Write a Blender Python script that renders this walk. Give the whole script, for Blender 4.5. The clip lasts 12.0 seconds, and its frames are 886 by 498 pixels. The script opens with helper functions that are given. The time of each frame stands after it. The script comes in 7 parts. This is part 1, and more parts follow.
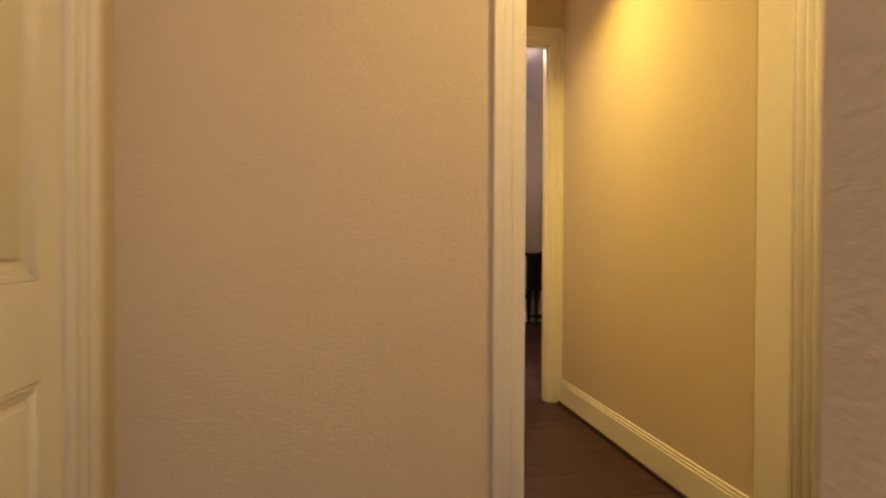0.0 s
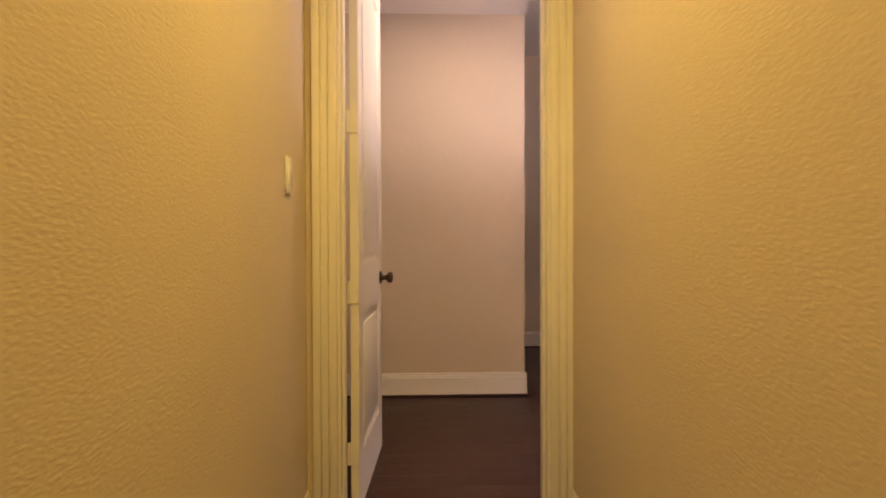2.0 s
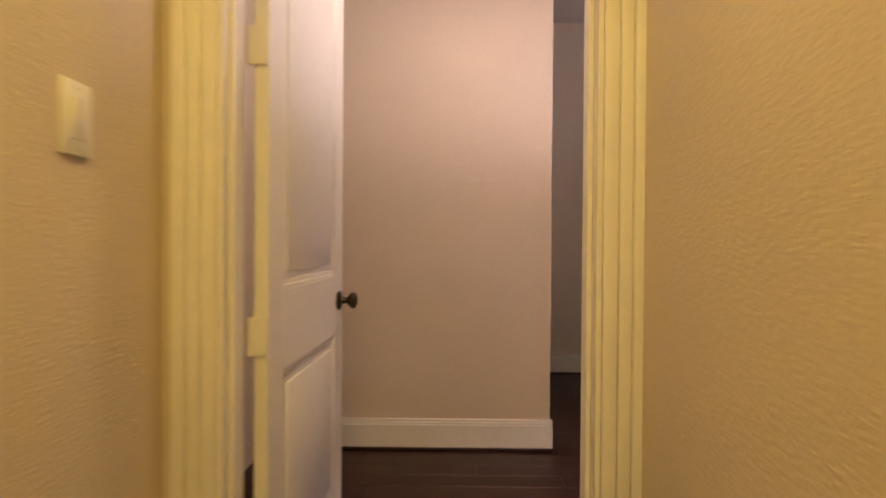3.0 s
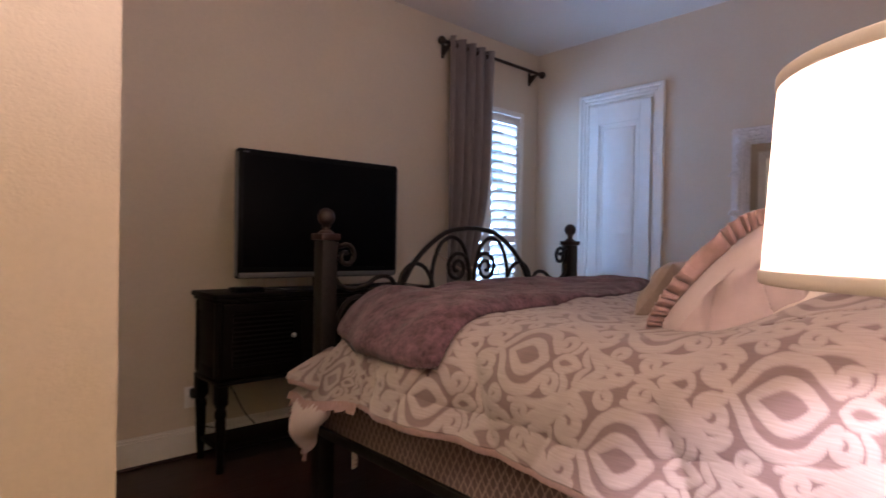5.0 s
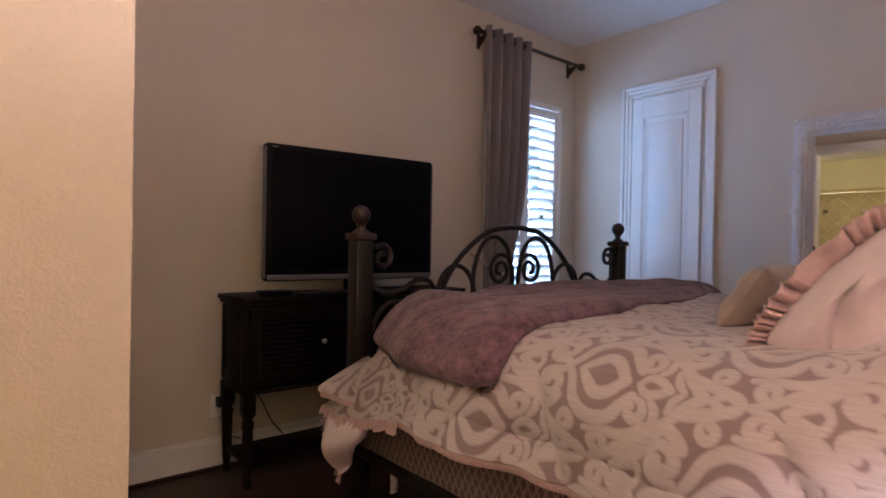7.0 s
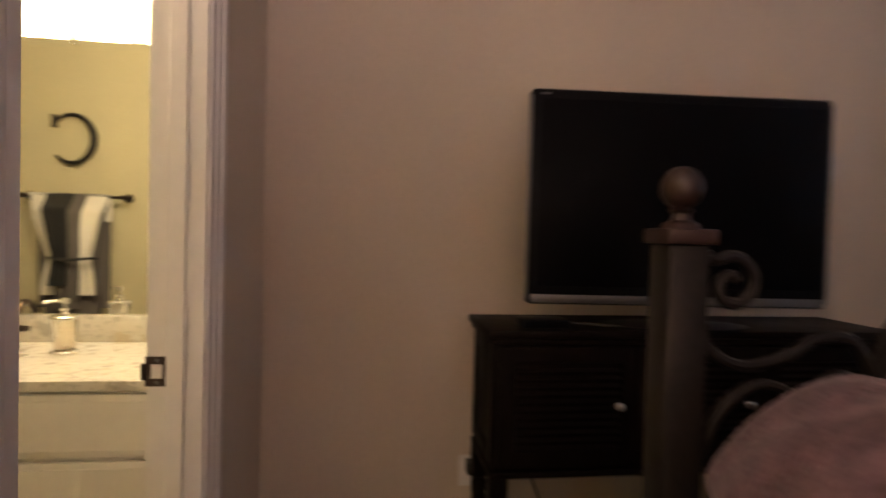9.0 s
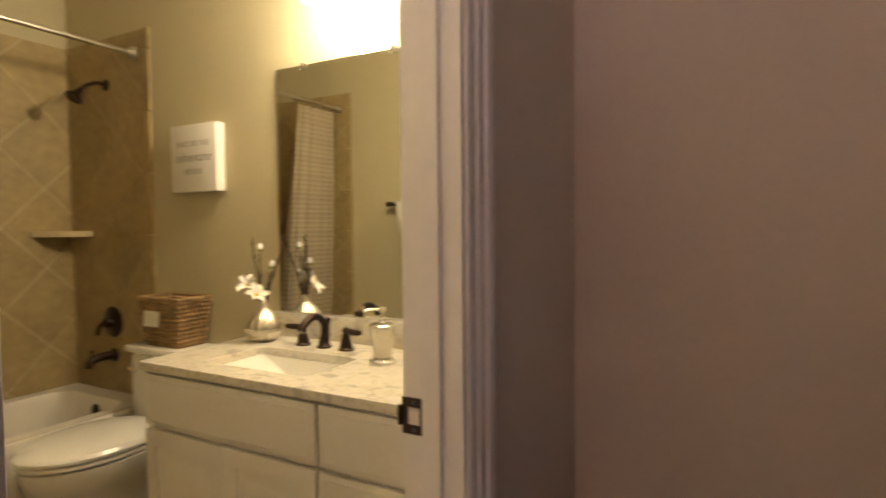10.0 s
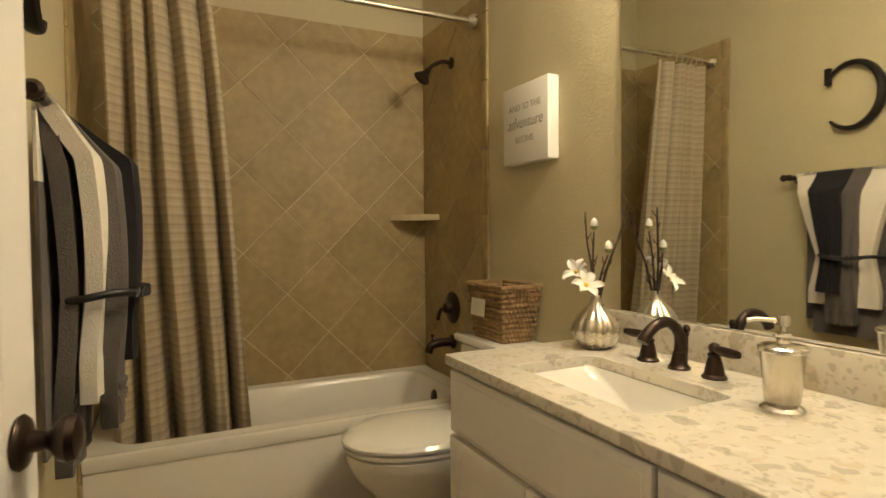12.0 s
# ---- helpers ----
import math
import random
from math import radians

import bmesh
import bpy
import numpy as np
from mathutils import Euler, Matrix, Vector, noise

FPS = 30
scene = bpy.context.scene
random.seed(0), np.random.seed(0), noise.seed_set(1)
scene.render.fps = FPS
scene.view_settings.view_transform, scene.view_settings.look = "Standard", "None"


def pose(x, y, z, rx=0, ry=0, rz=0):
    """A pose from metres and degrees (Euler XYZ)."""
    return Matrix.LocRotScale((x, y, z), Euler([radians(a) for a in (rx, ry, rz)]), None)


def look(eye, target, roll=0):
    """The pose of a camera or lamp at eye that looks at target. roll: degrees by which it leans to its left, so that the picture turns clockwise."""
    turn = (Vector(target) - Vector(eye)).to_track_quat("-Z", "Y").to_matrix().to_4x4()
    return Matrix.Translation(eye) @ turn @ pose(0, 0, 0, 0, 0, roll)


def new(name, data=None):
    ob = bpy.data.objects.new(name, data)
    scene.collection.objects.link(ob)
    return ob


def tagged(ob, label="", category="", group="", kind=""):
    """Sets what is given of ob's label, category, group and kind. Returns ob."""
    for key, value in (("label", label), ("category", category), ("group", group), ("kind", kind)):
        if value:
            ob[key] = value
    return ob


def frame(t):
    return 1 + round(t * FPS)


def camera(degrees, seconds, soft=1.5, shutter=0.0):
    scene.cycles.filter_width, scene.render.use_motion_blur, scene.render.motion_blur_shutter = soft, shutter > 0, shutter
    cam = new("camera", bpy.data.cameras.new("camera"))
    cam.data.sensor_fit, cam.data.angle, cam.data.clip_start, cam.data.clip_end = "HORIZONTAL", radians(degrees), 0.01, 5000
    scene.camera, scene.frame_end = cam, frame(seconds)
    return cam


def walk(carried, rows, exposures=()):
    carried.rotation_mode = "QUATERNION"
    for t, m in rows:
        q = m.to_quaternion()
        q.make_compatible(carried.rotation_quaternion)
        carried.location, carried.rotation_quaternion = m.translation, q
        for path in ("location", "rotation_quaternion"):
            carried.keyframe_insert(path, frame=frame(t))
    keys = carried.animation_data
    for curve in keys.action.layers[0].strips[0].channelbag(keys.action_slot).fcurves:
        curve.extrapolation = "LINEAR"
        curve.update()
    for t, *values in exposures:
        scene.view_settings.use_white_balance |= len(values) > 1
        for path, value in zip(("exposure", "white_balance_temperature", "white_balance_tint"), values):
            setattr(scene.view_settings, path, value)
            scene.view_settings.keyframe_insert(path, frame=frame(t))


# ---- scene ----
cam = camera(76.3, 12.0, soft=1.6, shutter=0.5)
PATH = [
    (0.0, (-0.341, -0.087, 1.079), (-0.007, 1.885, 1.057), 0.23),
    (0.5, (-0.174, 0.307, 1.080), (0.373, 2.231, 1.058), 0.49),
    (0.8, (0.004, 0.585, 1.076), (0.686, 2.465, 1.048), -0.27),
    (1.0, (0.103, 0.776, 1.079), (0.821, 2.643, 1.050), -0.03),
    (1.2, (0.218, 0.935, 1.084), (0.911, 2.811, 1.059), 0.60),
    (1.5, (0.363, 1.124, 1.070), (0.833, 3.067, 1.039), -0.61),
    (2.0, (0.528, 1.414, 1.103), (0.594, 3.413, 1.075), -0.16),
    (2.5, (0.621, 1.841, 1.095), (0.583, 3.840, 1.064), 0.12),
    (2.7, (0.656, 2.033, 1.108), (0.594, 4.032, 1.081), 0.29),
    (4.3, (0.740, 3.670, 1.150), (1.598, 5.476, 1.115), 1.38),
    (4.5, (0.810, 3.748, 1.169), (1.846, 5.459, 1.140), 1.32),
    (5.0, (0.898, 3.892, 1.222), (2.252, 5.364, 1.208), 1.00),
    (5.5, (0.922, 3.985, 1.198), (2.350, 5.385, 1.185), 0.87),
    (6.0, (0.927, 4.013, 1.183), (2.351, 5.417, 1.171), 0.87),
    (6.5, (0.931, 4.055, 1.186), (2.303, 5.510, 1.174), 0.92),
    (6.7, (0.946, 4.067, 1.206), (2.283, 5.554, 1.194), 0.97),
    (8.3, (1.336, 4.635, 1.234), (2.270, 6.404, 1.206), 1.17),
    (8.5, (1.433, 4.760, 1.230), (2.236, 6.591, 1.196), 1.25),
    (9.0, (1.626, 5.082, 1.241), (1.883, 7.064, 1.190), 1.50),
    (9.5, (1.728, 5.339, 1.259), (1.267, 7.284, 1.196), 0.60),
    (10.0, (1.693, 5.564, 1.264), (0.740, 7.320, 1.182), -0.56),
    (10.5, (1.631, 5.713, 1.246), (0.265, 7.172, 1.171), -0.69),
    (11.0, (1.536, 5.829, 1.210), (-0.088, 6.994, 1.147), -0.60),
    (11.5, (1.413, 5.946, 1.182), (-0.333, 6.920, 1.121), -0.60),
    (12.0, (1.314, 6.049, 1.166), (-0.488, 6.915, 1.102), -0.46),
]
EXPOSURES = [(0.0, -0.03, 7050, 11), (1.0, -0.06, 7050, 12), (1.5, -0.08, 7050, 12), (2.5, -0.18, 6350, 11), (4.5, 0.04, 6250, 10), (5.5, 0.17, 6300, 10), (6.5, 0.18, 6300, 10), (8.5, 0.32, 6400, 10), (9.0, 0.22, 6900, 11), (9.5, 0.02, 7100, 11), (10.5, 0.12, 6750, 11), (12.0, -0.04, 6500, 10)]
walk(cam, [(t, look(eye, target, roll)) for t, eye, target, roll in PATH], EXPOSURES)

# ---- light ----
sky_world = bpy.data.worlds.new("sky")
scene.world = sky_world
sky_world.use_nodes = True
wt = sky_world.node_tree
sky_tex = wt.nodes.new("ShaderNodeTexSky")
sky_tex.sky_type = "NISHITA"
sky_tex.sun_disc = False
sky_tex.sun_elevation = radians(35)
sky_tex.sun_rotation = radians(160)
wt.nodes["Background"].inputs["Strength"].default_value = 0.07
wt.links.new(sky_tex.outputs["Color"], wt.nodes["Background"].inputs["Color"])

sun = new("sun", bpy.data.lights.new("sun", "SUN"))
sun.data.energy, sun.data.angle, sun.data.color = 0.5, radians(12), (1.0, 0.96, 0.92)
sun.matrix_world = look((0, 0, 10), (1.0, -3.0, 5.0))


def point_lamp(name, place, watts, colour, size):
    lamp = new(name, bpy.data.lights.new(name, "POINT"))
    lamp.data.energy, lamp.data.color, lamp.data.shadow_soft_size = watts, colour, size
    lamp.matrix_world = pose(*place)
    return lamp


def area_lamp(name, m, watts, colour, sx, sy):
    lamp = new(name, bpy.data.lights.new(name, "AREA"))
    lamp.data.shape, lamp.data.size, lamp.data.size_y = "RECTANGLE", sx, sy
    lamp.data.energy, lamp.data.color = watts, colour
    lamp.matrix_world = m
    return lamp


HALL_WARM = (1.0, 0.69, 0.165)
area_lamp("hall_light", pose(0.60, 2.55, 2.69), 16.5, HALL_WARM, 0.14, 0.14).data.spread = radians(135)
area_lamp("entry_light", pose(0.75, 4.45, 2.675), 12.5, (1.0, 0.74, 0.51), 0.14, 0.14)
area_lamp("landing_light", pose(0.55, 0.72, 2.745), 21, (1.0, 0.70, 0.25), 0.14, 0.14)
# added lamp, source unseen: gives the landing corner its cool light
area_lamp("rear_fill_light", pose(-0.50, -1.10, 2.745), 19, (0.95, 0.88, 1.0), 0.14, 0.14)
point_lamp("bedside_bulb", (1.66, 3.93, 1.378), 57, (1.0, 0.80, 0.88), 0.05)
area_lamp("window_daylight", look((4.46, 7.44, 1.55), (4.25, 4.0, 1.15)), 76, (0.31, 0.53, 1.0), 0.88, 1.75)
for bulb_x in (0.28, 0.53, 0.78):
    point_lamp("vanity_bulb", (bulb_x, 7.22, 2.16), 8.8, (1.0, 0.90, 0.74), 0.09)

# ---- materials ----


def material(name, colour, rough=0.6, metal=0.0, vary=0.12, grain=40.0, bump=0.1, bump_scale=None, stretch=(1, 1, 1), coarse=2.5, coat=0.0, sheen=0.0, spread=0.0, spec=0.5):
    """A surface with variation at two scales, fine relief, and a shade of its own for each object where spread is given."""
    m = bpy.data.materials.new(name)
    m.use_nodes = True
    nt = m.node_tree
    b = nt.nodes["Principled BSDF"]
    b.inputs["Metallic"].default_value = metal
    b.inputs["Coat Weight"].default_value = coat
    b.inputs["Sheen Weight"].default_value = sheen
    b.inputs["Specular IOR Level"].default_value = spec
    co = nt.nodes.new("ShaderNodeTexCoord")
    mp = nt.nodes.new("ShaderNodeMapping")
    mp.inputs["Scale"].default_value = stretch
    nt.links.new(co.outputs["Object"], mp.inputs["Vector"])
    fine = nt.nodes.new("ShaderNodeTexNoise")
    fine.inputs["Scale"].default_value, fine.inputs["Detail"].default_value = grain, 4
    wide = nt.nodes.new("ShaderNodeTexNoise")
    wide.inputs["Scale"].default_value, wide.inputs["Detail"].default_value = coarse, 3
    for n in (fine, wide):
        nt.links.new(mp.outputs["Vector"], n.inputs["Vector"])
    add = nt.nodes.new("ShaderNodeMath")
    add.operation = "ADD"
    nt.links.new(fine.outputs["Fac"], add.inputs[0])
    nt.links.new(wide.outputs["Fac"], add.inputs[1])
    rng = nt.nodes.new("ShaderNodeMapRange")
    rng.inputs["From Min"].default_value, rng.inputs["From Max"].default_value = 0.6, 1.4
    rng.inputs["To Min"].default_value, rng.inputs["To Max"].default_value = 1 - vary, 1 + vary
    nt.links.new(add.outputs[0], rng.inputs["Value"])
    value = rng.outputs["Result"]
    if spread:
        info = nt.nodes.new("ShaderNodeObjectInfo")
        rnd = nt.nodes.new("ShaderNodeMapRange")
        rnd.inputs["To Min"].default_value, rnd.inputs["To Max"].default_value = 1 - spread, 1 + spread
        nt.links.new(info.outputs["Random"], rnd.inputs["Value"])
        mul = nt.nodes.new("ShaderNodeMath")
        mul.operation = "MULTIPLY"
        nt.links.new(value, mul.inputs[0])
        nt.links.new(rnd.outputs["Result"], mul.inputs[1])
        value = mul.outputs[0]
    hue = nt.nodes.new("ShaderNodeHueSaturation")
    hue.inputs["Color"].default_value = (*colour, 1)
    nt.links.new(value, hue.inputs["Value"])
    nt.links.new(hue.outputs["Color"], b.inputs["Base Color"])
    rr = nt.nodes.new("ShaderNodeMapRange")
    rr.inputs["To Min"].default_value, rr.inputs["To Max"].default_value = max(rough - 0.08, 0.02), min(rough + 0.08, 1)
    nt.links.new(wide.outputs["Fac"], rr.inputs["Value"])
    nt.links.new(rr.outputs["Result"], b.inputs["Roughness"])
    if bump:
        rel = nt.nodes.new("ShaderNodeTexNoise")
        rel.inputs["Scale"].default_value, rel.inputs["Detail"].default_value = bump_scale or grain, 3
        nt.links.new(mp.outputs["Vector"], rel.inputs["Vector"])
        bp = nt.nodes.new("ShaderNodeBump")
        bp.inputs["Strength"].default_value, bp.inputs["Distance"].default_value = bump, 0.004
        nt.links.new(rel.outputs["Fac"], bp.inputs["Height"])
        nt.links.new(bp.outputs["Normal"], b.inputs["Normal"])
    return m


M_WALL_BATH = material("bathroom_paint", (0.54, 0.475, 0.305), 0.7, vary=0.04, grain=60, bump=0.40, bump_scale=140)
M_WALL = material("wall_paint", (0.64, 0.545, 0.43), 0.75, vary=0.04, grain=60, bump=0.38, bump_scale=140)
M_CEIL = material("ceiling_paint", (0.76, 0.71, 0.66), 0.85, vary=0.04, grain=60, bump=0.25, bump_scale=90)
M_TRIM = material("trim_paint", (0.80, 0.76, 0.70), 0.4, vary=0.04, grain=25, bump=0.03)
M_DOOR = material("door_paint", (0.80, 0.77, 0.72), 0.42, vary=0.03, grain=20, bump=0.04)
M_PLANK = material("dark_floor_wood", (0.033, 0.0115, 0.0092), 0.42, vary=0.22, grain=30, bump=0.04, stretch=(1, 12, 12), spread=0.10, spec=0.35)
M_SUB = material("floor_seam", (0.008, 0.005, 0.004), 0.8, bump=0)
M_BRONZE = material("oil_rubbed_bronze", (0.060, 0.041, 0.032), 0.33, 0.85, vary=0.25, grain=50, bump=0.04)
M_NICKEL = material("brushed_nickel", (0.62, 0.58, 0.50), 0.28, 1.0, vary=0.08, grain=80, bump=0.05, stretch=(1, 1, 12))
M_SOAP = material("satin_nickel", (0.56, 0.52, 0.45), 0.21, 1.0, vary=0.10, grain=60, bump=0.05, stretch=(1, 1, 14))
M_CHROME = material("polished_chrome", (0.75, 0.74, 0.70), 0.12, 1.0, vary=0.03, bump=0)
M_IRON = material("bed_iron", (0.022, 0.018, 0.016), 0.45, 0.6, vary=0.3, grain=60, bump=0.15)
M_CHERRY = material("stained_wood_cap", (0.0250, 0.0090, 0.0060), 0.40, vary=0.3, grain=30, bump=0.05, stretch=(1, 1, 6))
M_ESPRESSO = material("espresso_wood", (0.0065, 0.0042, 0.0036), 0.5, vary=0.35, grain=25, bump=0.08, stretch=(10, 10, 1), spec=0.07)
M_TVBLACK = material("gloss_black_plastic", (0.005, 0.005, 0.006), 0.34, vary=0.1, bump=0, spec=0.07)
M_SCREEN = material("tv_screen_glass", (0.003, 0.003, 0.004), 0.42, vary=0.05, bump=0, spec=0.04)
M_SILVER = material("silver_plastic", (0.13, 0.13, 0.135), 0.4, 0.5, vary=0.05, bump=0)
M_PLASTIC = material("white_plastic", (0.78, 0.75, 0.70), 0.45, vary=0.03, bump=0)
M_CURTAIN = material("grey_taupe_curtain", (0.205, 0.172, 0.165), 0.85, vary=0.2, grain=90, bump=0.25, bump_scale=300, stretch=(1, 1, 0.15), sheen=0.2)
M_CORD = material("black_cord", (0.01, 0.01, 0.01), 0.5, bump=0)
M_PINK = material("blush_cotton", (0.52, 0.42, 0.42), 0.85, vary=0.06, grain=30, bump=0.2, bump_scale=40, sheen=0.2)
M_RUFFLE = material("mauve_ruffle", (0.40, 0.26, 0.25), 0.8, vary=0.15, grain=60, bump=0.2, sheen=0.2)
M_CUSHION = material("taupe_velvet", (0.36, 0.27, 0.23), 0.85, vary=0.12, grain=60, bump=0.2, sheen=0.3)
M_SHEET = material("white_sheet", (0.74, 0.66, 0.60), 0.85, vary=0.04, bump=0.15, grain=40)
M_THROW = material("mauve_plush_throw", (0.135, 0.070, 0.088), 0.95, vary=0.75, grain=55, bump=0.6, bump_scale=110, coarse=13, sheen=0.22, spec=0.2)
M_CERAMIC = material("white_glazed_ceramic", (0.86, 0.84, 0.78), 0.10, vary=0.02, bump=0, coat=0.3)
M_TUB = material("tub_enamel", (0.80, 0.76, 0.68), 0.16, vary=0.02, bump=0)
M_CAB = material("painted_cabinet", (0.78, 0.74, 0.67), 0.38, vary=0.03, bump=0.02)
M_TILE = material("beige_stone_tile", (0.36, 0.272, 0.128), 0.52, vary=0.22, grain=22, bump=0.10, coarse=5, spread=0.07)
M_GROUT = material("tile_grout", (0.56, 0.465, 0.29), 0.85, vary=0.08, bump=0.2)
M_FLOORTILE = material("floor_tile", (0.42, 0.33, 0.21), 0.4, vary=0.2, grain=15, bump=0.08, spread=0.06)
M_CANVAS = material("white_canvas", (0.80, 0.77, 0.72), 0.8, vary=0.03, grain=200, bump=0.15, bump_scale=500)
M_INK = material("grey_ink", (0.27, 0.24, 0.20), 0.7, bump=0)
M_WICKER = material("woven_seagrass", (0.29, 0.185, 0.085), 0.7, vary=0.5, grain=35, bump=0.4, coarse=12)
M_CARD = material("white_card", (0.72, 0.68, 0.60), 0.7, bump=0)
M_PETAL = material("white_petal", (0.85, 0.82, 0.76), 0.6, vary=0.05, bump=0)
M_STAMEN = material("yellow_stamen", (0.70, 0.50, 0.08), 0.7, bump=0)
M_TWIG = material("brown_twig", (0.06, 0.038, 0.02), 0.8, vary=0.3, grain=80, bump=0.4)
M_BUD = material("green_bud", (0.22, 0.24, 0.08), 0.7, bump=0)
M_TOWEL_G = material("grey_terry", (0.115, 0.10, 0.092), 0.95, vary=0.25, grain=200, bump=0.9, bump_scale=260, sheen=0.08)
M_TOWEL_W = material("white_terry", (0.74, 0.69, 0.61), 0.95, vary=0.08, grain=200, bump=0.8, bump_scale=260, sheen=0.08)
M_TOWEL_B = material("black_terry", (0.012, 0.011, 0.012), 0.95, vary=0.25, grain=200, bump=0.8, bump_scale=260, sheen=0.02)
M_RESIN = material("pale_grey_resin", (0.66, 0.62, 0.60), 0.6, vary=0.18, grain=50, bump=0.25)
M_LETTER = material("dark_metal_letter", (0.02, 0.015, 0.013), 0.5, 0.5, vary=0.2, bump=0.1)


def glass_material():
    m = bpy.data.materials.new("window_glass")
    m.use_nodes = True
    b = m.node_tree.nodes["Principled BSDF"]
    b.inputs["Roughness"].default_value, b.inputs["Transmission Weight"].default_value, b.inputs["IOR"].default_value = 0.0, 1.0, 1.1
    return m


def mirror_material():
    m = bpy.data.materials.new("silvered_mirror")
    m.use_nodes = True
    b = m.node_tree.nodes["Principled BSDF"]
    b.inputs["Base Color"].default_value = (0.86, 0.87, 0.84, 1)
    b.inputs["Metallic"].default_value, b.inputs["Roughness"].default_value = 1.0, 0.01
    return m


def glow_material(name, colour, strength):
    m = bpy.data.materials.new(name)
    m.use_nodes = True
    b = m.node_tree.nodes["Principled BSDF"]
    b.inputs["Base Color"].default_value = (*colour, 1)
    b.inputs["Emission Color"].default_value = (*colour, 1)
    b.inputs["Emission Strength"].default_value = strength
    return m


def shade_material():
    m = bpy.data.materials.new("lamp_shade_linen")
    m.use_nodes = True
    nt = m.node_tree
    b = nt.nodes["Principled BSDF"]
    b.inputs["Base Color"].default_value = (0.85, 0.76, 0.62, 1)
    b.inputs["Roughness"].default_value = 0.9
    tr = nt.nodes.new("ShaderNodeBsdfTranslucent")
    tr.inputs["Color"].default_value = (0.92, 0.84, 0.74, 1)
    mix = nt.nodes.new("ShaderNodeMixShader")
    mix.inputs[0].default_value = 0.90
    nt.links.new(b.outputs[0], mix.inputs[1])
    nt.links.new(tr.outputs[0], mix.inputs[2])
    nt.links.new(mix.outputs[0], nt.nodes["Material Output"].inputs["Surface"])
    return m


def stone_material():
    """Engineered stone: cream ground with angular chips of grey, tan and white."""
    m = material("speckled_quartz", (0.70, 0.66, 0.57), 0.22, vary=0.05, grain=30, bump=0)
    nt = m.node_tree
    b = nt.nodes["Principled BSDF"]
    base = b.inputs["Base Color"].links[0].from_socket
    co = nt.nodes.new("ShaderNodeTexCoord")
    warp = nt.nodes.new("ShaderNodeTexNoise")
    warp.inputs["Scale"].default_value = 18
    mixv = nt.nodes.new("ShaderNodeMixRGB")
    mixv.inputs[0].default_value = 0.06
    nt.links.new(co.outputs["Object"], warp.inputs["Vector"])
    nt.links.new(co.outputs["Object"], mixv.inputs[1])
    nt.links.new(warp.outputs["Color"], mixv.inputs[2])
    last = base
    for scale, part_size, weight, ramp in ((15.0, 0.86, 0.52, ((0.0, (0.36, 0.33, 0.28)), (0.30, (0.56, 0.47, 0.30)), (0.62, (0.80, 0.77, 0.70)), (0.85, (0.46, 0.43, 0.38)))),
                                           (33.0, 0.80, 0.50, ((0.0, (0.40, 0.36, 0.30)), (0.30, (0.60, 0.51, 0.35)), (0.55, (0.80, 0.77, 0.70)), (0.82, (0.38, 0.35, 0.31)))),
                                           (78.0, 0.66, 0.45, ((0.0, (0.42, 0.37, 0.29)), (0.45, (0.78, 0.74, 0.66)), (0.75, (0.52, 0.45, 0.33)), (0.9, (0.34, 0.31, 0.28))))):
        vor = nt.nodes.new("ShaderNodeTexVoronoi")
        vor.inputs["Scale"].default_value = scale
        nt.links.new(mixv.outputs[0], vor.inputs["Vector"])
        edge = nt.nodes.new("ShaderNodeTexVoronoi")
        edge.feature = "DISTANCE_TO_EDGE"
        edge.inputs["Scale"].default_value = scale
        nt.links.new(mixv.outputs[0], edge.inputs["Vector"])
        sep = nt.nodes.new("ShaderNodeSeparateColor")
        nt.links.new(vor.outputs["Color"], sep.inputs[0])
        pick = nt.nodes.new("ShaderNodeMath")
        pick.operation = "GREATER_THAN"
        pick.inputs[1].default_value = part_size
        nt.links.new(sep.outputs[0], pick.inputs[0])
        inside = nt.nodes.new("ShaderNodeMath")
        inside.operation = "GREATER_THAN"
        inside.inputs[1].default_value = 0.09
        nt.links.new(edge.outputs["Distance"], inside.inputs[0])
        fac = nt.nodes.new("ShaderNodeMath")
        fac.operation = "MULTIPLY"
        nt.links.new(pick.outputs[0], fac.inputs[0])
        nt.links.new(inside.outputs[0], fac.inputs[1])
        half = nt.nodes.new("ShaderNodeMath")
        half.operation = "MULTIPLY"
        half.inputs[1].default_value = weight
        nt.links.new(fac.outputs[0], half.inputs[0])
        cr = nt.nodes.new("ShaderNodeValToRGB")
        cr.color_ramp.interpolation = "CONSTANT"
        while len(cr.color_ramp.elements) < len(ramp):
            cr.color_ramp.elements.new(0.5)
        for el, (p, c) in zip(cr.color_ramp.elements, ramp):
            el.position, el.color = p, (*c, 1)
        nt.links.new(sep.outputs[1], cr.inputs[0])
        mix = nt.nodes.new("ShaderNodeMixRGB")
        nt.links.new(half.outputs[0], mix.inputs[0])
        nt.links.new(last, mix.inputs[1])
        nt.links.new(cr.outputs[0], mix.inputs[2])
        last = mix.outputs[0]
    nt.links.new(last, b.inputs["Base Color"])
    return m


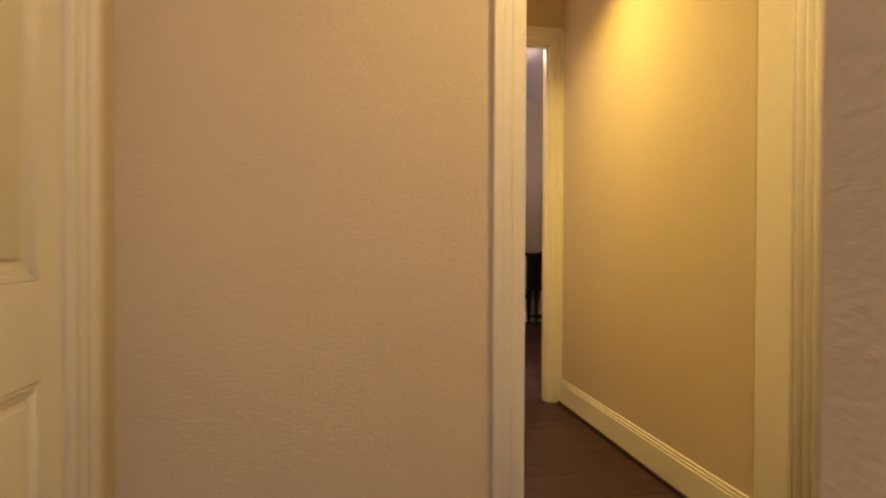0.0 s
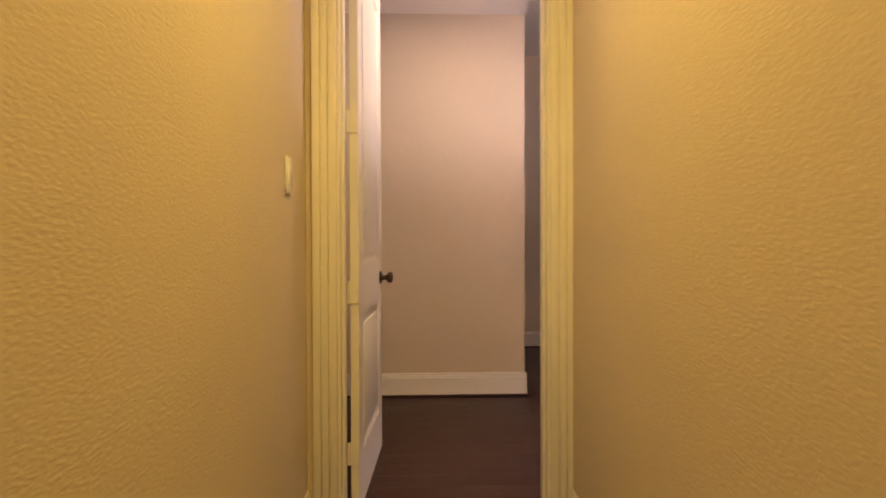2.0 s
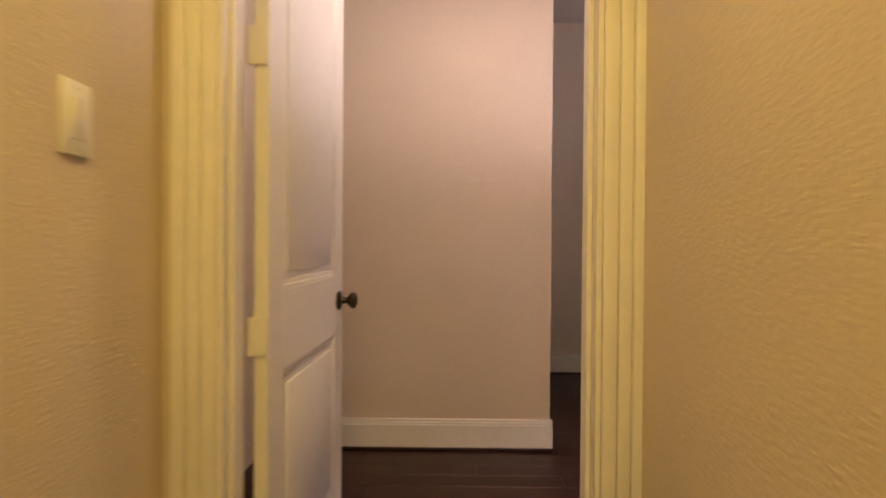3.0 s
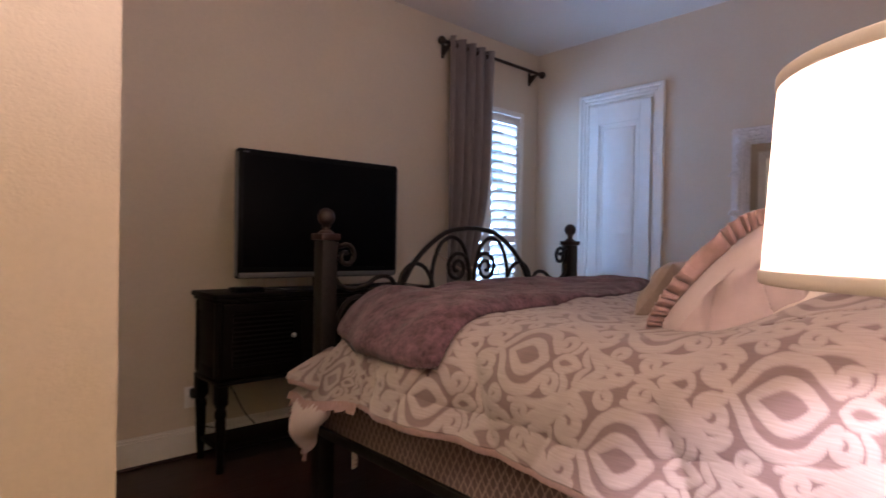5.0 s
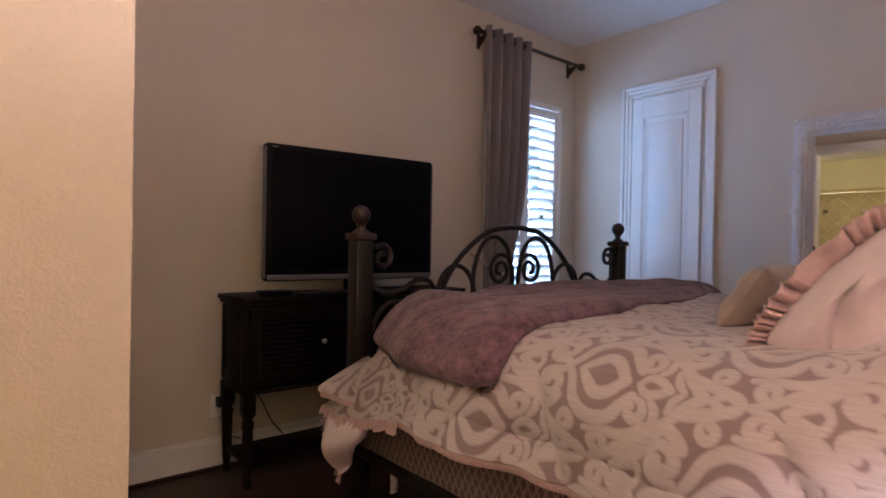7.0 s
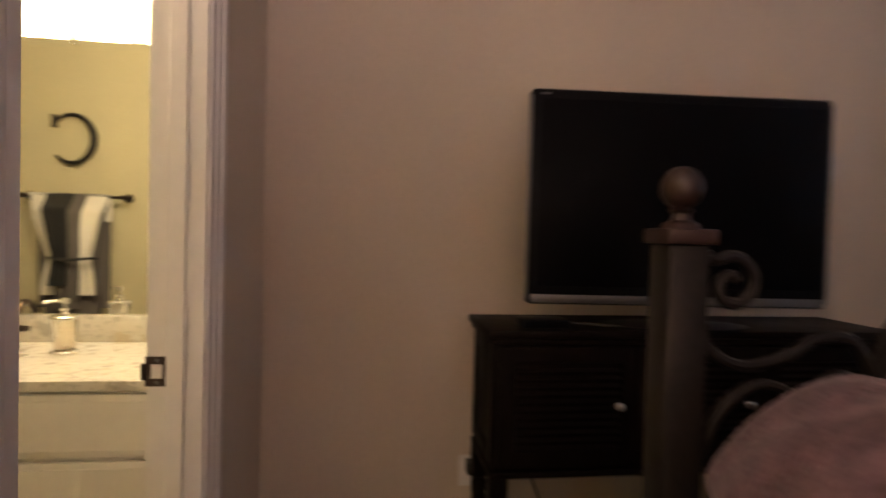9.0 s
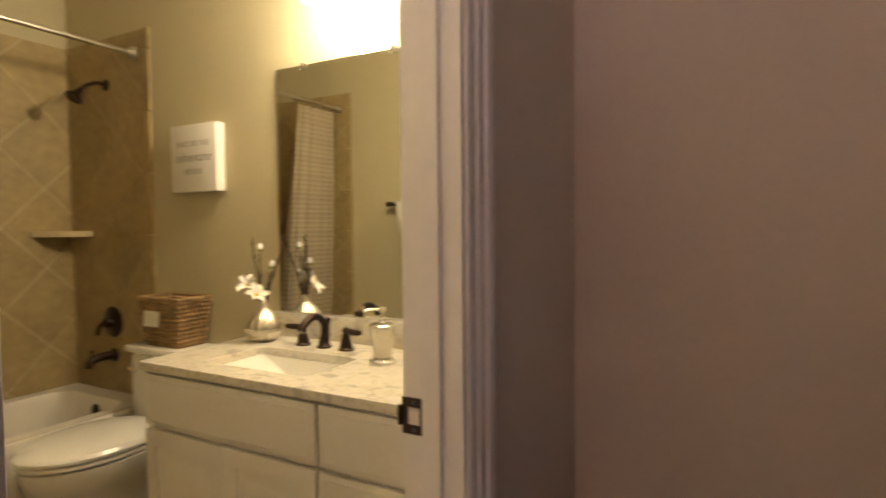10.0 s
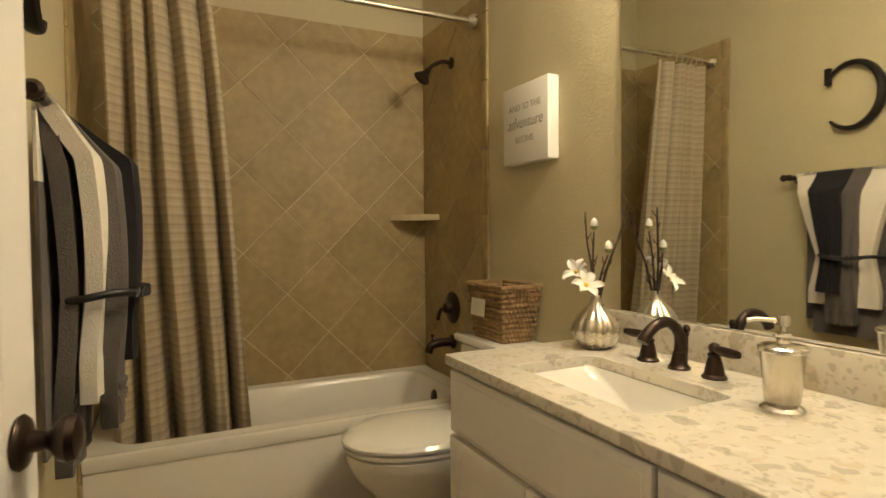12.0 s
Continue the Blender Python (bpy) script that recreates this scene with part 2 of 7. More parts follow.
def attribute_cloth(name, light, dark, rough_light, rough_dark, rib=260.0):
    """Woven damask: the mesh carries the figure of the weave as an attribute."""
    m = bpy.data.materials.new(name)
    m.use_nodes = True
    nt = m.node_tree
    b = nt.nodes["Principled BSDF"]
    b.inputs["Sheen Weight"].default_value = 0.25
    at = nt.nodes.new("ShaderNodeAttribute")
    at.attribute_name = "figure"
    co = nt.nodes.new("ShaderNodeTexCoord")
    mp = nt.nodes.new("ShaderNodeMapping")
    mp.inputs["Scale"].default_value = (1, 0.06, 1)
    nt.links.new(co.outputs["UV"], mp.inputs["Vector"])
    thread = nt.nodes.new("ShaderNodeTexNoise")
    thread.inputs["Scale"].default_value, thread.inputs["Detail"].default_value = rib, 2
    nt.links.new(mp.outputs["Vector"], thread.inputs["Vector"])
    mix = nt.nodes.new("ShaderNodeMixRGB")
    mix.inputs[1].default_value, mix.inputs[2].default_value = (*dark, 1), (*light, 1)
    nt.links.new(at.outputs["Fac"], mix.inputs[0])
    rng = nt.nodes.new("ShaderNodeMapRange")
    rng.inputs["From Min"].default_value, rng.inputs["From Max"].default_value = 0.3, 0.7
    rng.inputs["To Min"].default_value, rng.inputs["To Max"].default_value = 0.90, 1.09
    nt.links.new(thread.outputs["Fac"], rng.inputs["Value"])
    hue = nt.nodes.new("ShaderNodeHueSaturation")
    nt.links.new(mix.outputs[0], hue.inputs["Color"])
    nt.links.new(rng.outputs["Result"], hue.inputs["Value"])
    nt.links.new(hue.outputs[0], b.inputs["Base Color"])
    rr = nt.nodes.new("ShaderNodeMapRange")
    rr.inputs["To Min"].default_value, rr.inputs["To Max"].default_value = rough_dark, rough_light
    nt.links.new(at.outputs["Fac"], rr.inputs["Value"])
    nt.links.new(rr.outputs["Result"], b.inputs["Roughness"])
    bp = nt.nodes.new("ShaderNodeBump")
    bp.inputs["Strength"].default_value, bp.inputs["Distance"].default_value = 0.14, 0.002
    nt.links.new(thread.outputs["Fac"], bp.inputs["Height"])
    nt.links.new(bp.outputs["Normal"], b.inputs["Normal"])
    return m


def band_cloth():
    """Shower curtain cloth: bands of taupe and pale weave with dotted metallic rows."""
    m = material("banded_curtain_cloth", (0.42, 0.345, 0.235), 0.8, vary=0.14, grain=160, bump=0.3, bump_scale=300)
    nt = m.node_tree
    b = nt.nodes["Principled BSDF"]
    base = b.inputs["Base Color"].links[0].from_socket
    co = nt.nodes.new("ShaderNodeTexCoord")
    sep = nt.nodes.new("ShaderNodeSeparateXYZ")
    nt.links.new(co.outputs["UV"], sep.inputs[0])
    last = base
    for freq, low, colour, dotted in ((13.5, 0.55, (0.36, 0.295, 0.205), 0), (54.0, 0.80, (0.06, 0.05, 0.045), 1), (54.0, 0.78, (0.58, 0.53, 0.45), 2)):
        mul = nt.nodes.new("ShaderNodeMath")
        mul.operation = "MULTIPLY"
        mul.inputs[1].default_value = freq
        nt.links.new(sep.outputs["Y"], mul.inputs[0])
        off = nt.nodes.new("ShaderNodeMath")
        off.inputs[1].default_value = 0.37 * dotted
        nt.links.new(mul.outputs[0], off.inputs[0])
        fr = nt.nodes.new("ShaderNodeMath")
        fr.operation = "FRACT"
        nt.links.new(off.outputs[0], fr.inputs[0])
        gt = nt.nodes.new("ShaderNodeMath")
        gt.operation = "GREATER_THAN"
        gt.inputs[1].default_value = low
        nt.links.new(fr.outputs[0], gt.inputs[0])
        fac = gt.outputs[0]
        if dotted:
            mx = nt.nodes.new("ShaderNodeMath")
            mx.operation = "MULTIPLY"
            mx.inputs[1].default_value = 160.0
            nt.links.new(sep.outputs["X"], mx.inputs[0])
            fx = nt.nodes.new("ShaderNodeMath")
            fx.operation = "FRACT"
            nt.links.new(mx.outputs[0], fx.inputs[0])
            gx = nt.nodes.new("ShaderNodeMath")
            gx.operation = "GREATER_THAN"
            gx.inputs[1].default_value = 0.45
            nt.links.new(fx.outputs[0], gx.inputs[0])
            both = nt.nodes.new("ShaderNodeMath")
            both.operation = "MULTIPLY"
            nt.links.new(fac, both.inputs[0])
            nt.links.new(gx.outputs[0], both.inputs[1])
            fac = both.outputs[0]
        soft_fac = nt.nodes.new("ShaderNodeMath")
        soft_fac.operation = "MULTIPLY"
        soft_fac.inputs[1].default_value = 0.36
        nt.links.new(fac, soft_fac.inputs[0])
        mix = nt.nodes.new("ShaderNodeMixRGB")
        mix.inputs[2].default_value = (*colour, 1)
        nt.links.new(soft_fac.outputs[0], mix.inputs[0])
        nt.links.new(last, mix.inputs[1])
        last = mix.outputs[0]
    nt.links.new(last, b.inputs["Base Color"])
    return m


M_GLASS = glass_material()
M_MIRROR = mirror_material()
M_SHADE = shade_material()
M_STONE = stone_material()
M_DAMASK = attribute_cloth("comforter_damask", (0.405, 0.331, 0.318), (0.203, 0.137, 0.135), 0.72, 0.55)
M_LATTICE = attribute_cloth("box_spring_lattice", (0.36, 0.26, 0.24), (0.135, 0.082, 0.076), 0.8, 0.7)
M_BAND = band_cloth()
M_GLOBE = glow_material("lit_frosted_glass", (1.0, 0.86, 0.55), 14.0)
M_CAN = glow_material("lit_downlight", (1.0, 0.80, 0.50), 6.0)

# ---- building helpers ----


def thing(name, base=(0, 0, 0), label="", category="", group="", kind=""):
    ob = new(name)
    ob.empty_display_size = 0.05
    ob.location = base
    return tagged(ob, label, category, group, kind)


def finish(bm, mesh, smooth):
    bmesh.ops.recalc_face_normals(bm, faces=bm.faces)
    bm.to_mesh(mesh)
    bm.free()
    if smooth:
        mesh.shade_smooth()
        if smooth != "all":
            mesh.set_sharp_from_angle(angle=radians(38))


def part(name, bm, mat, parent, label="", smooth=True):
    """Links a bmesh, drawn in world metres, as one mesh object under a thing or a part."""
    mesh = bpy.data.meshes.new(name)
    base = Vector(parent.get("origin", parent.location)) if parent else Vector((0, 0, 0))
    bmesh.ops.translate(bm, verts=bm.verts, vec=-base)
    finish(bm, mesh, smooth)
    ob = new(name, mesh)
    mesh.materials.append(mat)
    if parent:
        ob.parent = parent
        ob["origin"] = base[:]
    return tagged(ob, label)


def solid(name, bm, mat, label="", category="", kind="", group="", smooth=True):
    mesh = bpy.data.meshes.new(name)
    finish(bm, mesh, smooth)
    ob = new(name, mesh)
    mesh.materials.append(mat)
    return tagged(ob, label, category, group, kind)


def box(bm, x0, x1, y0, y1, z0, z1, bevel=0.0, segs=2, turn=None):
    made = bmesh.ops.create_cube(bm, size=1.0)["verts"]
    bmesh.ops.scale(bm, verts=made, vec=(abs(x1 - x0), abs(y1 - y0), abs(z1 - z0)))
    bmesh.ops.translate(bm, verts=made, vec=((x0 + x1) / 2, (y0 + y1) / 2, (z0 + z1) / 2))
    if bevel:
        edges = list({e for v in made for e in v.link_edges})
        got = bmesh.ops.bevel(bm, geom=edges, offset=bevel, segments=segs, affect="EDGES", profile=0.5)
        made = list({v for f in got["faces"] for v in f.verts} | {v for v in made if v.is_valid})
    if turn is not None:
        bmesh.ops.transform(bm, verts=made, matrix=turn)
    return bm


def framed_panel(a, b, y0, y1, z0, z1, width, depth, raised=0.0):
    """A door with a frame round a sunk panel, in one skin; its face is towards -y."""
    bm = bmesh.new()
    box(bm, a, b, y0, y1, z0, z1)
    face = min(bm.faces, key=lambda f: f.calc_center_median().y)
    bmesh.ops.inset_region(bm, faces=[face], thickness=width, use_even_offset=True)
    bmesh.ops.inset_region(bm, faces=[face], thickness=0.004, depth=-depth, use_even_offset=True)
    if raised:
        bmesh.ops.inset_region(bm, faces=[face], thickness=0.028, use_even_offset=True)
        bmesh.ops.inset_region(bm, faces=[face], thickness=0.008, depth=raised, use_even_offset=True)
    rim = [e for e in bm.edges if all(v.co.y < y0 + 0.001 for v in e.verts) and any(abs(v.co.x - q) < 1e-5 or abs(v.co.z - p) < 1e-5 for v in e.verts for q in (a, b) for p in (z0, z1))]
    bmesh.ops.bevel(bm, geom=[e for e in rim if len(e.link_faces) == 2 and e.calc_face_angle(0) > 1.0], offset=0.002, segments=2, affect="EDGES", profile=0.5)
    return bm


def boxes(*rows, bevel=0.0):
    bm = bmesh.new()
    for r in rows:
        box(bm, *r, bevel=bevel)
    return bm


def lathe(bm, profile, centre=(0, 0, 0), segs=24, turn=None, wobble=None, cap=True):
    """Turns (radius, height) pairs about z; turn places the result."""
    rings = []
    for r, h in profile:
        ring = []
        for k in range(segs):
            a = 2 * math.pi * k / segs
            rr = max(r, 1e-5) * (wobble(a, h) if wobble else 1)
            ring.append(Vector((rr * math.cos(a), rr * math.sin(a), h)))
        rings.append(ring)
    m = turn if turn is not None else Matrix.Translation(centre)
    vs = [[bm.verts.new(m @ p) for p in ring] for ring in rings]
    for i in range(len(vs) - 1):
        for k in range(segs):
            bm.faces.new((vs[i][k], vs[i][(k + 1) % segs], vs[i + 1][(k + 1) % segs], vs[i + 1][k]))
    for ring in (vs[0], vs[-1]) if cap else ():
        bm.faces.new(ring)
    return bm


def tube(bm, points, radius, segs=8, closed=False, flat=1.0, taper=None):
    """Sweeps a round or flattened section along points."""
    pts = [Vector(p) for p in points]
    n = len(pts)
    rings = []
    up = None
    for i, p in enumerate(pts):
        a = pts[i - 1] if (i or closed) else pts[0]
        c = pts[(i + 1) % n] if (i < n - 1 or closed) else pts[-1]
        d = (c - a).normalized()
        if up is None:
            up = Vector((0, 0, 1)) if abs(d.z) < 0.9 else Vector((0, 1, 0))
        side = d.cross(up)
        if side.length < 1e-4:
            side = d.orthogonal()
        side.normalize()
        up = side.cross(d).normalized()
        r = radius * (taper(i / max(n - 1, 1)) if taper else 1)
        rings.append([bm.verts.new(p + side * (r * math.cos(2 * math.pi * k / segs)) + up * (r * flat * math.sin(2 * math.pi * k / segs))) for k in range(segs)])
    last = n if closed else n - 1
    for i in range(last):
        q, w = rings[i], rings[(i + 1) % n]
        for k in range(segs):
            bm.faces.new((q[k], q[(k + 1) % segs], w[(k + 1) % segs], w[k]))
    if not closed:
        bm.faces.new(rings[0][::-1])
        bm.faces.new(rings[-1])
    return bm


def smooth_line(points, steps=6):
    """A Catmull-Rom line through the points."""
    p = [Vector(v) for v in points]
    p = [p[0] * 2 - p[1]] + p + [p[-1] * 2 - p[-2]]
    out = []
    for i in range(1, len(p) - 2):
        for k in range(steps):
            t = k / steps
            a, b, c, d = p[i - 1:i + 3]
            out.append(0.5 * (2 * b + (c - a) * t + (2 * a - 5 * b + 4 * c - d) * t * t + (3 * b - a - 3 * c + d) * t ** 3))
    out.append(p[-2])
    return out


def sheet(nu, nv, place, thick=0.0):
    """A grid surface, place(u, v) for u and v from 0 to 1, with uv and, where asked, thickness."""
    bm = bmesh.new()
    uv = bm.loops.layers.uv.new("uv")
    top = [[bm.verts.new(place(i / nu, j / nv)) for j in range(nv + 1)] for i in range(nu + 1)]
    for i in range(nu):
        for j in range(nv):
            f = bm.faces.new((top[i][j], top[i + 1][j], top[i + 1][j + 1], top[i][j + 1]))
            for lp, (a, b) in zip(f.loops, ((i, j), (i + 1, j), (i + 1, j + 1), (i, j + 1))):
                lp[uv].uv = (a / nu, b / nv)
    if thick:
        bm.normal_update()
        bmesh.ops.solidify(bm, geom=bm.faces[:], thickness=thick)
    return bm


def wall_with(x0, x1, y0, y1, z0, z1, holes=(), along="x"):
    """A wall as solid pieces round its openings: (from, to, bottom, top) along its length."""
    bm = bmesh.new()
    a0, a1 = (x0, x1) if along == "x" else (y0, y1)

    def piece(p, q, low, high):
        if q - p > 1e-4 and high - low > 1e-4:
            box(bm, *((p, q, y0, y1) if along == "x" else (x0, x1, p, q)), low, high)
    at = a0
    for h0, h1, low, high in sorted(holes):
        piece(at, h0, z0, z1)
        piece(h0, h1, z0, low)
        piece(h0, h1, high, z1)
        at = h1
    piece(at, a1, z0, z1)
    return bm


CASING = ((0.0, 0.032, 0.012), (0.032, 0.060, 0.017), (0.060, 0.090, 0.024))


def casing(along, plane, sign, a0, a1, top, width=0.090, bottom=0.0):
    """Moulded casing round an opening, on the face of a wall that looks along sign."""
    bm = bmesh.new()
    k = width / 0.090
    for lo, hi, deep in CASING:
        lo, hi = lo * k, hi * k
        p0, p1 = sorted((plane, plane + sign * deep))
        for q0, q1, z0, z1 in ((a0 - hi, a0 - lo, bottom, top + hi), (a1 + lo, a1 + hi, bottom, top + hi), (a0 - lo, a1 + lo, top + lo, top + hi)):
            if along == "x":
                box(bm, q0, q1, p0, p1, z0, z1, bevel=0.005, segs=2)
            else:
                box(bm, p0, p1, q0, q1, z0, z1, bevel=0.005, segs=2)
    return bm


def skirting(along, plane, sign, a0, a1, height=0.167):
    bm = bmesh.new()
    for z0, z1, deep in ((0.0, height - 0.030, 0.015), (height - 0.030, height - 0.016, 0.012), (height - 0.016, height, 0.008)):
        p0, p1 = sorted((plane, plane + sign * deep))
        args = (a0, a1, p0, p1) if along == "x" else (p0, p1, a0, a1)
        box(bm, *args, z0, z1, bevel=0.003, segs=1)
    return bm


def door_leaf(name, width, height, m, label, panels=2, knob_side=1, hinge_z=(0.25, 0.9, 1.58, 2.2), thick=0.036, knob=True):
    """A moulded panel door, hinged at its origin, running along local +x, faces towards local y."""
    door = thing(name, (0, 0, 0), label, "door", kind="structure")
    bm = bmesh.new()
    stile, z0 = 0.105 if width > 0.62 else 0.095, 0.012
    rails = ([(0.235, 0.80), (1.00, height - 0.13)] if panels == 2 else [(0.95, height - 0.16), (0.25, 0.83)])
    zs = sorted(rails)
    box(bm, 0.003, stile, -thick, 0, z0, height, bevel=0.002, segs=1)
    box(bm, width - stile, width - 0.003, -thick, 0, z0, height, bevel=0.002, segs=1)
    cuts = [z0, zs[0][0], zs[0][1], zs[1][0], zs[1][1], height]
    for a, b in ((cuts[0], cuts[1]), (cuts[2], cuts[3]), (cuts[4], cuts[5])):
        box(bm, stile, width - stile, -thick, 0, a, b)
    part("frame", bm, M_DOOR, door)
    for a, b in zs:
        bm = bmesh.new()
        box(bm, stile - 0.002, width - stile + 0.002, -thick + 0.007, -0.007, a - 0.002, b + 0.002)
        for sgn, face in ((1, 0.0), (-1, -thick)):
            for inset, low in ((0.0, 0.002), (0.012, 0.005)):
                d0, d1 = sorted((face - sgn * 0.009, face - sgn * low))
                x0, x1, c, d = stile + inset, width - stile - inset, a + inset, b - inset
                w = 0.014
                for q in ((x0, x0 + w, c, d), (x1 - w, x1, c, d), (x0, x1, c, c + w), (x0, x1, d - w, d)):
                    box(bm, q[0], q[1], d0, d1, q[2], q[3], bevel=0.003, segs=1)
            d0, d1 = sorted((face - sgn * 0.009, face - sgn * 0.002))
            box(bm, stile + 0.045, width - stile - 0.045, d0, d1, a + 0.045, b - 0.045, bevel=0.006, segs=2)
        part("panel", bm, M_DOOR, door)
    if knob:
        bm = bmesh.new()
        prof = ((0.0, 0.0), (0.032, 0.0), (0.034, 0.004), (0.030, 0.009), (0.014, 0.013), (0.011, 0.030), (0.016, 0.036), (0.027, 0.044), (0.030, 0.054), (0.026, 0.063), (0.012, 0.068), (0.0, 0.069))
        for rot, y in ((-90, 0.0), (90, -thick)):
            lathe(bm, prof, segs=20, turn=pose(width - 0.065, y, 0.915, rot, 0, 0))
        k = part("knob", bm, M_BRONZE, door, "oil-rubbed bronze round knob")
        bm = bmesh.new()
        box(bm, width - 0.0035, width + 0.0005, -thick / 2 - 0.012, -thick / 2 + 0.012, 0.885, 0.945, bevel=0.001, segs=1)
        part("latch_plate", bm, M_BRONZE, door, "bronze latch plate")
    for z in hinge_z:
        bm = bmesh.new()
        box(bm, -0.003, 0.002, -thick + 0.002, 0.0, z - 0.045, z + 0.045, bevel=0.001, segs=1)
        for k in range(5):
            lathe(bm, ((0.0065, 0), (0.0065, 0.0172)), (-0.002, 0.006, z - 0.045 + k * 0.018), 10)
        part("hinge", bm, M_TRIM, door, "painted-over butt hinge")
    door.matrix_world = m
    return door

# ---- structure ----
HL, HR = 0.085, 1.088          # hall walls
Y1A, Y1B = 1.525, 1.675        # wall with the first cased opening
Y2A, Y2B = 3.545, 3.665        # wall with the bedroom door
YS, XS = 5.411, 1.241          # outer corner of the bathroom block
YL, YM, YT = 5.745, 7.346, 7.208
XB, XC = 1.121, 5.120          # bathroom side of its door wall; closet wall
TUB0, TUB1 = -1.620, -0.900
HE, HB = 2.704, 3.004          # low entry ceiling, bedroom ceiling
DOOR1 = (0.200, 1.008)
BATH = (5.744, 6.474)
CLOSET = (6.052, 6.641)
WIN = (4.000, 4.915, 0.62, 2.43)


def wall(name, bm, paint=None):
    return solid(name, bm, paint or M_WALL, "orange-peel textured beige painted wall", "wall", "structure", smooth=False)


wall("wall_opening", wall_with(-1.07, 2.70, Y1A, Y1B, 0, 2.78, [(0.167, 1.082, 0, 2.43)]))
wall("wall_landing_left", wall_with(-1.07, -0.95, -1.7, Y1A, 0, 2.78, [(0.515, 1.275, 0, 2.43)], along="y"))
wall("wall_landing_right", boxes((2.58, 2.70, 0.215, Y1A, 0, 2.78)))
wall("wall_landing_corner", boxes((-0.055, 2.70, -1.7, 0.215, 0, 2.78)))
wall("wall_landing_back", boxes((-1.07, 2.70, -1.82, -1.7, 0, 2.78)))
wall("wall_hall_left", boxes((HL - 0.12, HL, Y1B, Y2A, 0, 2.78)))
wall("wall_hall_right", boxes((HR, HR + 0.12, Y1B, Y2A, 0, 2.78)))
wall("wall_bedroom_door", wall_with(-0.42, XC + 0.12, Y2A, Y2B, 0, 3.12, [(*DOOR1, 0, 2.43)]))
wall("wall_entry_left", boxes((-0.42, -0.30, Y2B, YS, 0, 3.12)))
wall("wall_entry_end", boxes((-1.74, XB, YS, YL - 0.02, 0, 3.12)))
wall("wall_bath_door", wall_with(XB, XS, YS, YM, 0, 3.12, [(*BATH, 0, 2.43)], along="y"))
wall("wall_vanity", boxes((-1.74, XS, YM, YM + 0.12, 0, 3.12)), M_WALL_BATH)
wall("wall_tub", boxes((-1.74, TUB0, YL, YM, 0, 3.12)), M_WALL_BATH)
wall("wall_bath_side", boxes((TUB0, XB, YL - 0.02, YL, 0, 3.118)), M_WALL_BATH)
wall("wall_television", wall_with(XS, XC + 0.12, YT, YM + 0.12, 0, 3.12, [WIN]))
wall("wall_closet", wall_with(XC, XC + 0.12, Y2B, YT, 0, 3.12, [(*CLOSET, 0, 2.44)], along="y"))


def ceiling(name, bm):
    return solid(name, bm, M_CEIL, "smooth off-white painted ceiling", "ceiling", "structure", smooth=False)


ceiling("ceiling_landing", boxes((-1.07, 2.70, -1.82, Y1B, 2.78, 2.88)))
ceiling("ceiling_hall", boxes((HL - 0.12, HR + 0.12, Y1B + 0.002, Y2A, 2.72, 2.83)))
ceiling("ceiling_entry", boxes((-0.30, XS, Y2B, YS, HE, 3.118)))
ceiling("ceiling_bath", boxes((TUB0, XB, YL, YM, 2.72, 2.83)))
ceiling("ceiling_bedroom", boxes((XS, XC, Y2B, YT, HB, 3.117)))
solid("roof_slab", boxes((-1.9, 5.4, -1.9, 7.6, 3.125, 3.3)), M_CEIL, "plain slab over the rooms", "ceiling", "structure", smooth=False)


def trim(name, bm, label="white painted moulded trim"):
    return solid(name, bm, M_TRIM, label, "trim", "structure")


CASE_LABEL = "white moulded door casing with stepped profile"
trim("trim_opening", casing("x", Y1A, -1, 0.167, 1.082, 2.43), CASE_LABEL)
trim("trim_hall_end", casing("x", Y2A, -1, *DOOR1, 2.43), CASE_LABEL)
trim("trim_bedroom_entry", casing("x", Y2B, 1, *DOOR1, 2.43), CASE_LABEL)
trim("trim_bath_outer", casing("y", XS, 1, *BATH, 2.43), CASE_LABEL)
trim("trim_closet", casing("y", XC, -1, *CLOSET, 2.44), CASE_LABEL)
trim("trim_landing_door", casing("y", -0.95, 1, 0.515, 1.275, 2.43, width=0.130), CASE_LABEL)


def jamb(name, along, p0, p1, a0, a1, top, stop=None):
    bm = bmesh.new()
    for q0, q1, z0, z1 in ((a0, a0 + 0.012, 0, top), (a1 - 0.012, a1, 0, top), (a0 + 0.012, a1 - 0.012, top - 0.012, top)):
        box(bm, *((q0, q1, p0, p1) if along == "x" else (p0, p1, q0, q1)), z0, z1, bevel=0.001, segs=1)
    if stop:
        for q0, q1, z0, z1 in ((a0 + 0.012, a0 + 0.024, 0, top - 0.012), (a1 - 0.024, a1 - 0.012, 0, top - 0.012), (a0 + 0.024, a1 - 0.024, top - 0.024, top - 0.012)):
            box(bm, *((q0, q1, *stop) if along == "x" else (*stop, q0, q1)), z0, z1, bevel=0.002, segs=1)
    return trim(name, bm, "white painted door jamb with stop")


jamb("trim_jamb_opening", "x", Y1A - 0.004, Y1B + 0.004, 0.167, 1.082, 2.43)
jamb("trim_jamb_hall", "x", Y2A - 0.004, Y2B + 0.004, *DOOR1, 2.43, (Y2A + 0.030, Y2A + 0.075))
jamb("trim_jamb_bath", "y", XB - 0.004, XS + 0.004, *BATH, 2.43, (XB + 0.042, XB + 0.082))
jamb("trim_jamb_closet", "y", XC - 0.002, XC + 0.12, *CLOSET, 2.44)
jamb("trim_jamb_landing", "y", -1.07, -0.947, 0.515, 1.275, 2.43)


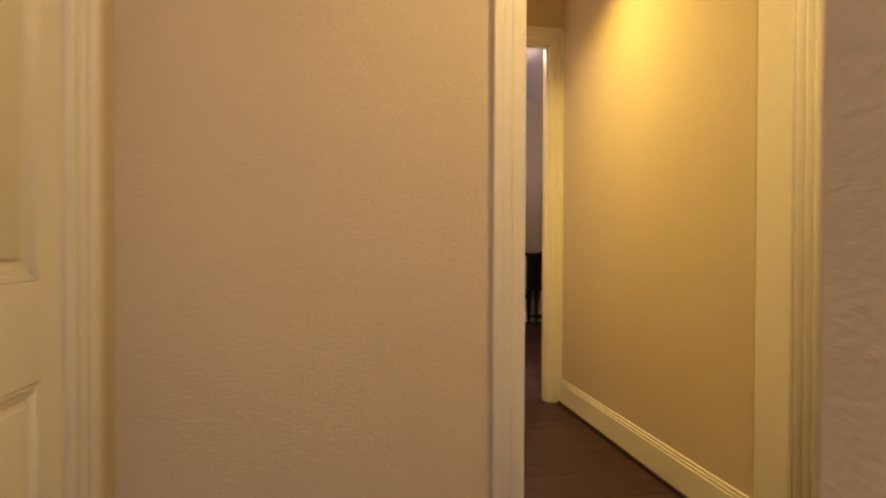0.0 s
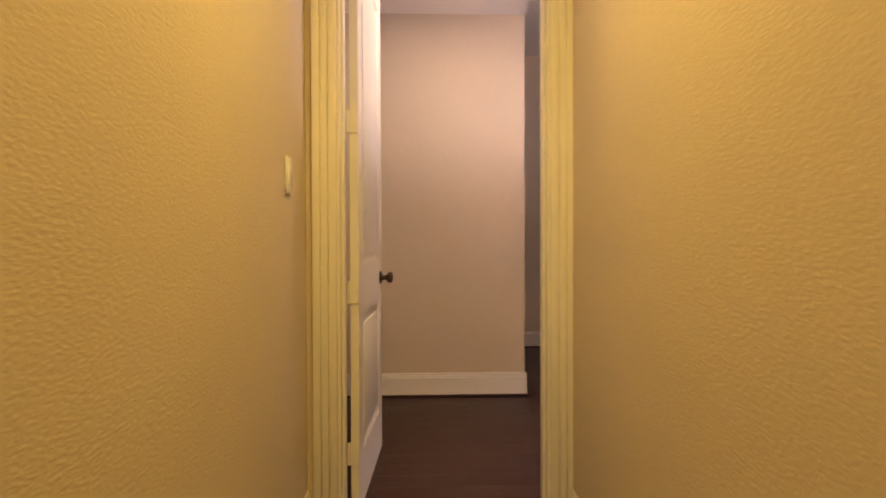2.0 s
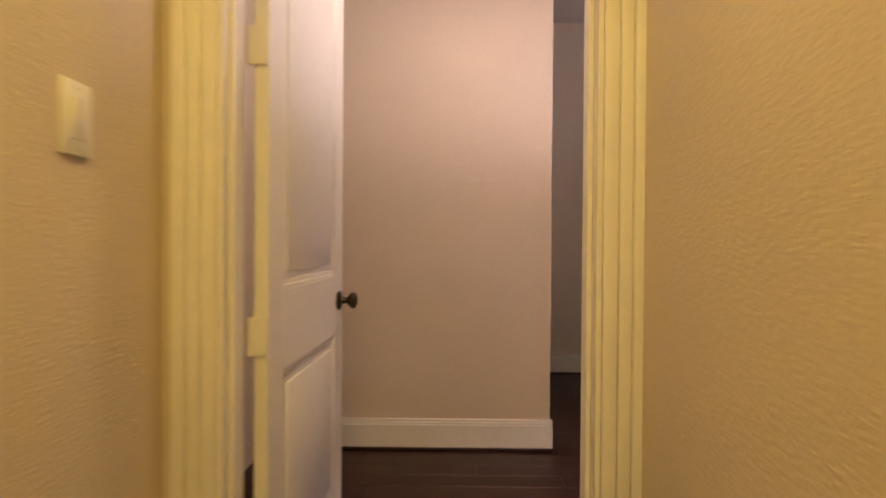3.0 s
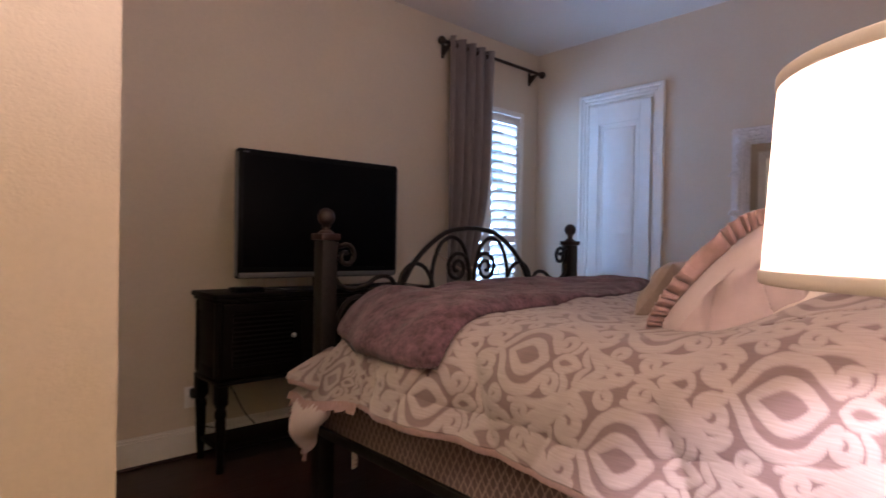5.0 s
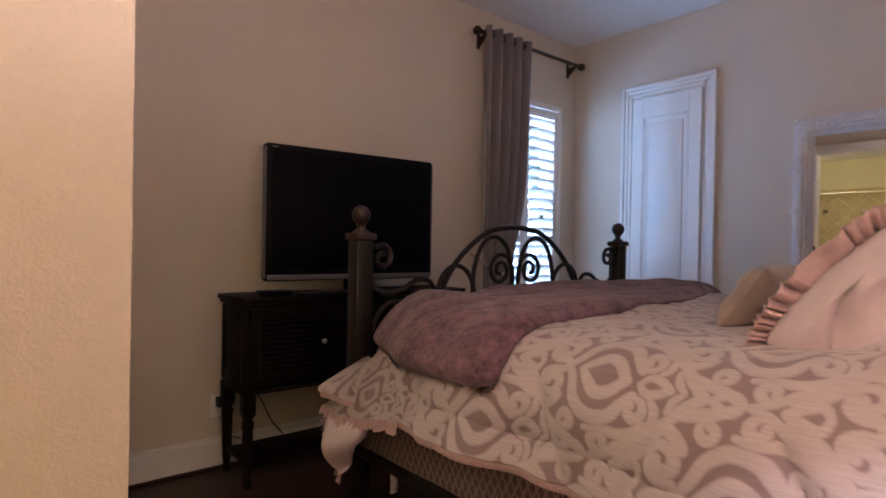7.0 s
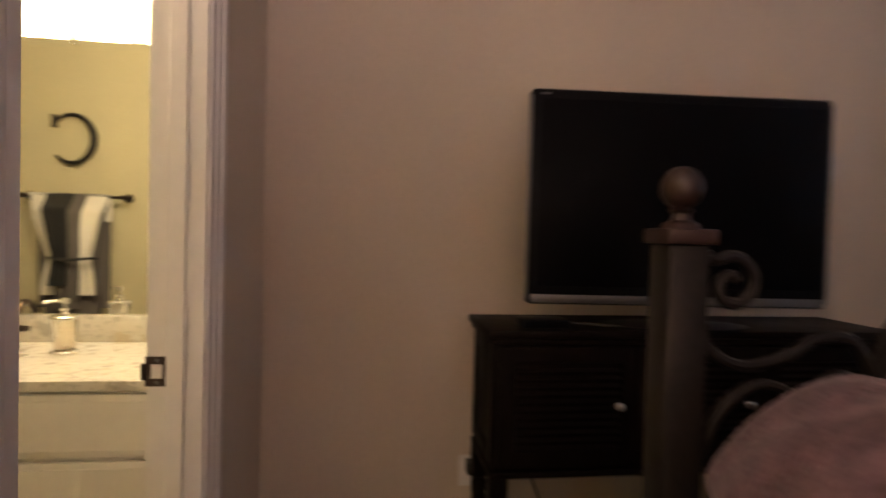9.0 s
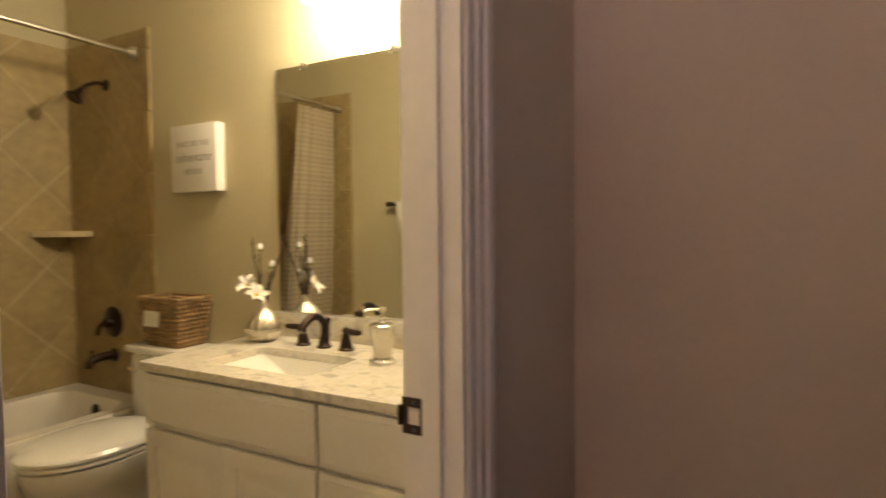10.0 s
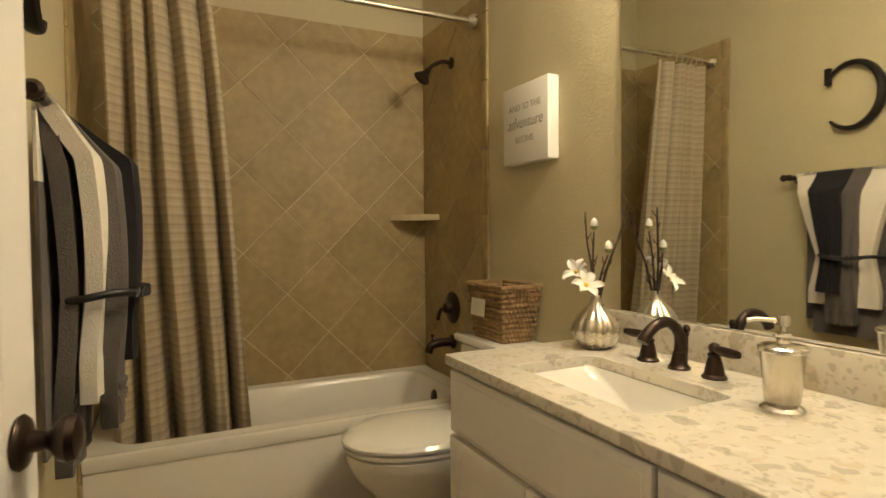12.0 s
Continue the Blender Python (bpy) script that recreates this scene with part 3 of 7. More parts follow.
def shoe_moulding(along, plane, sign, a0, a1):
    """Quarter-round strip along the foot of a baseboard."""
    bm = bmesh.new()
    p0, p1 = sorted((plane + sign * 0.0155, plane + sign * 0.029))
    box(bm, *((a0, a1, p0, p1) if along == "x" else (p0, p1, a0, a1)), 0.001, 0.017, bevel=0.006, segs=3)
    return bm


def baseboard(name, *args):
    solid(name.replace("baseboard", "trim_shoe"), shoe_moulding(*args), M_PLANK, "dark stained shoe moulding along the baseboard", "trim", "structure")
    return solid(name, skirting(*args), M_TRIM, "tall white painted baseboard with moulded top", "baseboard", "structure")


baseboard("baseboard_hall_left", "y", HL, 1, Y1B, Y2A)
baseboard("baseboard_hall_right", "y", HR, -1, Y1B, Y2A)
baseboard("baseboard_entry_end", "x", YS, -1, -0.30, XS + 0.015)
baseboard("baseboard_corner", "y", XS, 1, YS - 0.015, BATH[0] - 0.092)
baseboard("baseboard_strip", "y", XS, 1, BATH[1] + 0.092, YT)
baseboard("baseboard_television", "x", YT, -1, XS + 0.016, XC - 0.016)
baseboard("baseboard_closet_far", "y", XC, -1, CLOSET[1] + 0.092, YT)
baseboard("baseboard_closet_near", "y", XC, -1, Y2B, CLOSET[0] - 0.092)
baseboard("baseboard_bedroom", "x", Y2B, 1, DOOR1[1] + 0.092, XC - 0.016)
baseboard("baseboard_landing_left", "x", Y1A, -1, -0.95, 0.167 - 0.092)
baseboard("baseboard_landing_right", "x", Y1A, -1, 1.082 + 0.092, 2.58)

# doors
door_leaf("door_1", 0.752, 2.415, pose(0.230, Y2B + 0.012, 0, 0, 0, 87.5), "white two-panel moulded door standing open")
door_leaf("door_2", 0.700, 2.415, pose(XB - 0.008, BATH[0] + 0.020, 0, 0, 0, 173.0), "white two-panel moulded bathroom door standing open")
door_leaf("door_3", CLOSET[1] - CLOSET[0] - 0.026, 2.42, pose(XC + 0.012, CLOSET[1] - 0.013, 0, 0, 0, -90.0), "closed narrow white closet door with tall panel", panels=1, hinge_z=(0.28, 1.56, 2.16))
door_leaf("door_4", 0.732, 2.415, pose(-0.985, 0.529, 0, 0, 0, 90.0), "closed white panel door on the landing", knob=False)

# strike plate in the bathroom jamb
strike = thing("strike_plate", (XB + 0.02, BATH[1] - 0.012, 0.90), "dark bronze strike plate let into the door jamb", "strike plate")
bm = bmesh.new()
ys = BATH[1] - 0.0145
for q in ((0.008, 0.060, 0.870, 0.888), (0.008, 0.060, 0.922, 0.940), (0.008, 0.020, 0.888, 0.922), (0.046, 0.060, 0.888, 0.922)):
    box(bm, XB + q[0] - 0.014, XB + q[1] - 0.014, ys, ys + 0.003, q[2], q[3])
box(bm, XB - 0.014, XB - 0.006, ys - 0.006, ys + 0.003, 0.885, 0.925, bevel=0.002, segs=1)
part("plate", bm, M_BRONZE, strike)
for z in (0.879, 0.931):
    bm = bmesh.new()
    lathe(bm, ((0.0, 0.0), (0.0045, 0.0), (0.004, 0.0015), (0.0, 0.002)), segs=10, turn=pose(XB + 0.02, ys, z, 90, 0, 0))
    part("screw", bm, M_SILVER, strike)

# ---- window with shutters ----
win = thing("window_1", ((WIN[0] + WIN[1]) / 2, YT, WIN[2]), "daylit window with white open plantation shutters", "window", kind="structure")
x0, x1, z0, z1 = WIN
bm = boxes((x0, x0 + 0.045, YT - 0.012, YT + 0.035, z0, z1), (x1 - 0.045, x1, YT - 0.012, YT + 0.035, z0, z1), (x0 + 0.045, x1 - 0.045, YT - 0.012, YT + 0.035, z1 - 0.045, z1), (x0 + 0.045, x1 - 0.045, YT - 0.012, YT + 0.035, z0, z0 + 0.045), bevel=0.004)
part("shutter_frame", bm, M_TRIM, win)
bm = boxes((x0 - 0.03, x1 + 0.03, YT - 0.055, YT - 0.013, z0 - 0.03, z0), bevel=0.006)
part("window_sill", bm, M_TRIM, win)
bm = boxes((x0, x1, YT + 0.18, YT + 0.21, z0, z0 + 0.05), (x0, x1, YT + 0.18, YT + 0.21, z1 - 0.05, z1), (x0, x0 + 0.05, YT + 0.18, YT + 0.21, z0, z1), (x1 - 0.05, x1, YT + 0.18, YT + 0.21, z0, z1), (x0, x1, YT + 0.18, YT + 0.21, 1.47, 1.52))
part("sash", bm, M_TRIM, win, smooth=False)
pane = part("pane", boxes((x0 + 0.04, x1 - 0.04, YT + 0.190, YT + 0.196, z0 + 0.04, z1 - 0.04)), M_GLASS, win, smooth=False)
pane.visible_shadow = False
mid = (x0 + x1) / 2
MIDRAIL = 1.285
for a, b in ((x0 + 0.048, mid - 0.003), (mid + 0.003, x1 - 0.048)):
    bm = boxes((a, a + 0.045, YT - 0.004, YT + 0.026, z0 + 0.05, z1 - 0.05), (b - 0.045, b, YT - 0.004, YT + 0.026, z0 + 0.05, z1 - 0.05),
               (a + 0.045, b - 0.045, YT - 0.004, YT + 0.026, z1 - 0.125, z1 - 0.05), (a + 0.045, b - 0.045, YT - 0.004, YT + 0.026, z0 + 0.05, z0 + 0.13), (a + 0.045, b - 0.045, YT - 0.004, YT + 0.026, MIDRAIL - 0.03, MIDRAIL + 0.03), bevel=0.003)
    panel = part("shutter_panel", bm, M_TRIM, win)
    for low, high in ((z0 + 0.13, MIDRAIL - 0.03), (MIDRAIL + 0.03, z1 - 0.125)):
        n = int((high - low) / 0.080)
        for k in range(n):
            zc = low + (k + 0.5) * (high - low) / n
            bm = bmesh.new()
            box(bm, a + 0.047, b - 0.047, -0.044, 0.044, -0.005, 0.005, bevel=0.004, segs=2)
            bmesh.ops.transform(bm, verts=bm.verts, matrix=pose(0, YT + 0.011, zc, -32, 0, 0))
            part("louver", bm, M_TRIM, panel)
# self-lit sheet stands in for the bright sky seen between the louvers
sky_glow_sheet = solid("backdrop", boxes((-6, 16, 14.0, 14.05, -3, 4.2)), glow_material("daylight_glow", (0.36, 0.70, 1.0), 0.8), "glowing pale blue sheet standing in for daylight outside the window", "backdrop", "structure", smooth=False)

# ---- floors ----
solid("floor", boxes((-1.9, 5.3, -1.9, 7.5, -0.12, -0.008)), M_SUB, "dark subfloor under the boards", "floor", "structure", smooth=False)

# ---- hall ----


def rocker_switch(x, y, z, label):
    sw = thing("light_switch", (x, y, z), label, "light switch")
    bm = boxes((x, x + 0.006, y - 0.036, y + 0.036, z - 0.060, z + 0.060), bevel=0.003)
    part("plate", bm, M_PLASTIC, sw)
    bm = bmesh.new()
    box(bm, -0.004, 0.005, -0.0165, 0.0165, -0.034, 0.034, bevel=0.002, turn=pose(x + 0.006, y, z, 0, 5, 0))
    part("rocker", bm, M_PLASTIC, sw)
    for s in (-0.048, 0.048):
        bm = bmesh.new()
        lathe(bm, ((0.0, 0.0), (0.003, 0.0), (0.003, 0.001), (0.0, 0.0015)), segs=8, turn=pose(x + 0.006, y, z + s, 0, 90, 0))
        part("screw", bm, M_PLASTIC, sw)
    return sw


rocker_switch(HL, 3.262, 1.318, "white rocker light switch on the hall wall")


def downlight(x, y, z):
    dl = thing("downlight", (x, y, z), "small lit recessed ceiling downlight with white rim", "ceiling light", "recessed lights")
    bm = bmesh.new()
    lathe(bm, ((0.095, 0.0), (0.097, -0.006), (0.080, -0.009), (0.074, 0.0)), (x, y, z), 28, cap=False)
    part("rim", bm, M_PLASTIC, dl)
    bm = bmesh.new()
    lathe(bm, ((0.0, -0.002), (0.073, -0.002), (0.073, 0.0), (0.0, 0.0)), (x, y, z), 24)
    part("lens", bm, M_CAN, dl)


downlight(0.60, 2.55, 2.72)
downlight(0.75, 4.45, HE)
downlight(0.55, 0.72, 2.78)
# assumed fitting, put in to go with the added rear lamp
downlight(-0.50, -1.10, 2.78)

# ---- bedroom: console and television ----
CX0, CX1, CY0, CY1, CZ = 2.000, 3.455, 6.800, 7.168, 0.945
console = thing("media_console", ((CX0 + CX1) / 2, (CY0 + CY1) / 2, 0), "espresso-stained wooden media console on turned legs", "console table")
part("top", boxes((CX0, CX1, CY0, CY1, CZ - 0.026, CZ), bevel=0.006), M_ESPRESSO, console)
part("moulding", boxes((CX0 + 0.012, CX1 - 0.012, CY0 + 0.012, CY1 - 0.004, CZ - 0.046, CZ - 0.027), bevel=0.006), M_ESPRESSO, console)
part("body", boxes((CX0 + 0.030, CX1 - 0.030, CY0 + 0.040, CY1 - 0.006, 0.485, CZ - 0.047), bevel=0.003), M_ESPRESSO, console)
part("apron", boxes((CX0 + 0.020, CX1 - 0.020, CY0 + 0.022, CY1 - 0.004, 0.462, 0.484), bevel=0.004), M_ESPRESSO, console)
for a in (CX0 + 0.030, CX1 - 0.030):
    s = 1 if a < 2.5 else -1
    part("side_panel", boxes(*[(min(a, a - s * 0.006), max(a, a - s * 0.006), p, q, r, t) for p, q, r, t in ((CY0 + 0.045, CY0 + 0.09, 0.50, 0.89), (CY1 - 0.055, CY1 - 0.01, 0.50, 0.89), (CY0 + 0.09, CY1 - 0.055, 0.50, 0.55), (CY0 + 0.09, CY1 - 0.055, 0.84, 0.89))], bevel=0.001), M_ESPRESSO, console)
dw = (CX1 - CX0 - 0.10) / 3
for k in range(3):
    a = CX0 + 0.045 + k * (dw + 0.005)
    b = a + dw
    bm = framed_panel(a, b, CY0 + 0.016, CY0 + 0.039, 0.50, 0.89, 0.050, 0.008)
    cd = part("cabinet_door", bm, M_ESPRESSO, console)
    for j in range(11):
        z = 0.565 + j * 0.025
        bm = bmesh.new()
        box(bm, a + 0.052, b - 0.052, -0.010, 0.010, -0.003, 0.003, bevel=0.001, segs=1)
        bmesh.ops.transform(bm, verts=bm.verts, matrix=pose(0, CY0 + 0.021, z, 35, 0, 0))
        part("slat", bm, M_ESPRESSO, cd)
    bm = bmesh.new()
    lathe(bm, ((0.0, 0), (0.007, 0), (0.006, 0.010), (0.013, 0.016), (0.014, 0.022), (0.008, 0.027), (0.0, 0.028)), segs=16, turn=pose(b - 0.058, CY0 + 0.016, 0.70, 90, 0, 0))
    part("knob", bm, M_NICKEL, cd, "small round nickel knob")
for lx in (CX0 + 0.052, CX1 - 0.052):
    for ly in (CY0 + 0.052, CY1 - 0.032):
        bm = boxes((lx - 0.030, lx + 0.030, ly - 0.030, ly + 0.030, 0.36, 0.461), bevel=0.003)
        lathe(bm, ((0.026, 0.36), (0.030, 0.35), (0.022, 0.338), (0.030, 0.325), (0.031, 0.30), (0.024, 0.285), (0.027, 0.27), (0.025, 0.16), (0.018, 0.04), (0.022, 0.02), (0.020, 0.0)), (lx, ly, 0), 18)
        part("leg", bm, M_ESPRESSO, console)
part("lower_shelf", boxes((CX0 + 0.045, CX1 - 0.045, CY0 + 0.060, CY1 - 0.040, 0.105, 0.130), bevel=0.003), M_ESPRESSO, console)

TVM = pose(2.669, 6.900, CZ, 0, 0, -3.8)
tv = thing("television", (0, 0, 0), "black flat-screen television switched off on the console", "television")
W, H0, H1 = 0.522, 0.072, 0.790
bm = bmesh.new()
box(bm, -W, W, -0.035, 0.030, H0, H1, bevel=0.018, segs=4)
box(bm, -W * 0.7, W * 0.7, 0.020, 0.062, H0 + 0.10, H1 - 0.12, bevel=0.015)
part("housing", bm, M_TVBLACK, tv)
bm = boxes((-W + 0.030, W - 0.030, -0.0375, -0.034, H0 + 0.062, H1 - 0.034), bevel=0.001)
part("screen", bm, M_SCREEN, tv, "dark switched-off screen")
bm = boxes((-W + 0.012, W - 0.012, -0.0385, -0.034, H0 + 0.006, H0 + 0.034), bevel=0.002)
part("speaker_strip", bm, M_SILVER, tv, "silver strip along the lower edge")
for side in (-1, 1):
    a, b = sorted((side * (W - 0.005), side * (W + 0.0015)))
    part("side_trim", boxes((a, b, -0.030, 0.006, H0 + 0.016, H1 - 0.020), bevel=0.0015), M_SILVER, tv, "thin silver side edge")
bm = boxes((-W + 0.030, -W + 0.062, -0.0372, -0.034, H1 - 0.022, H1 - 0.016))
part("maker_mark", bm, M_SILVER, tv, smooth=False)
bm = boxes((-0.05, 0.05, -0.008, 0.024, 0.014, H0 + 0.06), bevel=0.006)
part("stand_neck", bm, M_TVBLACK, tv)
bm = bmesh.new()
lathe(bm, ((0.0, 0.0), (0.17, 0.0), (0.17, 0.008), (0.12, 0.014), (0.0, 0.016)), segs=40)
bmesh.ops.scale(bm, verts=bm.verts, vec=(1.5, 0.72, 1))
part("stand_base", bm, M_TVBLACK, tv)
tv.matrix_world = TVM

cable_box = thing("set_top_box", (2.16, 6.90, CZ), "slim black set-top box beside the television stand", "set-top box")
part("case", boxes((2.12, 2.28, 6.845, 6.945, CZ, CZ + 0.028), bevel=0.004), M_TVBLACK, cable_box)
part("front_panel", boxes((2.13, 2.27, 6.843, 6.846, CZ + 0.006, CZ + 0.022)), M_SCREEN, cable_box, smooth=False)
bm = bmesh.new()
tube(bm, smooth_line(((2.28, 6.93, CZ + 0.010), (2.45, 6.86, CZ + 0.006), (2.60, 6.84, CZ + 0.006), (2.78, 6.88, CZ + 0.006), (2.95, 6.95, CZ + 0.006))), 0.004, 6)
solid("cable", bm, M_CORD, "thin black cable lying on the console top", "cable")
bm = bmesh.new()
tube(bm, smooth_line(((2.18, 7.19, 0.60), (2.20, 7.185, 0.42), (2.25, 7.17, 0.34), (2.30, 7.14, 0.22), (2.36, 7.12, 0.137))), 0.004, 6)
solid("cable", bm, M_CORD, "black power cable hanging behind the console", "cable")


def outlet(x, z, label):
    o = thing("wall_outlet", (x, YT, z), label, "wall outlet")
    part("plate", boxes((x - 0.036, x + 0.036, YT - 0.007, YT, z - 0.060, z + 0.060), bevel=0.003), M_PLASTIC, o)
    for s in (-0.021, 0.021):
        part("socket", boxes((x - 0.016, x + 0.016, YT - 0.009, YT - 0.006, z + s - 0.014, z + s + 0.014), bevel=0.002), M_PLASTIC, o)
    return o


outlet(2.020, 0.335, "white duplex wall outlet above the baseboard")
plug = thing("plug_adapter", (2.034, YT - 0.009, 0.36), "black power plug pushed into the wall outlet", "power plug")
part("body", boxes((2.008, 2.058, YT - 0.060, YT - 0.009, 0.336, 0.386), bevel=0.005), M_CORD, plug)
bm = bmesh.new()
tube(bm, smooth_line(((2.030, YT - 0.05, 0.34), (2.032, YT - 0.055, 0.26), (2.07, YT - 0.05, 0.18), (2.14, YT - 0.03, 0.14))), 0.0035, 6)
part("lead", bm, M_CORD, plug)

# ---- curtain and rod ----
RZ, RY = 2.800, YT - 0.085
rod = thing("curtain_rod", (4.45, YT, RZ), "dark bronze curtain rod with ball finials", "curtain rod")
bm = bmesh.new()
tube(bm, ((3.86, RY, RZ), (5.03, RY, RZ)), 0.014, 14)
part("pole", bm, M_BRONZE, rod)
for x, s in ((3.86, -1), (5.03, 1)):
    bm = bmesh.new()
    lathe(bm, ((0.0, 0.0), (0.018, 0.0), (0.020, 0.006), (0.013, 0.012), (0.024, 0.020), (0.032, 0.034), (0.033, 0.046), (0.026, 0.060), (0.010, 0.068), (0.0, 0.069)), segs=20, turn=pose(x, RY, RZ, 0, 90 * s, 0))
    part("finial", bm, M_BRONZE, rod)
    bm = boxes((x - s * 0.045 - 0.008, x - s * 0.045 + 0.008, RY - 0.012, YT, RZ - 0.030, RZ - 0.012), (x - s * 0.045 - 0.014, x - s * 0.045 + 0.014, YT - 0.012, YT, RZ - 0.10, RZ + 0.03), bevel=0.004)
    for k in range(5):
        box(bm, x - s * 0.045 - 0.006, x - s * 0.045 + 0.006, RY + 0.01 + k * 0.014, YT - 0.004, RZ - 0.045 - k * 0.012, RZ - 0.030 - k * 0.010)
    part("bracket", bm, M_BRONZE, rod)


def curtain_place(u, v):
    """u across the cloth, v from the top down to the floor."""
    z = RZ + 0.045 - v * (RZ + 0.030)
    pinch = math.exp(-((z - 1.02) / 0.42) ** 2)
    left = 3.885 + 0.015 * v
    right = 4.420 - 0.10 * v - 0.12 * pinch
    amp = 0.055 * (1 - 0.45 * pinch) * (0.75 + 0.25 * math.sin(3.1 * u + 1))
    wave = math.sin(2 * math.pi * 4.5 * u + 0.5) + 0.22 * math.sin(2 * math.pi * 9.3 * u + 2 * v)
    x = left + (right - left) * (u + 0.012 * math.sin(2 * math.pi * 9 * u))
    return Vector((x, RY + 0.0 - amp * wave * 0.8 - 0.008, z))


curtain = thing("window_curtain", (4.1, RY, 0), "floor-length grey-taupe grommet curtain drawn to one side", "curtain")
part("cloth", sheet(110, 60, curtain_place, 0.003), M_CURTAIN, curtain)
for k in range(9):
    u = (k + 0.25) / 9
    bm = bmesh.new()
    c = curtain_place(u, 0.016)
    tube(bm, [(c.x, RY + 0.026 * math.cos(a), RZ + 0.026 * math.sin(a)) for a in np.linspace(0, 2 * math.pi, 16, endpoint=False)], 0.005, 6, closed=True)
    part("grommet", bm, M_BRONZE, curtain)
bm = bmesh.new()
tube(bm, smooth_line(((3.86, YT - 0.01, 1.16), (3.88, RY - 0.07, 1.09), (4.02, RY - 0.10, 1.02), (4.14, RY - 0.06, 1.04), (4.16, RY + 0.03, 1.06))), 0.009, 8)
part("tieback", bm, M_CUSHION, curtain, "twisted taupe tieback cord")

# ---- big ornate mirror on the closet wall ----
MY0, MY1, MZ0, MZ1 = 4.20, 5.455, 0.86, 2.075
mirror = thing("wall_mirror", (XC, (MY0 + MY1) / 2, MZ0), "large wall mirror in an ornate pale grey carved frame", "mirror")
bm = bmesh.new()
for lo, hi, deep in ((0.0, 0.022, 0.030), (0.022, 0.060, 0.042), (0.060, 0.085, 0.036), (0.085, 0.105, 0.028), (0.105, 0.120, 0.020)):
    for q in ((MY0 + lo, MY0 + hi, MZ0 + lo, MZ1 - lo), (MY1 - hi, MY1 - lo, MZ0 + lo, MZ1 - lo), (MY0 + hi, MY1 - hi, MZ0 + lo, MZ0 + hi), (MY0 + hi, MY1 - hi, MZ1 - hi, MZ1 - lo)):
        box(bm, XC - deep, XC - 0.002, *q, bevel=0.005, segs=2)
mframe = part("frame", bm, M_RESIN, mirror)
part("glass", boxes((XC - 0.014, XC - 0.010, MY0 + 0.118, MY1 - 0.118, MZ0 + 0.118, MZ1 - 0.118)), M_MIRROR, mirror, "clear silvered glass", smooth=False)
bead = bmesh.new()
lathe(bead, [(0.0055 * math.sin(a), 0.0055 * math.cos(a)) for a in np.linspace(0.15, math.pi - 0.15, 5)], segs=6)
bead_rows = bmesh.new()
bead_mesh = bpy.data.meshes.new("bead")
finish(bead, bead_mesh, "all")
for k in range(62):
    for z in (MZ0 + 0.095, MZ1 - 0.095):
        y = MY0 + 0.10 + k * (MY1 - MY0 - 0.20) / 61
        bead_rows.from_mesh(bead_mesh)
        bmesh.ops.translate(bead_rows, verts=bead_rows.verts[-30:], vec=(XC - 0.030, y, z))
for k in range(60):
    for y in (MY0 + 0.095, MY1 - 0.095):
        z = MZ0 + 0.10 + k * (MZ1 - MZ0 - 0.20) / 59
        bead_rows.from_mesh(bead_mesh)
        bmesh.ops.translate(bead_rows, verts=bead_rows.verts[-30:], vec=(XC - 0.030, y, z))
part("beading", bead_rows, M_RESIN, mframe, smooth="all")


def scroll(cy, cz, size, a0, turns, flip):
    pts = []
    for i in range(22):
        t = i / 21
        r = size * (1 - 0.85 * t)
        a = a0 + flip * turns * 2 * math.pi * t
        pts.append((XC - 0.040, cy + r * math.cos(a), cz + r * math.sin(a)))
    return pts


def ornament(cy, cz, fy, fz):
    bm = bmesh.new()
    for dy, dz, s, a0, tr, fl in ((0.0, 0.0, 0.046, 0.4, 1.3, 1), (0.085, 0.012, 0.036, 2.4, 1.2, -1), (0.012, 0.085, 0.036, 0.2, 1.2, 1), (0.150, 0.004, 0.026, 1.0, 1.1, 1), (0.004, 0.150, 0.026, 2.0, 1.1, -1), (0.20, 0.0, 0.018, 0, 1.0, -1), (0.0, 0.20, 0.018, 0, 1.0, 1)):
        tube(bm, scroll(cy + fy * dy, cz + fz * dz, s, a0, tr, fl * fy * fz), 0.010, 6, taper=lambda t: 1 - 0.6 * t)
    for k in range(9):
        a = 0.1 + k * 0.18
        tube(bm, ((XC - 0.040, cy, cz), (XC - 0.046, cy + fy * 0.055 * math.cos(a), cz + fz * 0.055 * math.sin(a)), (XC - 0.034, cy + fy * 0.10 * math.cos(a), cz + fz * 0.10 * math.sin(a))), 0.009, 6, taper=lambda t: 1.1 - 0.9 * t)
    return bm


for cy, fy in ((MY0 + 0.05, 1), (MY1 - 0.05, -1)):
    for cz, fz in ((MZ0 + 0.05, 1), (MZ1 - 0.05, -1)):
        part("corner_ornament", ornament(cy, cz, fy, fz), M_RESIN, mframe)
for cy, cz in (((MY0 + MY1) / 2, MZ1 - 0.04), ((MY0 + MY1) / 2 + 0.33, MZ1 - 0.04), ((MY0 + MY1) / 2, MZ0 + 0.04), (MY1 - 0.04, (MZ0 + MZ1) / 2), (MY0 + 0.04, (MZ0 + MZ1) / 2), (MY1 - 0.04, (MZ0 + MZ1) / 2 + 0.27), ((MY0 + MY1) / 2 - 0.33, MZ1 - 0.04)):
    bm = bmesh.new()
    for s, a0, fl in ((0.048, 0.0, 1), (0.034, 2.0, -1), (0.022, 4.0, 1)):
        tube(bm, scroll(cy, cz, s, a0, 1.2, fl), 0.009, 6, taper=lambda t: 1 - 0.5 * t)
    part("rosette", bm, M_RESIN, mframe)

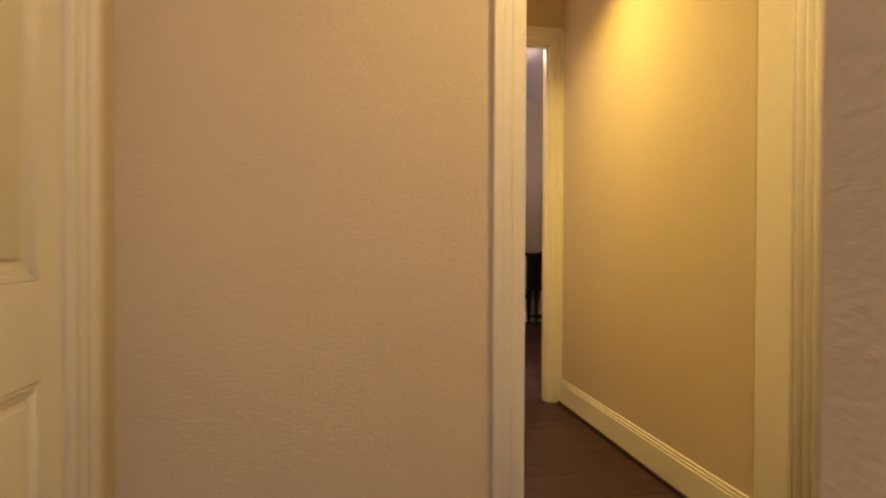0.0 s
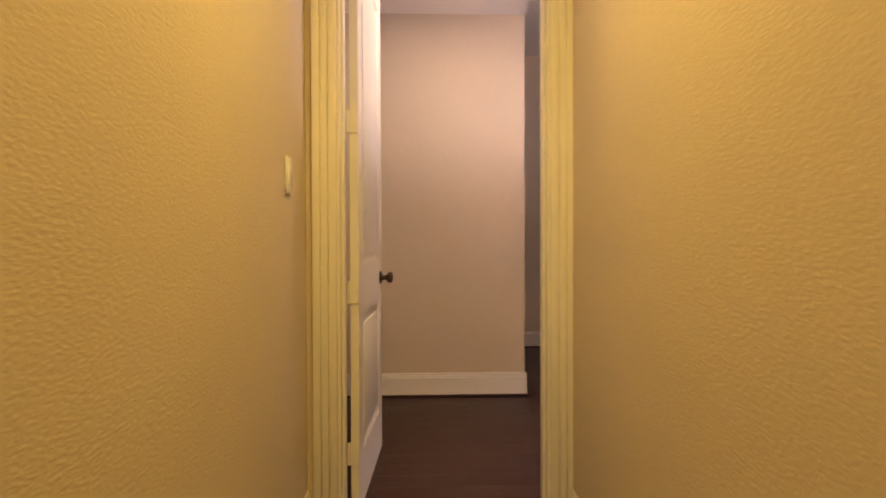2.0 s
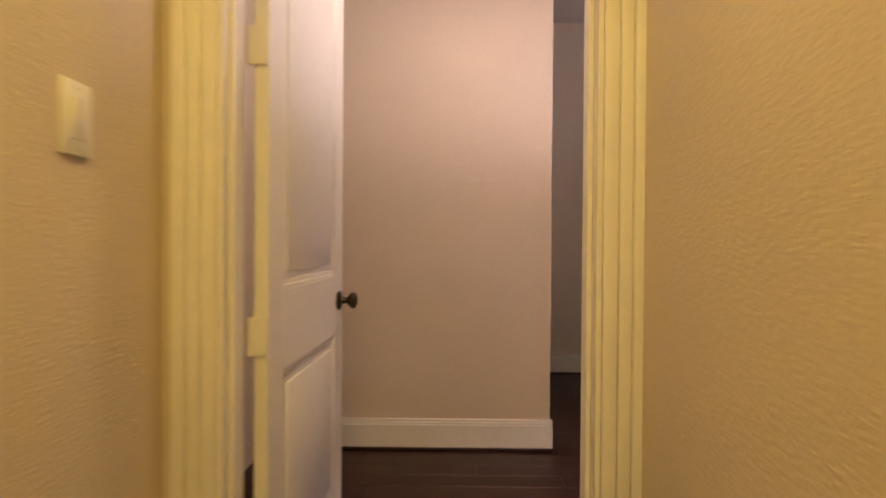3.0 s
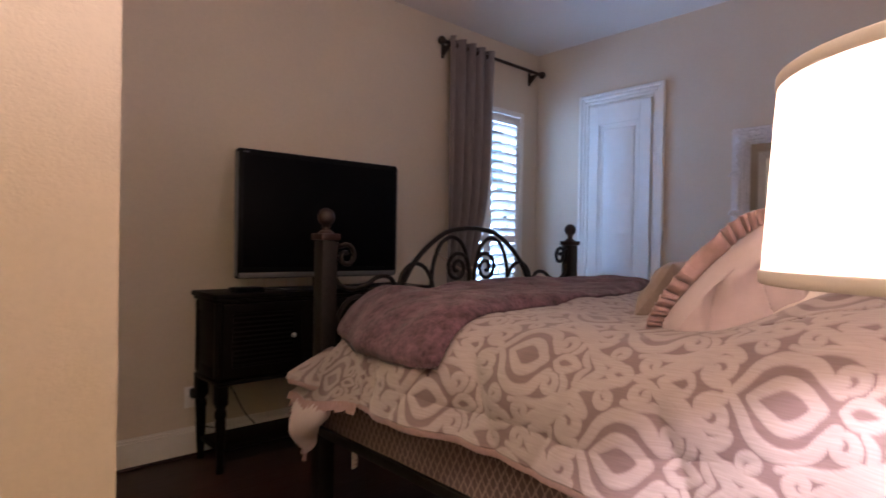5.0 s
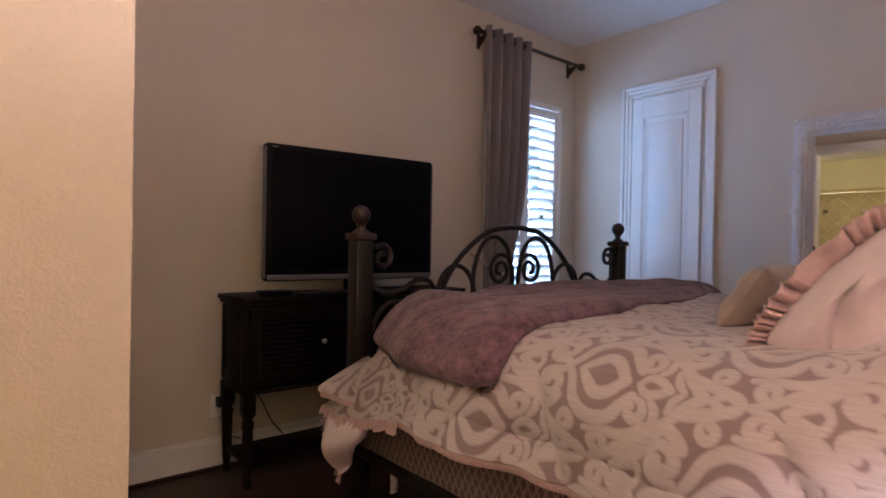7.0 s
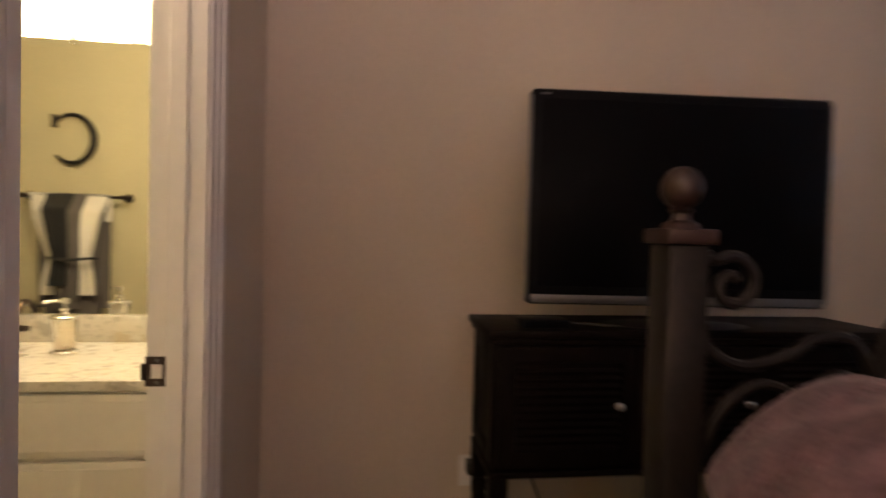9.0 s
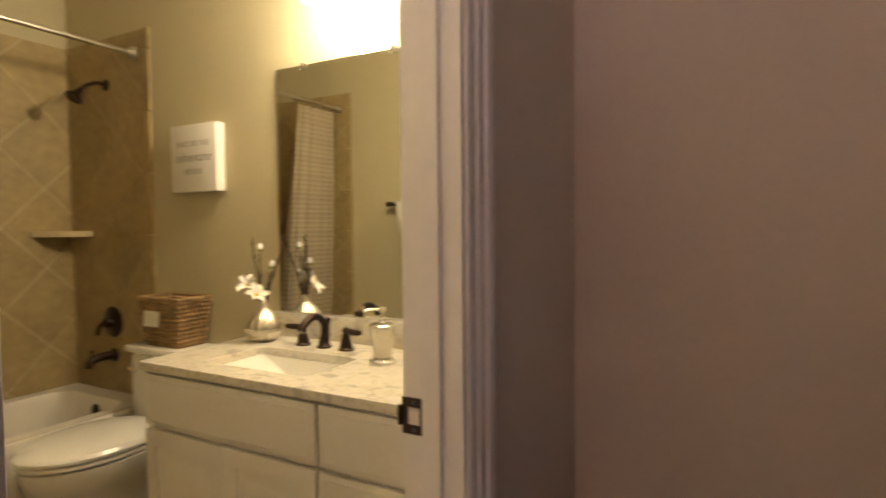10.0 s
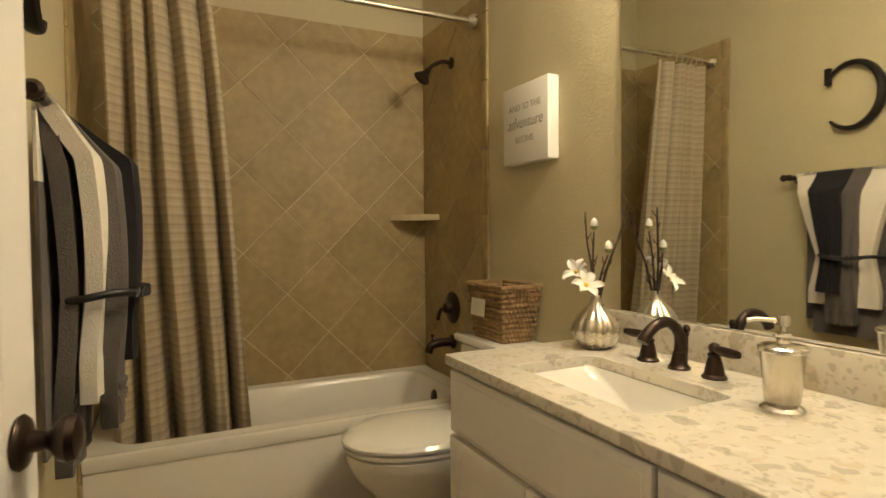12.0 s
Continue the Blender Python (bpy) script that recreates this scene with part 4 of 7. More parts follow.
# ---- bedside table and lamp ----
NX0, NX1, NY0, NY1, NZ = 1.40, 1.90, 3.70, 4.13, 0.70
stand = thing("nightstand", ((NX0 + NX1) / 2, (NY0 + NY1) / 2, 0), "espresso-stained bedside table with one drawer", "nightstand")
part("top", boxes((NX0, NX1, NY0, NY1, NZ - 0.028, NZ), bevel=0.006), M_ESPRESSO, stand)
part("body", boxes((NX0 + 0.025, NX1 - 0.025, NY0 + 0.01, NY1 - 0.030, 0.46, NZ - 0.029), bevel=0.003), M_ESPRESSO, stand)
drawer = part("drawer_front", boxes((NX0 + 0.055, NX1 - 0.055, NY1 - 0.030, NY1 - 0.014, 0.485, NZ - 0.045), bevel=0.004), M_ESPRESSO, stand)
bm = bmesh.new()
lathe(bm, ((0.0, 0), (0.007, 0), (0.006, 0.010), (0.013, 0.016), (0.014, 0.022), (0.0, 0.028)), segs=16, turn=pose((NX0 + NX1) / 2, NY1 - 0.014, 0.57, -90, 0, 0))
part("knob", bm, M_NICKEL, drawer)
for lx in (NX0 + 0.045, NX1 - 0.045):
    for ly in (NY0 + 0.040, NY1 - 0.050):
        bm = bmesh.new()
        lathe(bm, ((0.022, 0.459), (0.026, 0.44), (0.020, 0.42), (0.024, 0.40), (0.024, 0.20), (0.016, 0.03), (0.019, 0.0)), (lx, ly, 0), 16)
        part("leg", bm, M_ESPRESSO, stand)
LX, LY = 1.665, 3.925
lamp = thing("table_lamp", (LX, LY, NZ), "lit bedside lamp with a pale drum shade", "table lamp")
bm = bmesh.new()
lathe(bm, ((0.0, 0.0), (0.075, 0.0), (0.078, 0.010), (0.060, 0.022), (0.020, 0.035), (0.016, 0.06), (0.045, 0.12), (0.062, 0.20), (0.050, 0.28), (0.020, 0.35), (0.012, 0.38), (0.012, 0.60), (0.0, 0.601)), (LX, LY, NZ), 28)
part("base", bm, M_BRONZE, lamp)
bm = bmesh.new()
lathe(bm, ((0.008, 0.60), (0.022, 0.61), (0.030, 0.64), (0.032, 0.665), (0.024, 0.685), (0.008, 0.695)), (LX, LY, NZ), 16)
part("bulb", bm, glow_material("lit_bulb", (1.0, 0.78, 0.5), 3.0), lamp).visible_shadow = False
bm = bmesh.new()
SB, ST = 1.187, 1.412
lathe(bm, ((0.207, SB), (0.193, ST), (0.191, ST), (0.205, SB)), (LX, LY, 0), 48, cap=False)
shade = part("shade", bm, M_SHADE, lamp, "glowing cream linen shade")
for z, r in ((SB + 0.006, 0.2075), (ST - 0.005, 0.1938)):
    bm = bmesh.new()
    lathe(bm, ((r, z - 0.007), (r + 0.0015, z - 0.004), (r + 0.0015, z + 0.006), (r, z + 0.008)), (LX, LY, 0), 48, cap=False)
    part("shade_trim", bm, M_SHEET, shade)
tissue = thing("tissue_box", (1.50, 4.03, NZ), "white tissue box with a dark pattern on the bedside table", "tissue box")
part("box", boxes((1.445, 1.555, 3.975, 4.085, NZ, NZ + 0.105), bevel=0.003), M_CARD, tissue)
bm = bmesh.new()
for k in range(7):
    a = 2 * math.pi * k / 7
    tube(bm, [(1.50 + (0.026 + 0.010 * math.cos(3 * t)) * math.cos(a + t), 4.0855, NZ + 0.055 + 0.030 * math.sin(a + t)) for t in np.linspace(0, 0.7, 5)], 0.004, 5)
part("pattern", bm, M_CORD, tissue)
bm = bmesh.new()
for k in range(5):
    a = k * 1.3
    bm2 = sheet(5, 5, lambda u, v, a=a: Vector((1.50 + (u - 0.5) * 0.07 * math.cos(a) + 0.02 * v * math.cos(a + 1), 4.03 + (u - 0.5) * 0.07 * math.sin(a) + 0.02 * v * math.sin(a + 1), NZ + 0.106 + 0.075 * v + 0.012 * math.sin(7 * u + a))))
    tmp = bpy.data.meshes.new("tissue_sheet")
    bm2.to_mesh(tmp)
    bm2.free()
    bm.from_mesh(tmp)
part("tissue", bm, M_PETAL, tissue, "crumpled white tissue")

# ---- bed ----
BX0, BX1, BY0, BY1 = 2.10, 4.02, 3.86, 5.93    # mattress
BTOP = 0.965
FY = 6.011                                     # footboard plane
PX0, PX1 = 2.165, 3.955                        # footboard posts
bed = thing("bed", ((BX0 + BX1) / 2, (BY0 + BY1) / 2, 0), "king bed with dark iron scroll footboard and mattress", "bed")
part("mattress", boxes((BX0 + 0.07, BX1 - 0.07, BY0, BY1 - 0.20, 0.70, BTOP - 0.05), bevel=0.09), M_SHEET, bed)
for rx in (BX0 - 0.012, BX1 - 0.015):
    part("side_rail", boxes((rx, rx + 0.027, BY0 - 0.05, FY, 0.436, 0.472), bevel=0.003), M_IRON, bed)


def post(x):
    bm = bmesh.new()
    box(bm, x - 0.037, x + 0.037, FY - 0.037, FY + 0.037, 0.0, 1.235, bevel=0.006)
    return bm


for x in (PX0, PX1):
    p = part("post", post(x), M_IRON, bed)
    bm = boxes((x - 0.046, x + 0.046, FY - 0.046, FY + 0.046, 1.235, 1.262), bevel=0.005)
    part("cap", bm, M_CHERRY, p, "reddish stained wood cap")
    bm = bmesh.new()
    lathe(bm, ((0.0, 1.262), (0.034, 1.262), (0.030, 1.270), (0.018, 1.277), (0.015, 1.288), (0.021, 1.294), (0.016, 1.299), (0.027, 1.306), (0.035, 1.320), (0.037, 1.334), (0.034, 1.349), (0.024, 1.363), (0.010, 1.370), (0.0, 1.371)), (x, FY, 0), 24)
    part("finial", bm, M_CHERRY, p, "turned wood ball finial")
    if x == PX0:
        bm = boxes((BX0, BX1, FY - 0.018, FY + 0.018, 0.436, 0.472), bevel=0.003)
        part("foot_rail", bm, M_IRON, bed)
for x in (BX0 + 0.06, BX1 - 0.06):
    bm = boxes((x - 0.03, x + 0.03, BY0 - 0.09, BY0 - 0.03, 0.0, 0.60), bevel=0.004)
    part("head_leg", bm, M_IRON, bed)

FCX, FHW = (PX0 + PX1) / 2, (PX1 - PX0) / 2 - 0.037


def iron(points, r=0.011, mirror_too=True):
    """Wrought bar in the footboard's plane from (across, up) pairs; across runs 0 at the middle to 1 at a post."""
    for s in ((1, -1) if mirror_too else (1,)):
        bm = bmesh.new()
        tube(bm, smooth_line([(FCX - s * a * FHW, FY, z) for a, z in points], 7), r, 8)
        part("scroll", bm, M_IRON, bed)


def curl(a, z, r, start, turns, shrink=0.8, n=13):
    """Points of a spiral that ends in its middle."""
    return [(a + (r * (1 - shrink * i / (n - 1)) * math.cos(start + turns * 2 * math.pi * i / (n - 1))) / FHW, z + r * (1 - shrink * i / (n - 1)) * math.sin(start + turns * 2 * math.pi * i / (n - 1))) for i in range(n)]


iron([(0.60, 0.86), (0.575, 0.98), (0.50, 1.10), (0.38, 1.205), (0.22, 1.288), (0.06, 1.312), (0.0, 1.313)], 0.013)
iron([(0.585, 0.92), (0.565, 1.06), (0.49, 1.125), (0.40, 1.115), (0.335, 1.04), (0.315, 0.90)])
iron([(0.335, 0.95), (0.33, 1.10), (0.27, 1.225), (0.17, 1.265), (0.08, 1.22), (0.035, 1.12), (0.02, 0.98)])
iron([(0.02, 1.02)] + curl(0.125, 1.105, 0.085, math.pi, -1.75))
iron([(1.0, 1.16), (0.985, 1.215)] + curl(0.925, 1.165, 0.055, 0.9, 1.25))
iron([(0.995, 1.12), (0.975, 1.055), (0.90, 1.020), (0.80, 1.035), (0.72, 1.070), (0.64, 1.065), (0.585, 1.00)])
iron([(0.99, 0.85), (0.94, 0.94), (0.86, 0.985), (0.77, 0.96), (0.71, 0.88)])
iron([(0.60, 0.93)] + curl(0.66, 0.965, 0.042, 0.2, 1.2))
iron([(0.32, 0.93)] + curl(0.38, 0.955, 0.042, 0.3, 1.2))
iron([(0.02, 0.90)] + curl(0.09, 0.945, 0.048, 3.0, -1.2))
iron([(0.99, 0.62), (0.60, 0.62), (0.0, 0.62)], 0.012)
for a in (0.02, 0.33, 0.60):
    iron([(a, 0.62), (a, 0.80), (a, 0.97)])


# the figure of the weave
def spiral_line(cx, cy, r, start, turns, shrink=0.8, n=40):
    i = np.linspace(0, 1, n)
    rr = r * (1 - shrink * i)
    a = start + turns * 2 * math.pi * i
    return np.stack([cx + rr * np.cos(a), cy + rr * np.sin(a)], -1)


def curve_line(*pts):
    return np.array([(v.x, v.y) for v in smooth_line([(x, y, 0) for x, y in pts], 12)])


REP = (0.36, 0.632)


def damask_table(n=220):
    """One repeat, 1 wide: an ogee of scrolls, repeated again half a width and half a height on."""
    rep_y = REP[1] / REP[0]
    half = [
        # onion with curled feet, and the drop within it
        (curve_line((0.0, 1.165), (0.085, 1.095), (0.200, 1.020), (0.262, 0.900), (0.238, 0.770), (0.150, 0.700), (0.095, 0.650)), 0.052),
        (spiral_line(0.165, 0.610, 0.066, 2.6, 0.95, 0.45), 0.040),
        (curve_line((0.0, 1.050), (0.070, 0.965), (0.118, 0.885), (0.088, 0.800), (0.0, 0.725)), 0.050),
        # paired volutes over its point
        (curve_line((0.0, 1.175), (0.042, 1.205), (0.048, 1.275), (0.085, 1.330), (0.150, 1.335)), 0.046),
        (spiral_line(0.145, 1.250, 0.078, 1.3, -0.95, 0.48), 0.044),
        # spade between the volutes
        (curve_line((0.0, 1.390), (0.058, 1.425), (0.050, 1.480), (0.0, 1.560)), 0.036),
        # leaves along the ogee
        (curve_line((0.0, 1.745), (0.065, 1.610), (0.155, 1.490), (0.245, 1.390), (0.295, 1.295), (0.270, 1.205), (0.225, 1.165)), 0.052),
        (curve_line((0.055, 1.560), (0.115, 1.455), (0.175, 1.400)), 0.030),
        (curve_line((0.50, 0.905), (0.442, 1.000), (0.410, 1.110), (0.385, 1.200), (0.345, 1.260)), 0.046),
        (spiral_line(0.340, 1.040, 0.054, 0.6, 0.90, 0.45), 0.038),
        (spiral_line(0.395, 0.805, 0.060, -0.9, 0.95, 0.48), 0.040),
        (curve_line((0.335, 0.900), (0.318, 0.800), (0.325, 0.700), (0.300, 0.610), (0.235, 0.535)), 0.038),
        (curve_line((0.495, 0.700), (0.420, 0.600), (0.330, 0.505), (0.215, 0.425), (0.095, 0.335), (0.0, 0.225)), 0.050),
        # small drop and leaves under the onion
        (curve_line((0.0, 0.630), (0.052, 0.575), (0.045, 0.505), (0.0, 0.430)), 0.036),
        (curve_line((0.085, 0.530), (0.135, 0.490), (0.195, 0.490)), 0.034),
        (curve_line((0.0, 0.345), (0.055, 0.395), (0.125, 0.415)), 0.032),
        (curve_line((0.0, 0.020), (0.045, 0.070), (0.040, 0.130), (0.0, 0.180)), 0.036),
    ]
    xs, ys = np.meshgrid((np.arange(n) + 0.5) / n, (np.arange(int(n * rep_y)) + 0.5) / n, indexing="ij")
    best = np.full(xs.shape, 9.0)
    for line, w in half:
        t = np.linspace(0, 1, len(line))
        # full in the middle, drawn out at the start, a round bud at the end
        width = 0.75 * w * (0.45 + 0.55 * np.sin(math.pi * np.clip(0.08 + 0.75 * t, 0, 1)) + 0.15 * (t > 0.93))
        for sgn in (1, -1):
            for ox, oy in ((0, 0), (0.5, rep_y / 2)):
                for dx in (-1, 0, 1):
                    for dy in (-rep_y, 0, rep_y):
                        for x, y, r in zip(sgn * line[::2, 0] + ox + dx, line[::2, 1] + oy + dy, width[::2]):
                            if -0.1 < x < 1.1 and -0.1 < y < rep_y + 0.1:
                                i0, i1 = max(int((x - 0.07) * n), 0), int((x + 0.07) * n) + 1
                                j0, j1 = max(int((y - 0.07) * n), 0), int((y + 0.07) * n) + 1
                                if i1 > 0 and j1 > 0:
                                    best[i0:i1, j0:j1] = np.minimum(best[i0:i1, j0:j1], np.hypot(xs[i0:i1, j0:j1] - x, ys[i0:i1, j0:j1] - y) - r)
    return np.clip(0.5 - best / 0.010, 0, 1)


DAMASK = damask_table()


def figure(u, v):
    """How much of the pale weave shows at metres (u, v) along the cloth."""
    a = np.mod(u / REP[0], 1.0) * DAMASK.shape[0]
    b = np.mod(v / REP[1], 1.0) * DAMASK.shape[1]
    i0, j0 = np.floor(a - 0.5).astype(int), np.floor(b - 0.5).astype(int)
    fa, fb = a - 0.5 - i0, b - 0.5 - j0
    n, m = DAMASK.shape
    g = lambda i, j: DAMASK[i % n, j % m]
    return (g(i0, j0) * (1 - fa) + g(i0 + 1, j0) * fa) * (1 - fb) + (g(i0, j0 + 1) * (1 - fa) + g(i0 + 1, j0 + 1) * fa) * fb


def cloth_object(name, parent, xyz, fig, mat, uvs, label="", thick=0.0):
    """A dense cloth from arrays of places and figure, one mesh object."""
    nu, nv = xyz.shape[:2]
    mesh = bpy.data.meshes.new(name)
    base = np.array(parent.get("origin", parent.location)) if parent else np.zeros(3)
    co = (xyz - base).reshape(-1, 3)
    idx = np.arange(nu * nv).reshape(nu, nv)
    faces = np.stack([idx[:-1, :-1], idx[1:, :-1], idx[1:, 1:], idx[:-1, 1:]], -1).reshape(-1, 4)
    mesh.from_pydata(co.tolist(), [], faces.tolist())
    at = mesh.attributes.new("figure", "FLOAT", "POINT")
    at.data.foreach_set("value", fig.astype(np.float32).ravel())
    uv = mesh.uv_layers.new(name="uv")
    flat = uvs.reshape(-1, 2)[faces.ravel()]
    uv.data.foreach_set("uv", flat.astype(np.float32).ravel())
    mesh.shade_smooth()
    mesh.materials.append(mat)
    ob = new(name, mesh)
    if parent:
        ob.parent = parent
        ob["origin"] = base.tolist()
    if thick:
        s = ob.modifiers.new("thickness", "SOLIDIFY")
        s.thickness, s.offset = thick, -1
    return tagged(ob, label)


def ripple(x, y, seed=0.0):
    """Soft uneven folds."""
    return (np.sin(5.1 * x + 2.3 * y + seed) * np.sin(3.7 * y - 1.9 * x + 2 * seed) + 0.55 * np.sin(11.3 * x - 7.1 * y + 3 * seed) * np.sin(9.1 * y + 4.0 * x) + 0.3 * np.sin(23 * x + 17 * y + seed))


def bed_top(x, y):
    """Height of the made bed's surface."""
    z = BTOP + 0.030 + 0.010 * ripple(x, y)
    bulge = 1 / (1 + np.exp((y - 4.36 - 0.05 * np.sin(2.2 * x)) / 0.075))
    sides = np.clip((x - BX0 + 0.02) / 0.28, 0, 1) * np.clip((BX1 + 0.02 - x) / 0.28, 0, 1)
    return z + 0.155 * bulge * np.sqrt(sides)


# comforter: over the top and down both sides, in one cloth
HEM = 0.674
ARC = 0.235


def comforter_section(s, y):
    """Place across the bed at s metres from the near hem, at y along it."""
    flare = 0.020 * ripple(y * 1.3, s * 0.7, 1.0) + 0.012 * np.sin(9 * y + 1.0)
    top_edge = bed_top(np.full_like(y, BX0 + 0.15), y)
    drop = top_edge - HEM - ARC
    width = BX1 - BX0 + 0.13
    total = 2 * drop + 2 * (ARC * math.pi / 2) + width - 2 * ARC
    left = BX0 - 0.065
    q = ARC * math.pi / 2
    x = np.empty_like(s)
    z = np.empty_like(s)
    a = s < drop
    x[a] = (left - 0.035 * (1 - s / np.maximum(drop, 0.01)) + flare)[a]
    z[a] = (HEM + s)[a]
    b = ~a & (s < drop + q)
    t = (s - drop) / ARC
    x[b] = (left + ARC * (1 - np.cos(t)) + flare * (1 - t / (math.pi / 2)))[b]
    z[b] = (top_edge - ARC + ARC * np.sin(t))[b]
    c = ~a & ~b & (s < drop + q + width - 2 * ARC)
    x[c] = (left + ARC + s - drop - q)[c]
    z[c] = bed_top(x, y)[c]
    d = ~a & ~b & ~c
    r = s - (drop + q + width - 2 * ARC)
    t = np.minimum(r / ARC, math.pi / 2)
    x[d] = (left + width - ARC + ARC * np.sin(t) - flare * 0.5)[d]
    z[d] = (top_edge - ARC + ARC * np.cos(t) - np.maximum(r - q, 0))[d]
    return x, z, total


def corner_round(x, y, z):
    """The rounded foot corner, seen from above."""
    near = np.clip((y - 5.50) / 0.46, 0, 1) ** 1.6
    return 0.19 * near * np.clip((z - 0.69) / 0.10, 0, 1) * np.clip((2.75 - x) / 0.60, 0, 1)


def build_comforter():
    ob = thing("comforter", (BX0, 4.9, HEM), "taupe and cream scroll damask comforter spread over the bed", "comforter")
    ny, ns = 520, 640
    y = np.linspace(3.90, 5.975, ny)[:, None] + np.zeros((1, ns))
    total = 2 * (BTOP + 0.03 - HEM - ARC) + ARC * math.pi + (BX1 - BX0 + 0.13) - 2 * ARC
    s = np.linspace(0, 1, ns)[None, :] ** 1.0 * total + np.zeros((ny, 1))
    x, z, _ = comforter_section(s, y)
    fig = figure(s - 0.088 + 0.006 * ripple(y, s), y - 4.533 + 0.316 + 0.005 * ripple(s, y))
    # quilted relief: the pale figure stands a little proud
    relief = 0.0016 * fig + 0.0025 * ripple(2.7 * x, 2.7 * y, 0.4)
    side = np.clip((HEM + 0.30 - z) / 0.12, 0, 1) * (x < 3)
    # dents where the cloth is pulled down over the mattress edge
    dent = sum(d * np.exp(-((y - y0 - k * (z - 0.8)) / w) ** 2) for d, y0, k, w in ((0.013, 4.43, 0.5, 0.030), (0.010, 4.70, -0.4, 0.026), (0.012, 4.98, 0.7, 0.034), (0.009, 5.22, -0.6, 0.022), (0.011, 5.45, 0.3, 0.028)))
    x = x + dent * np.clip((0.97 - z) / 0.10, 0, 1) * (x < 3)
    x = x - relief * side
    z = z + relief * (1 - side)
    x = x + corner_round(x, y, z)
    # the foot end sinks behind the footboard
    z = z - 0.10 * np.clip((y - 5.86) / 0.115, 0, 1) ** 2 * (z > HEM + 0.1)
    cloth_object("cover", ob, np.stack([x, y, z], -1), fig, M_DAMASK, np.stack([s, y], -1), thick=0.012)
    # rolled edge along both hems
    for side in (0, -1):
        pts = [(x[i, side], y[i, side], z[i, side] - 0.004) for i in range(0, ny, 6)]
        bm = bmesh.new()
        tube(bm, pts, 0.011, 8, flat=1.35)
        part("hem", bm, M_RUFFLE, ob)
    return ob


comforter = build_comforter()


def build_corner_tail():
    """The comforter's foot corner: a patterned flap swung outwards, with the blush lining puffed out under its ruffle."""
    nu, nv = 110, 70
    u = np.linspace(0, 1, nu)[:, None] + np.zeros((1, nv))
    v = np.linspace(0, 1, nv)[None, :] + np.zeros((nu, 1))

    def flap(u, v):
        y = 5.49 + u * (0.25 + 0.245 * v)
        z0, z1 = 0.800 + 0.055 * u, 0.668 - 0.060 * u
        z = z0 + (z1 - z0) * v + 0.010 * np.sin(7 * u + 0.6) * v
        x = (2.020 + 0.065 * u) * (1 - v) + (1.984 + 0.020 * u) * v - 0.040 * np.sin(math.pi * u) * v * (1.3 - v) - 0.007 * np.sin(15 * u + 4 * v) * v
        return np.stack([x, y, z], -1)

    fig = figure(0.13 - v * 0.24, u * 0.42 + 0.10)
    cloth_object("corner_flap", comforter, flap(u, v), fig, M_DAMASK, np.stack([v * 0.25, u * 0.4], -1), thick=0.012)

    def pouch(a, b):
        top = flap(np.array(0.34 + 0.66 * a), np.array(1.0))
        depth = 0.205 * math.sin(math.pi * (0.10 + 0.76 * a)) ** 0.55
        y = top[1] + (5.885 - top[1]) * 0.42 * b ** 1.5 + 0.010 * math.sin(9 * b + 3 * a) * b
        x = top[0] + 0.012 - 0.060 * math.sin(math.pi * min(b * 1.1, 1)) * math.sin(math.pi * a) ** 0.7 + 0.006 * math.sin(14 * a + 5 * b)
        return Vector((x, y, top[2] - 0.004 - depth * b))

    lining = part("lining", sheet(40, 24, pouch), M_PINK, comforter, "puffed blush lining turned out")
    soft = lining.modifiers.new("thickness", "SOLIDIFY")
    soft.thickness, soft.offset = 0.008, 1

    def pleat(line, deep, n, out):
        """A pleated strip along a line, hanging towards out."""
        pts = smooth_line(line, max(2, n // (len(line) - 1)))
        last = len(pts) - 1

        def place(a, b):
            k = a * last
            i = min(int(k), last - 1)
            p = pts[i].lerp(pts[i + 1], k - i)
            d = (pts[i + 1] - pts[i]).normalized()
            o = Vector(out(a))
            wave = math.sin(2 * math.pi * k / 3.1 + 0.7 * math.sin(k * 0.9))
            return p + o * deep * b * (1 + 0.12 * math.sin(k * 0.8)) + Vector((-0.004 - 0.007 * wave * (0.35 + 0.65 * b), 0, 0)) + d * 0.004 * wave * b
        return sheet(len(pts) * 3, 5, place)

    edge = [flap(np.array(k / 9), np.array(1.0)) + np.array((-0.004, 0, 0.004)) for k in range(10)]
    part("ruffle", pleat([tuple(e) for e in edge], 0.034, 54, lambda a: (-0.25, 0, -1)), M_RUFFLE, comforter, "pleated mauve ruffle edge")
    rim = [pouch(1.0, k / 5) for k in range(6)] + [pouch(1.0 - 0.2 * k, 1.0) for k in range(1, 4)]
    part("ruffle", pleat([tuple(e) for e in rim], 0.036, 48, lambda a: (-0.2, 0.9 * (1 - a), -0.25 - 0.75 * a)), M_RUFFLE, comforter, "pleated mauve ruffle edge")
    yy = 5.63 + 0.17 * u[:30] * 110 / 30 * 0.27
    tail = np.stack([2.084 + 0.006 * np.sin(40 * yy) + 0 * v[:30], yy, 0.440 - (0.040 + 0.030 * np.abs(np.sin(28 * (yy - 5.63)))) * v[:30]], -1)
    cloth_object("hanging_corner", comforter, tail, figure(v[:30] * 0.1, yy), M_DAMASK, np.stack([v[:30] * 0.1, yy], -1), thick=0.006)


build_corner_tail()


def lattice(u, v, step=0.030):
    a = np.abs(np.mod((u + 0.55 * v) / step, 1) - 0.5)
    b = np.abs(np.mod((u - 0.55 * v) / step, 1) - 0.5)
    return (np.maximum(a, b) > 0.40).astype(float)


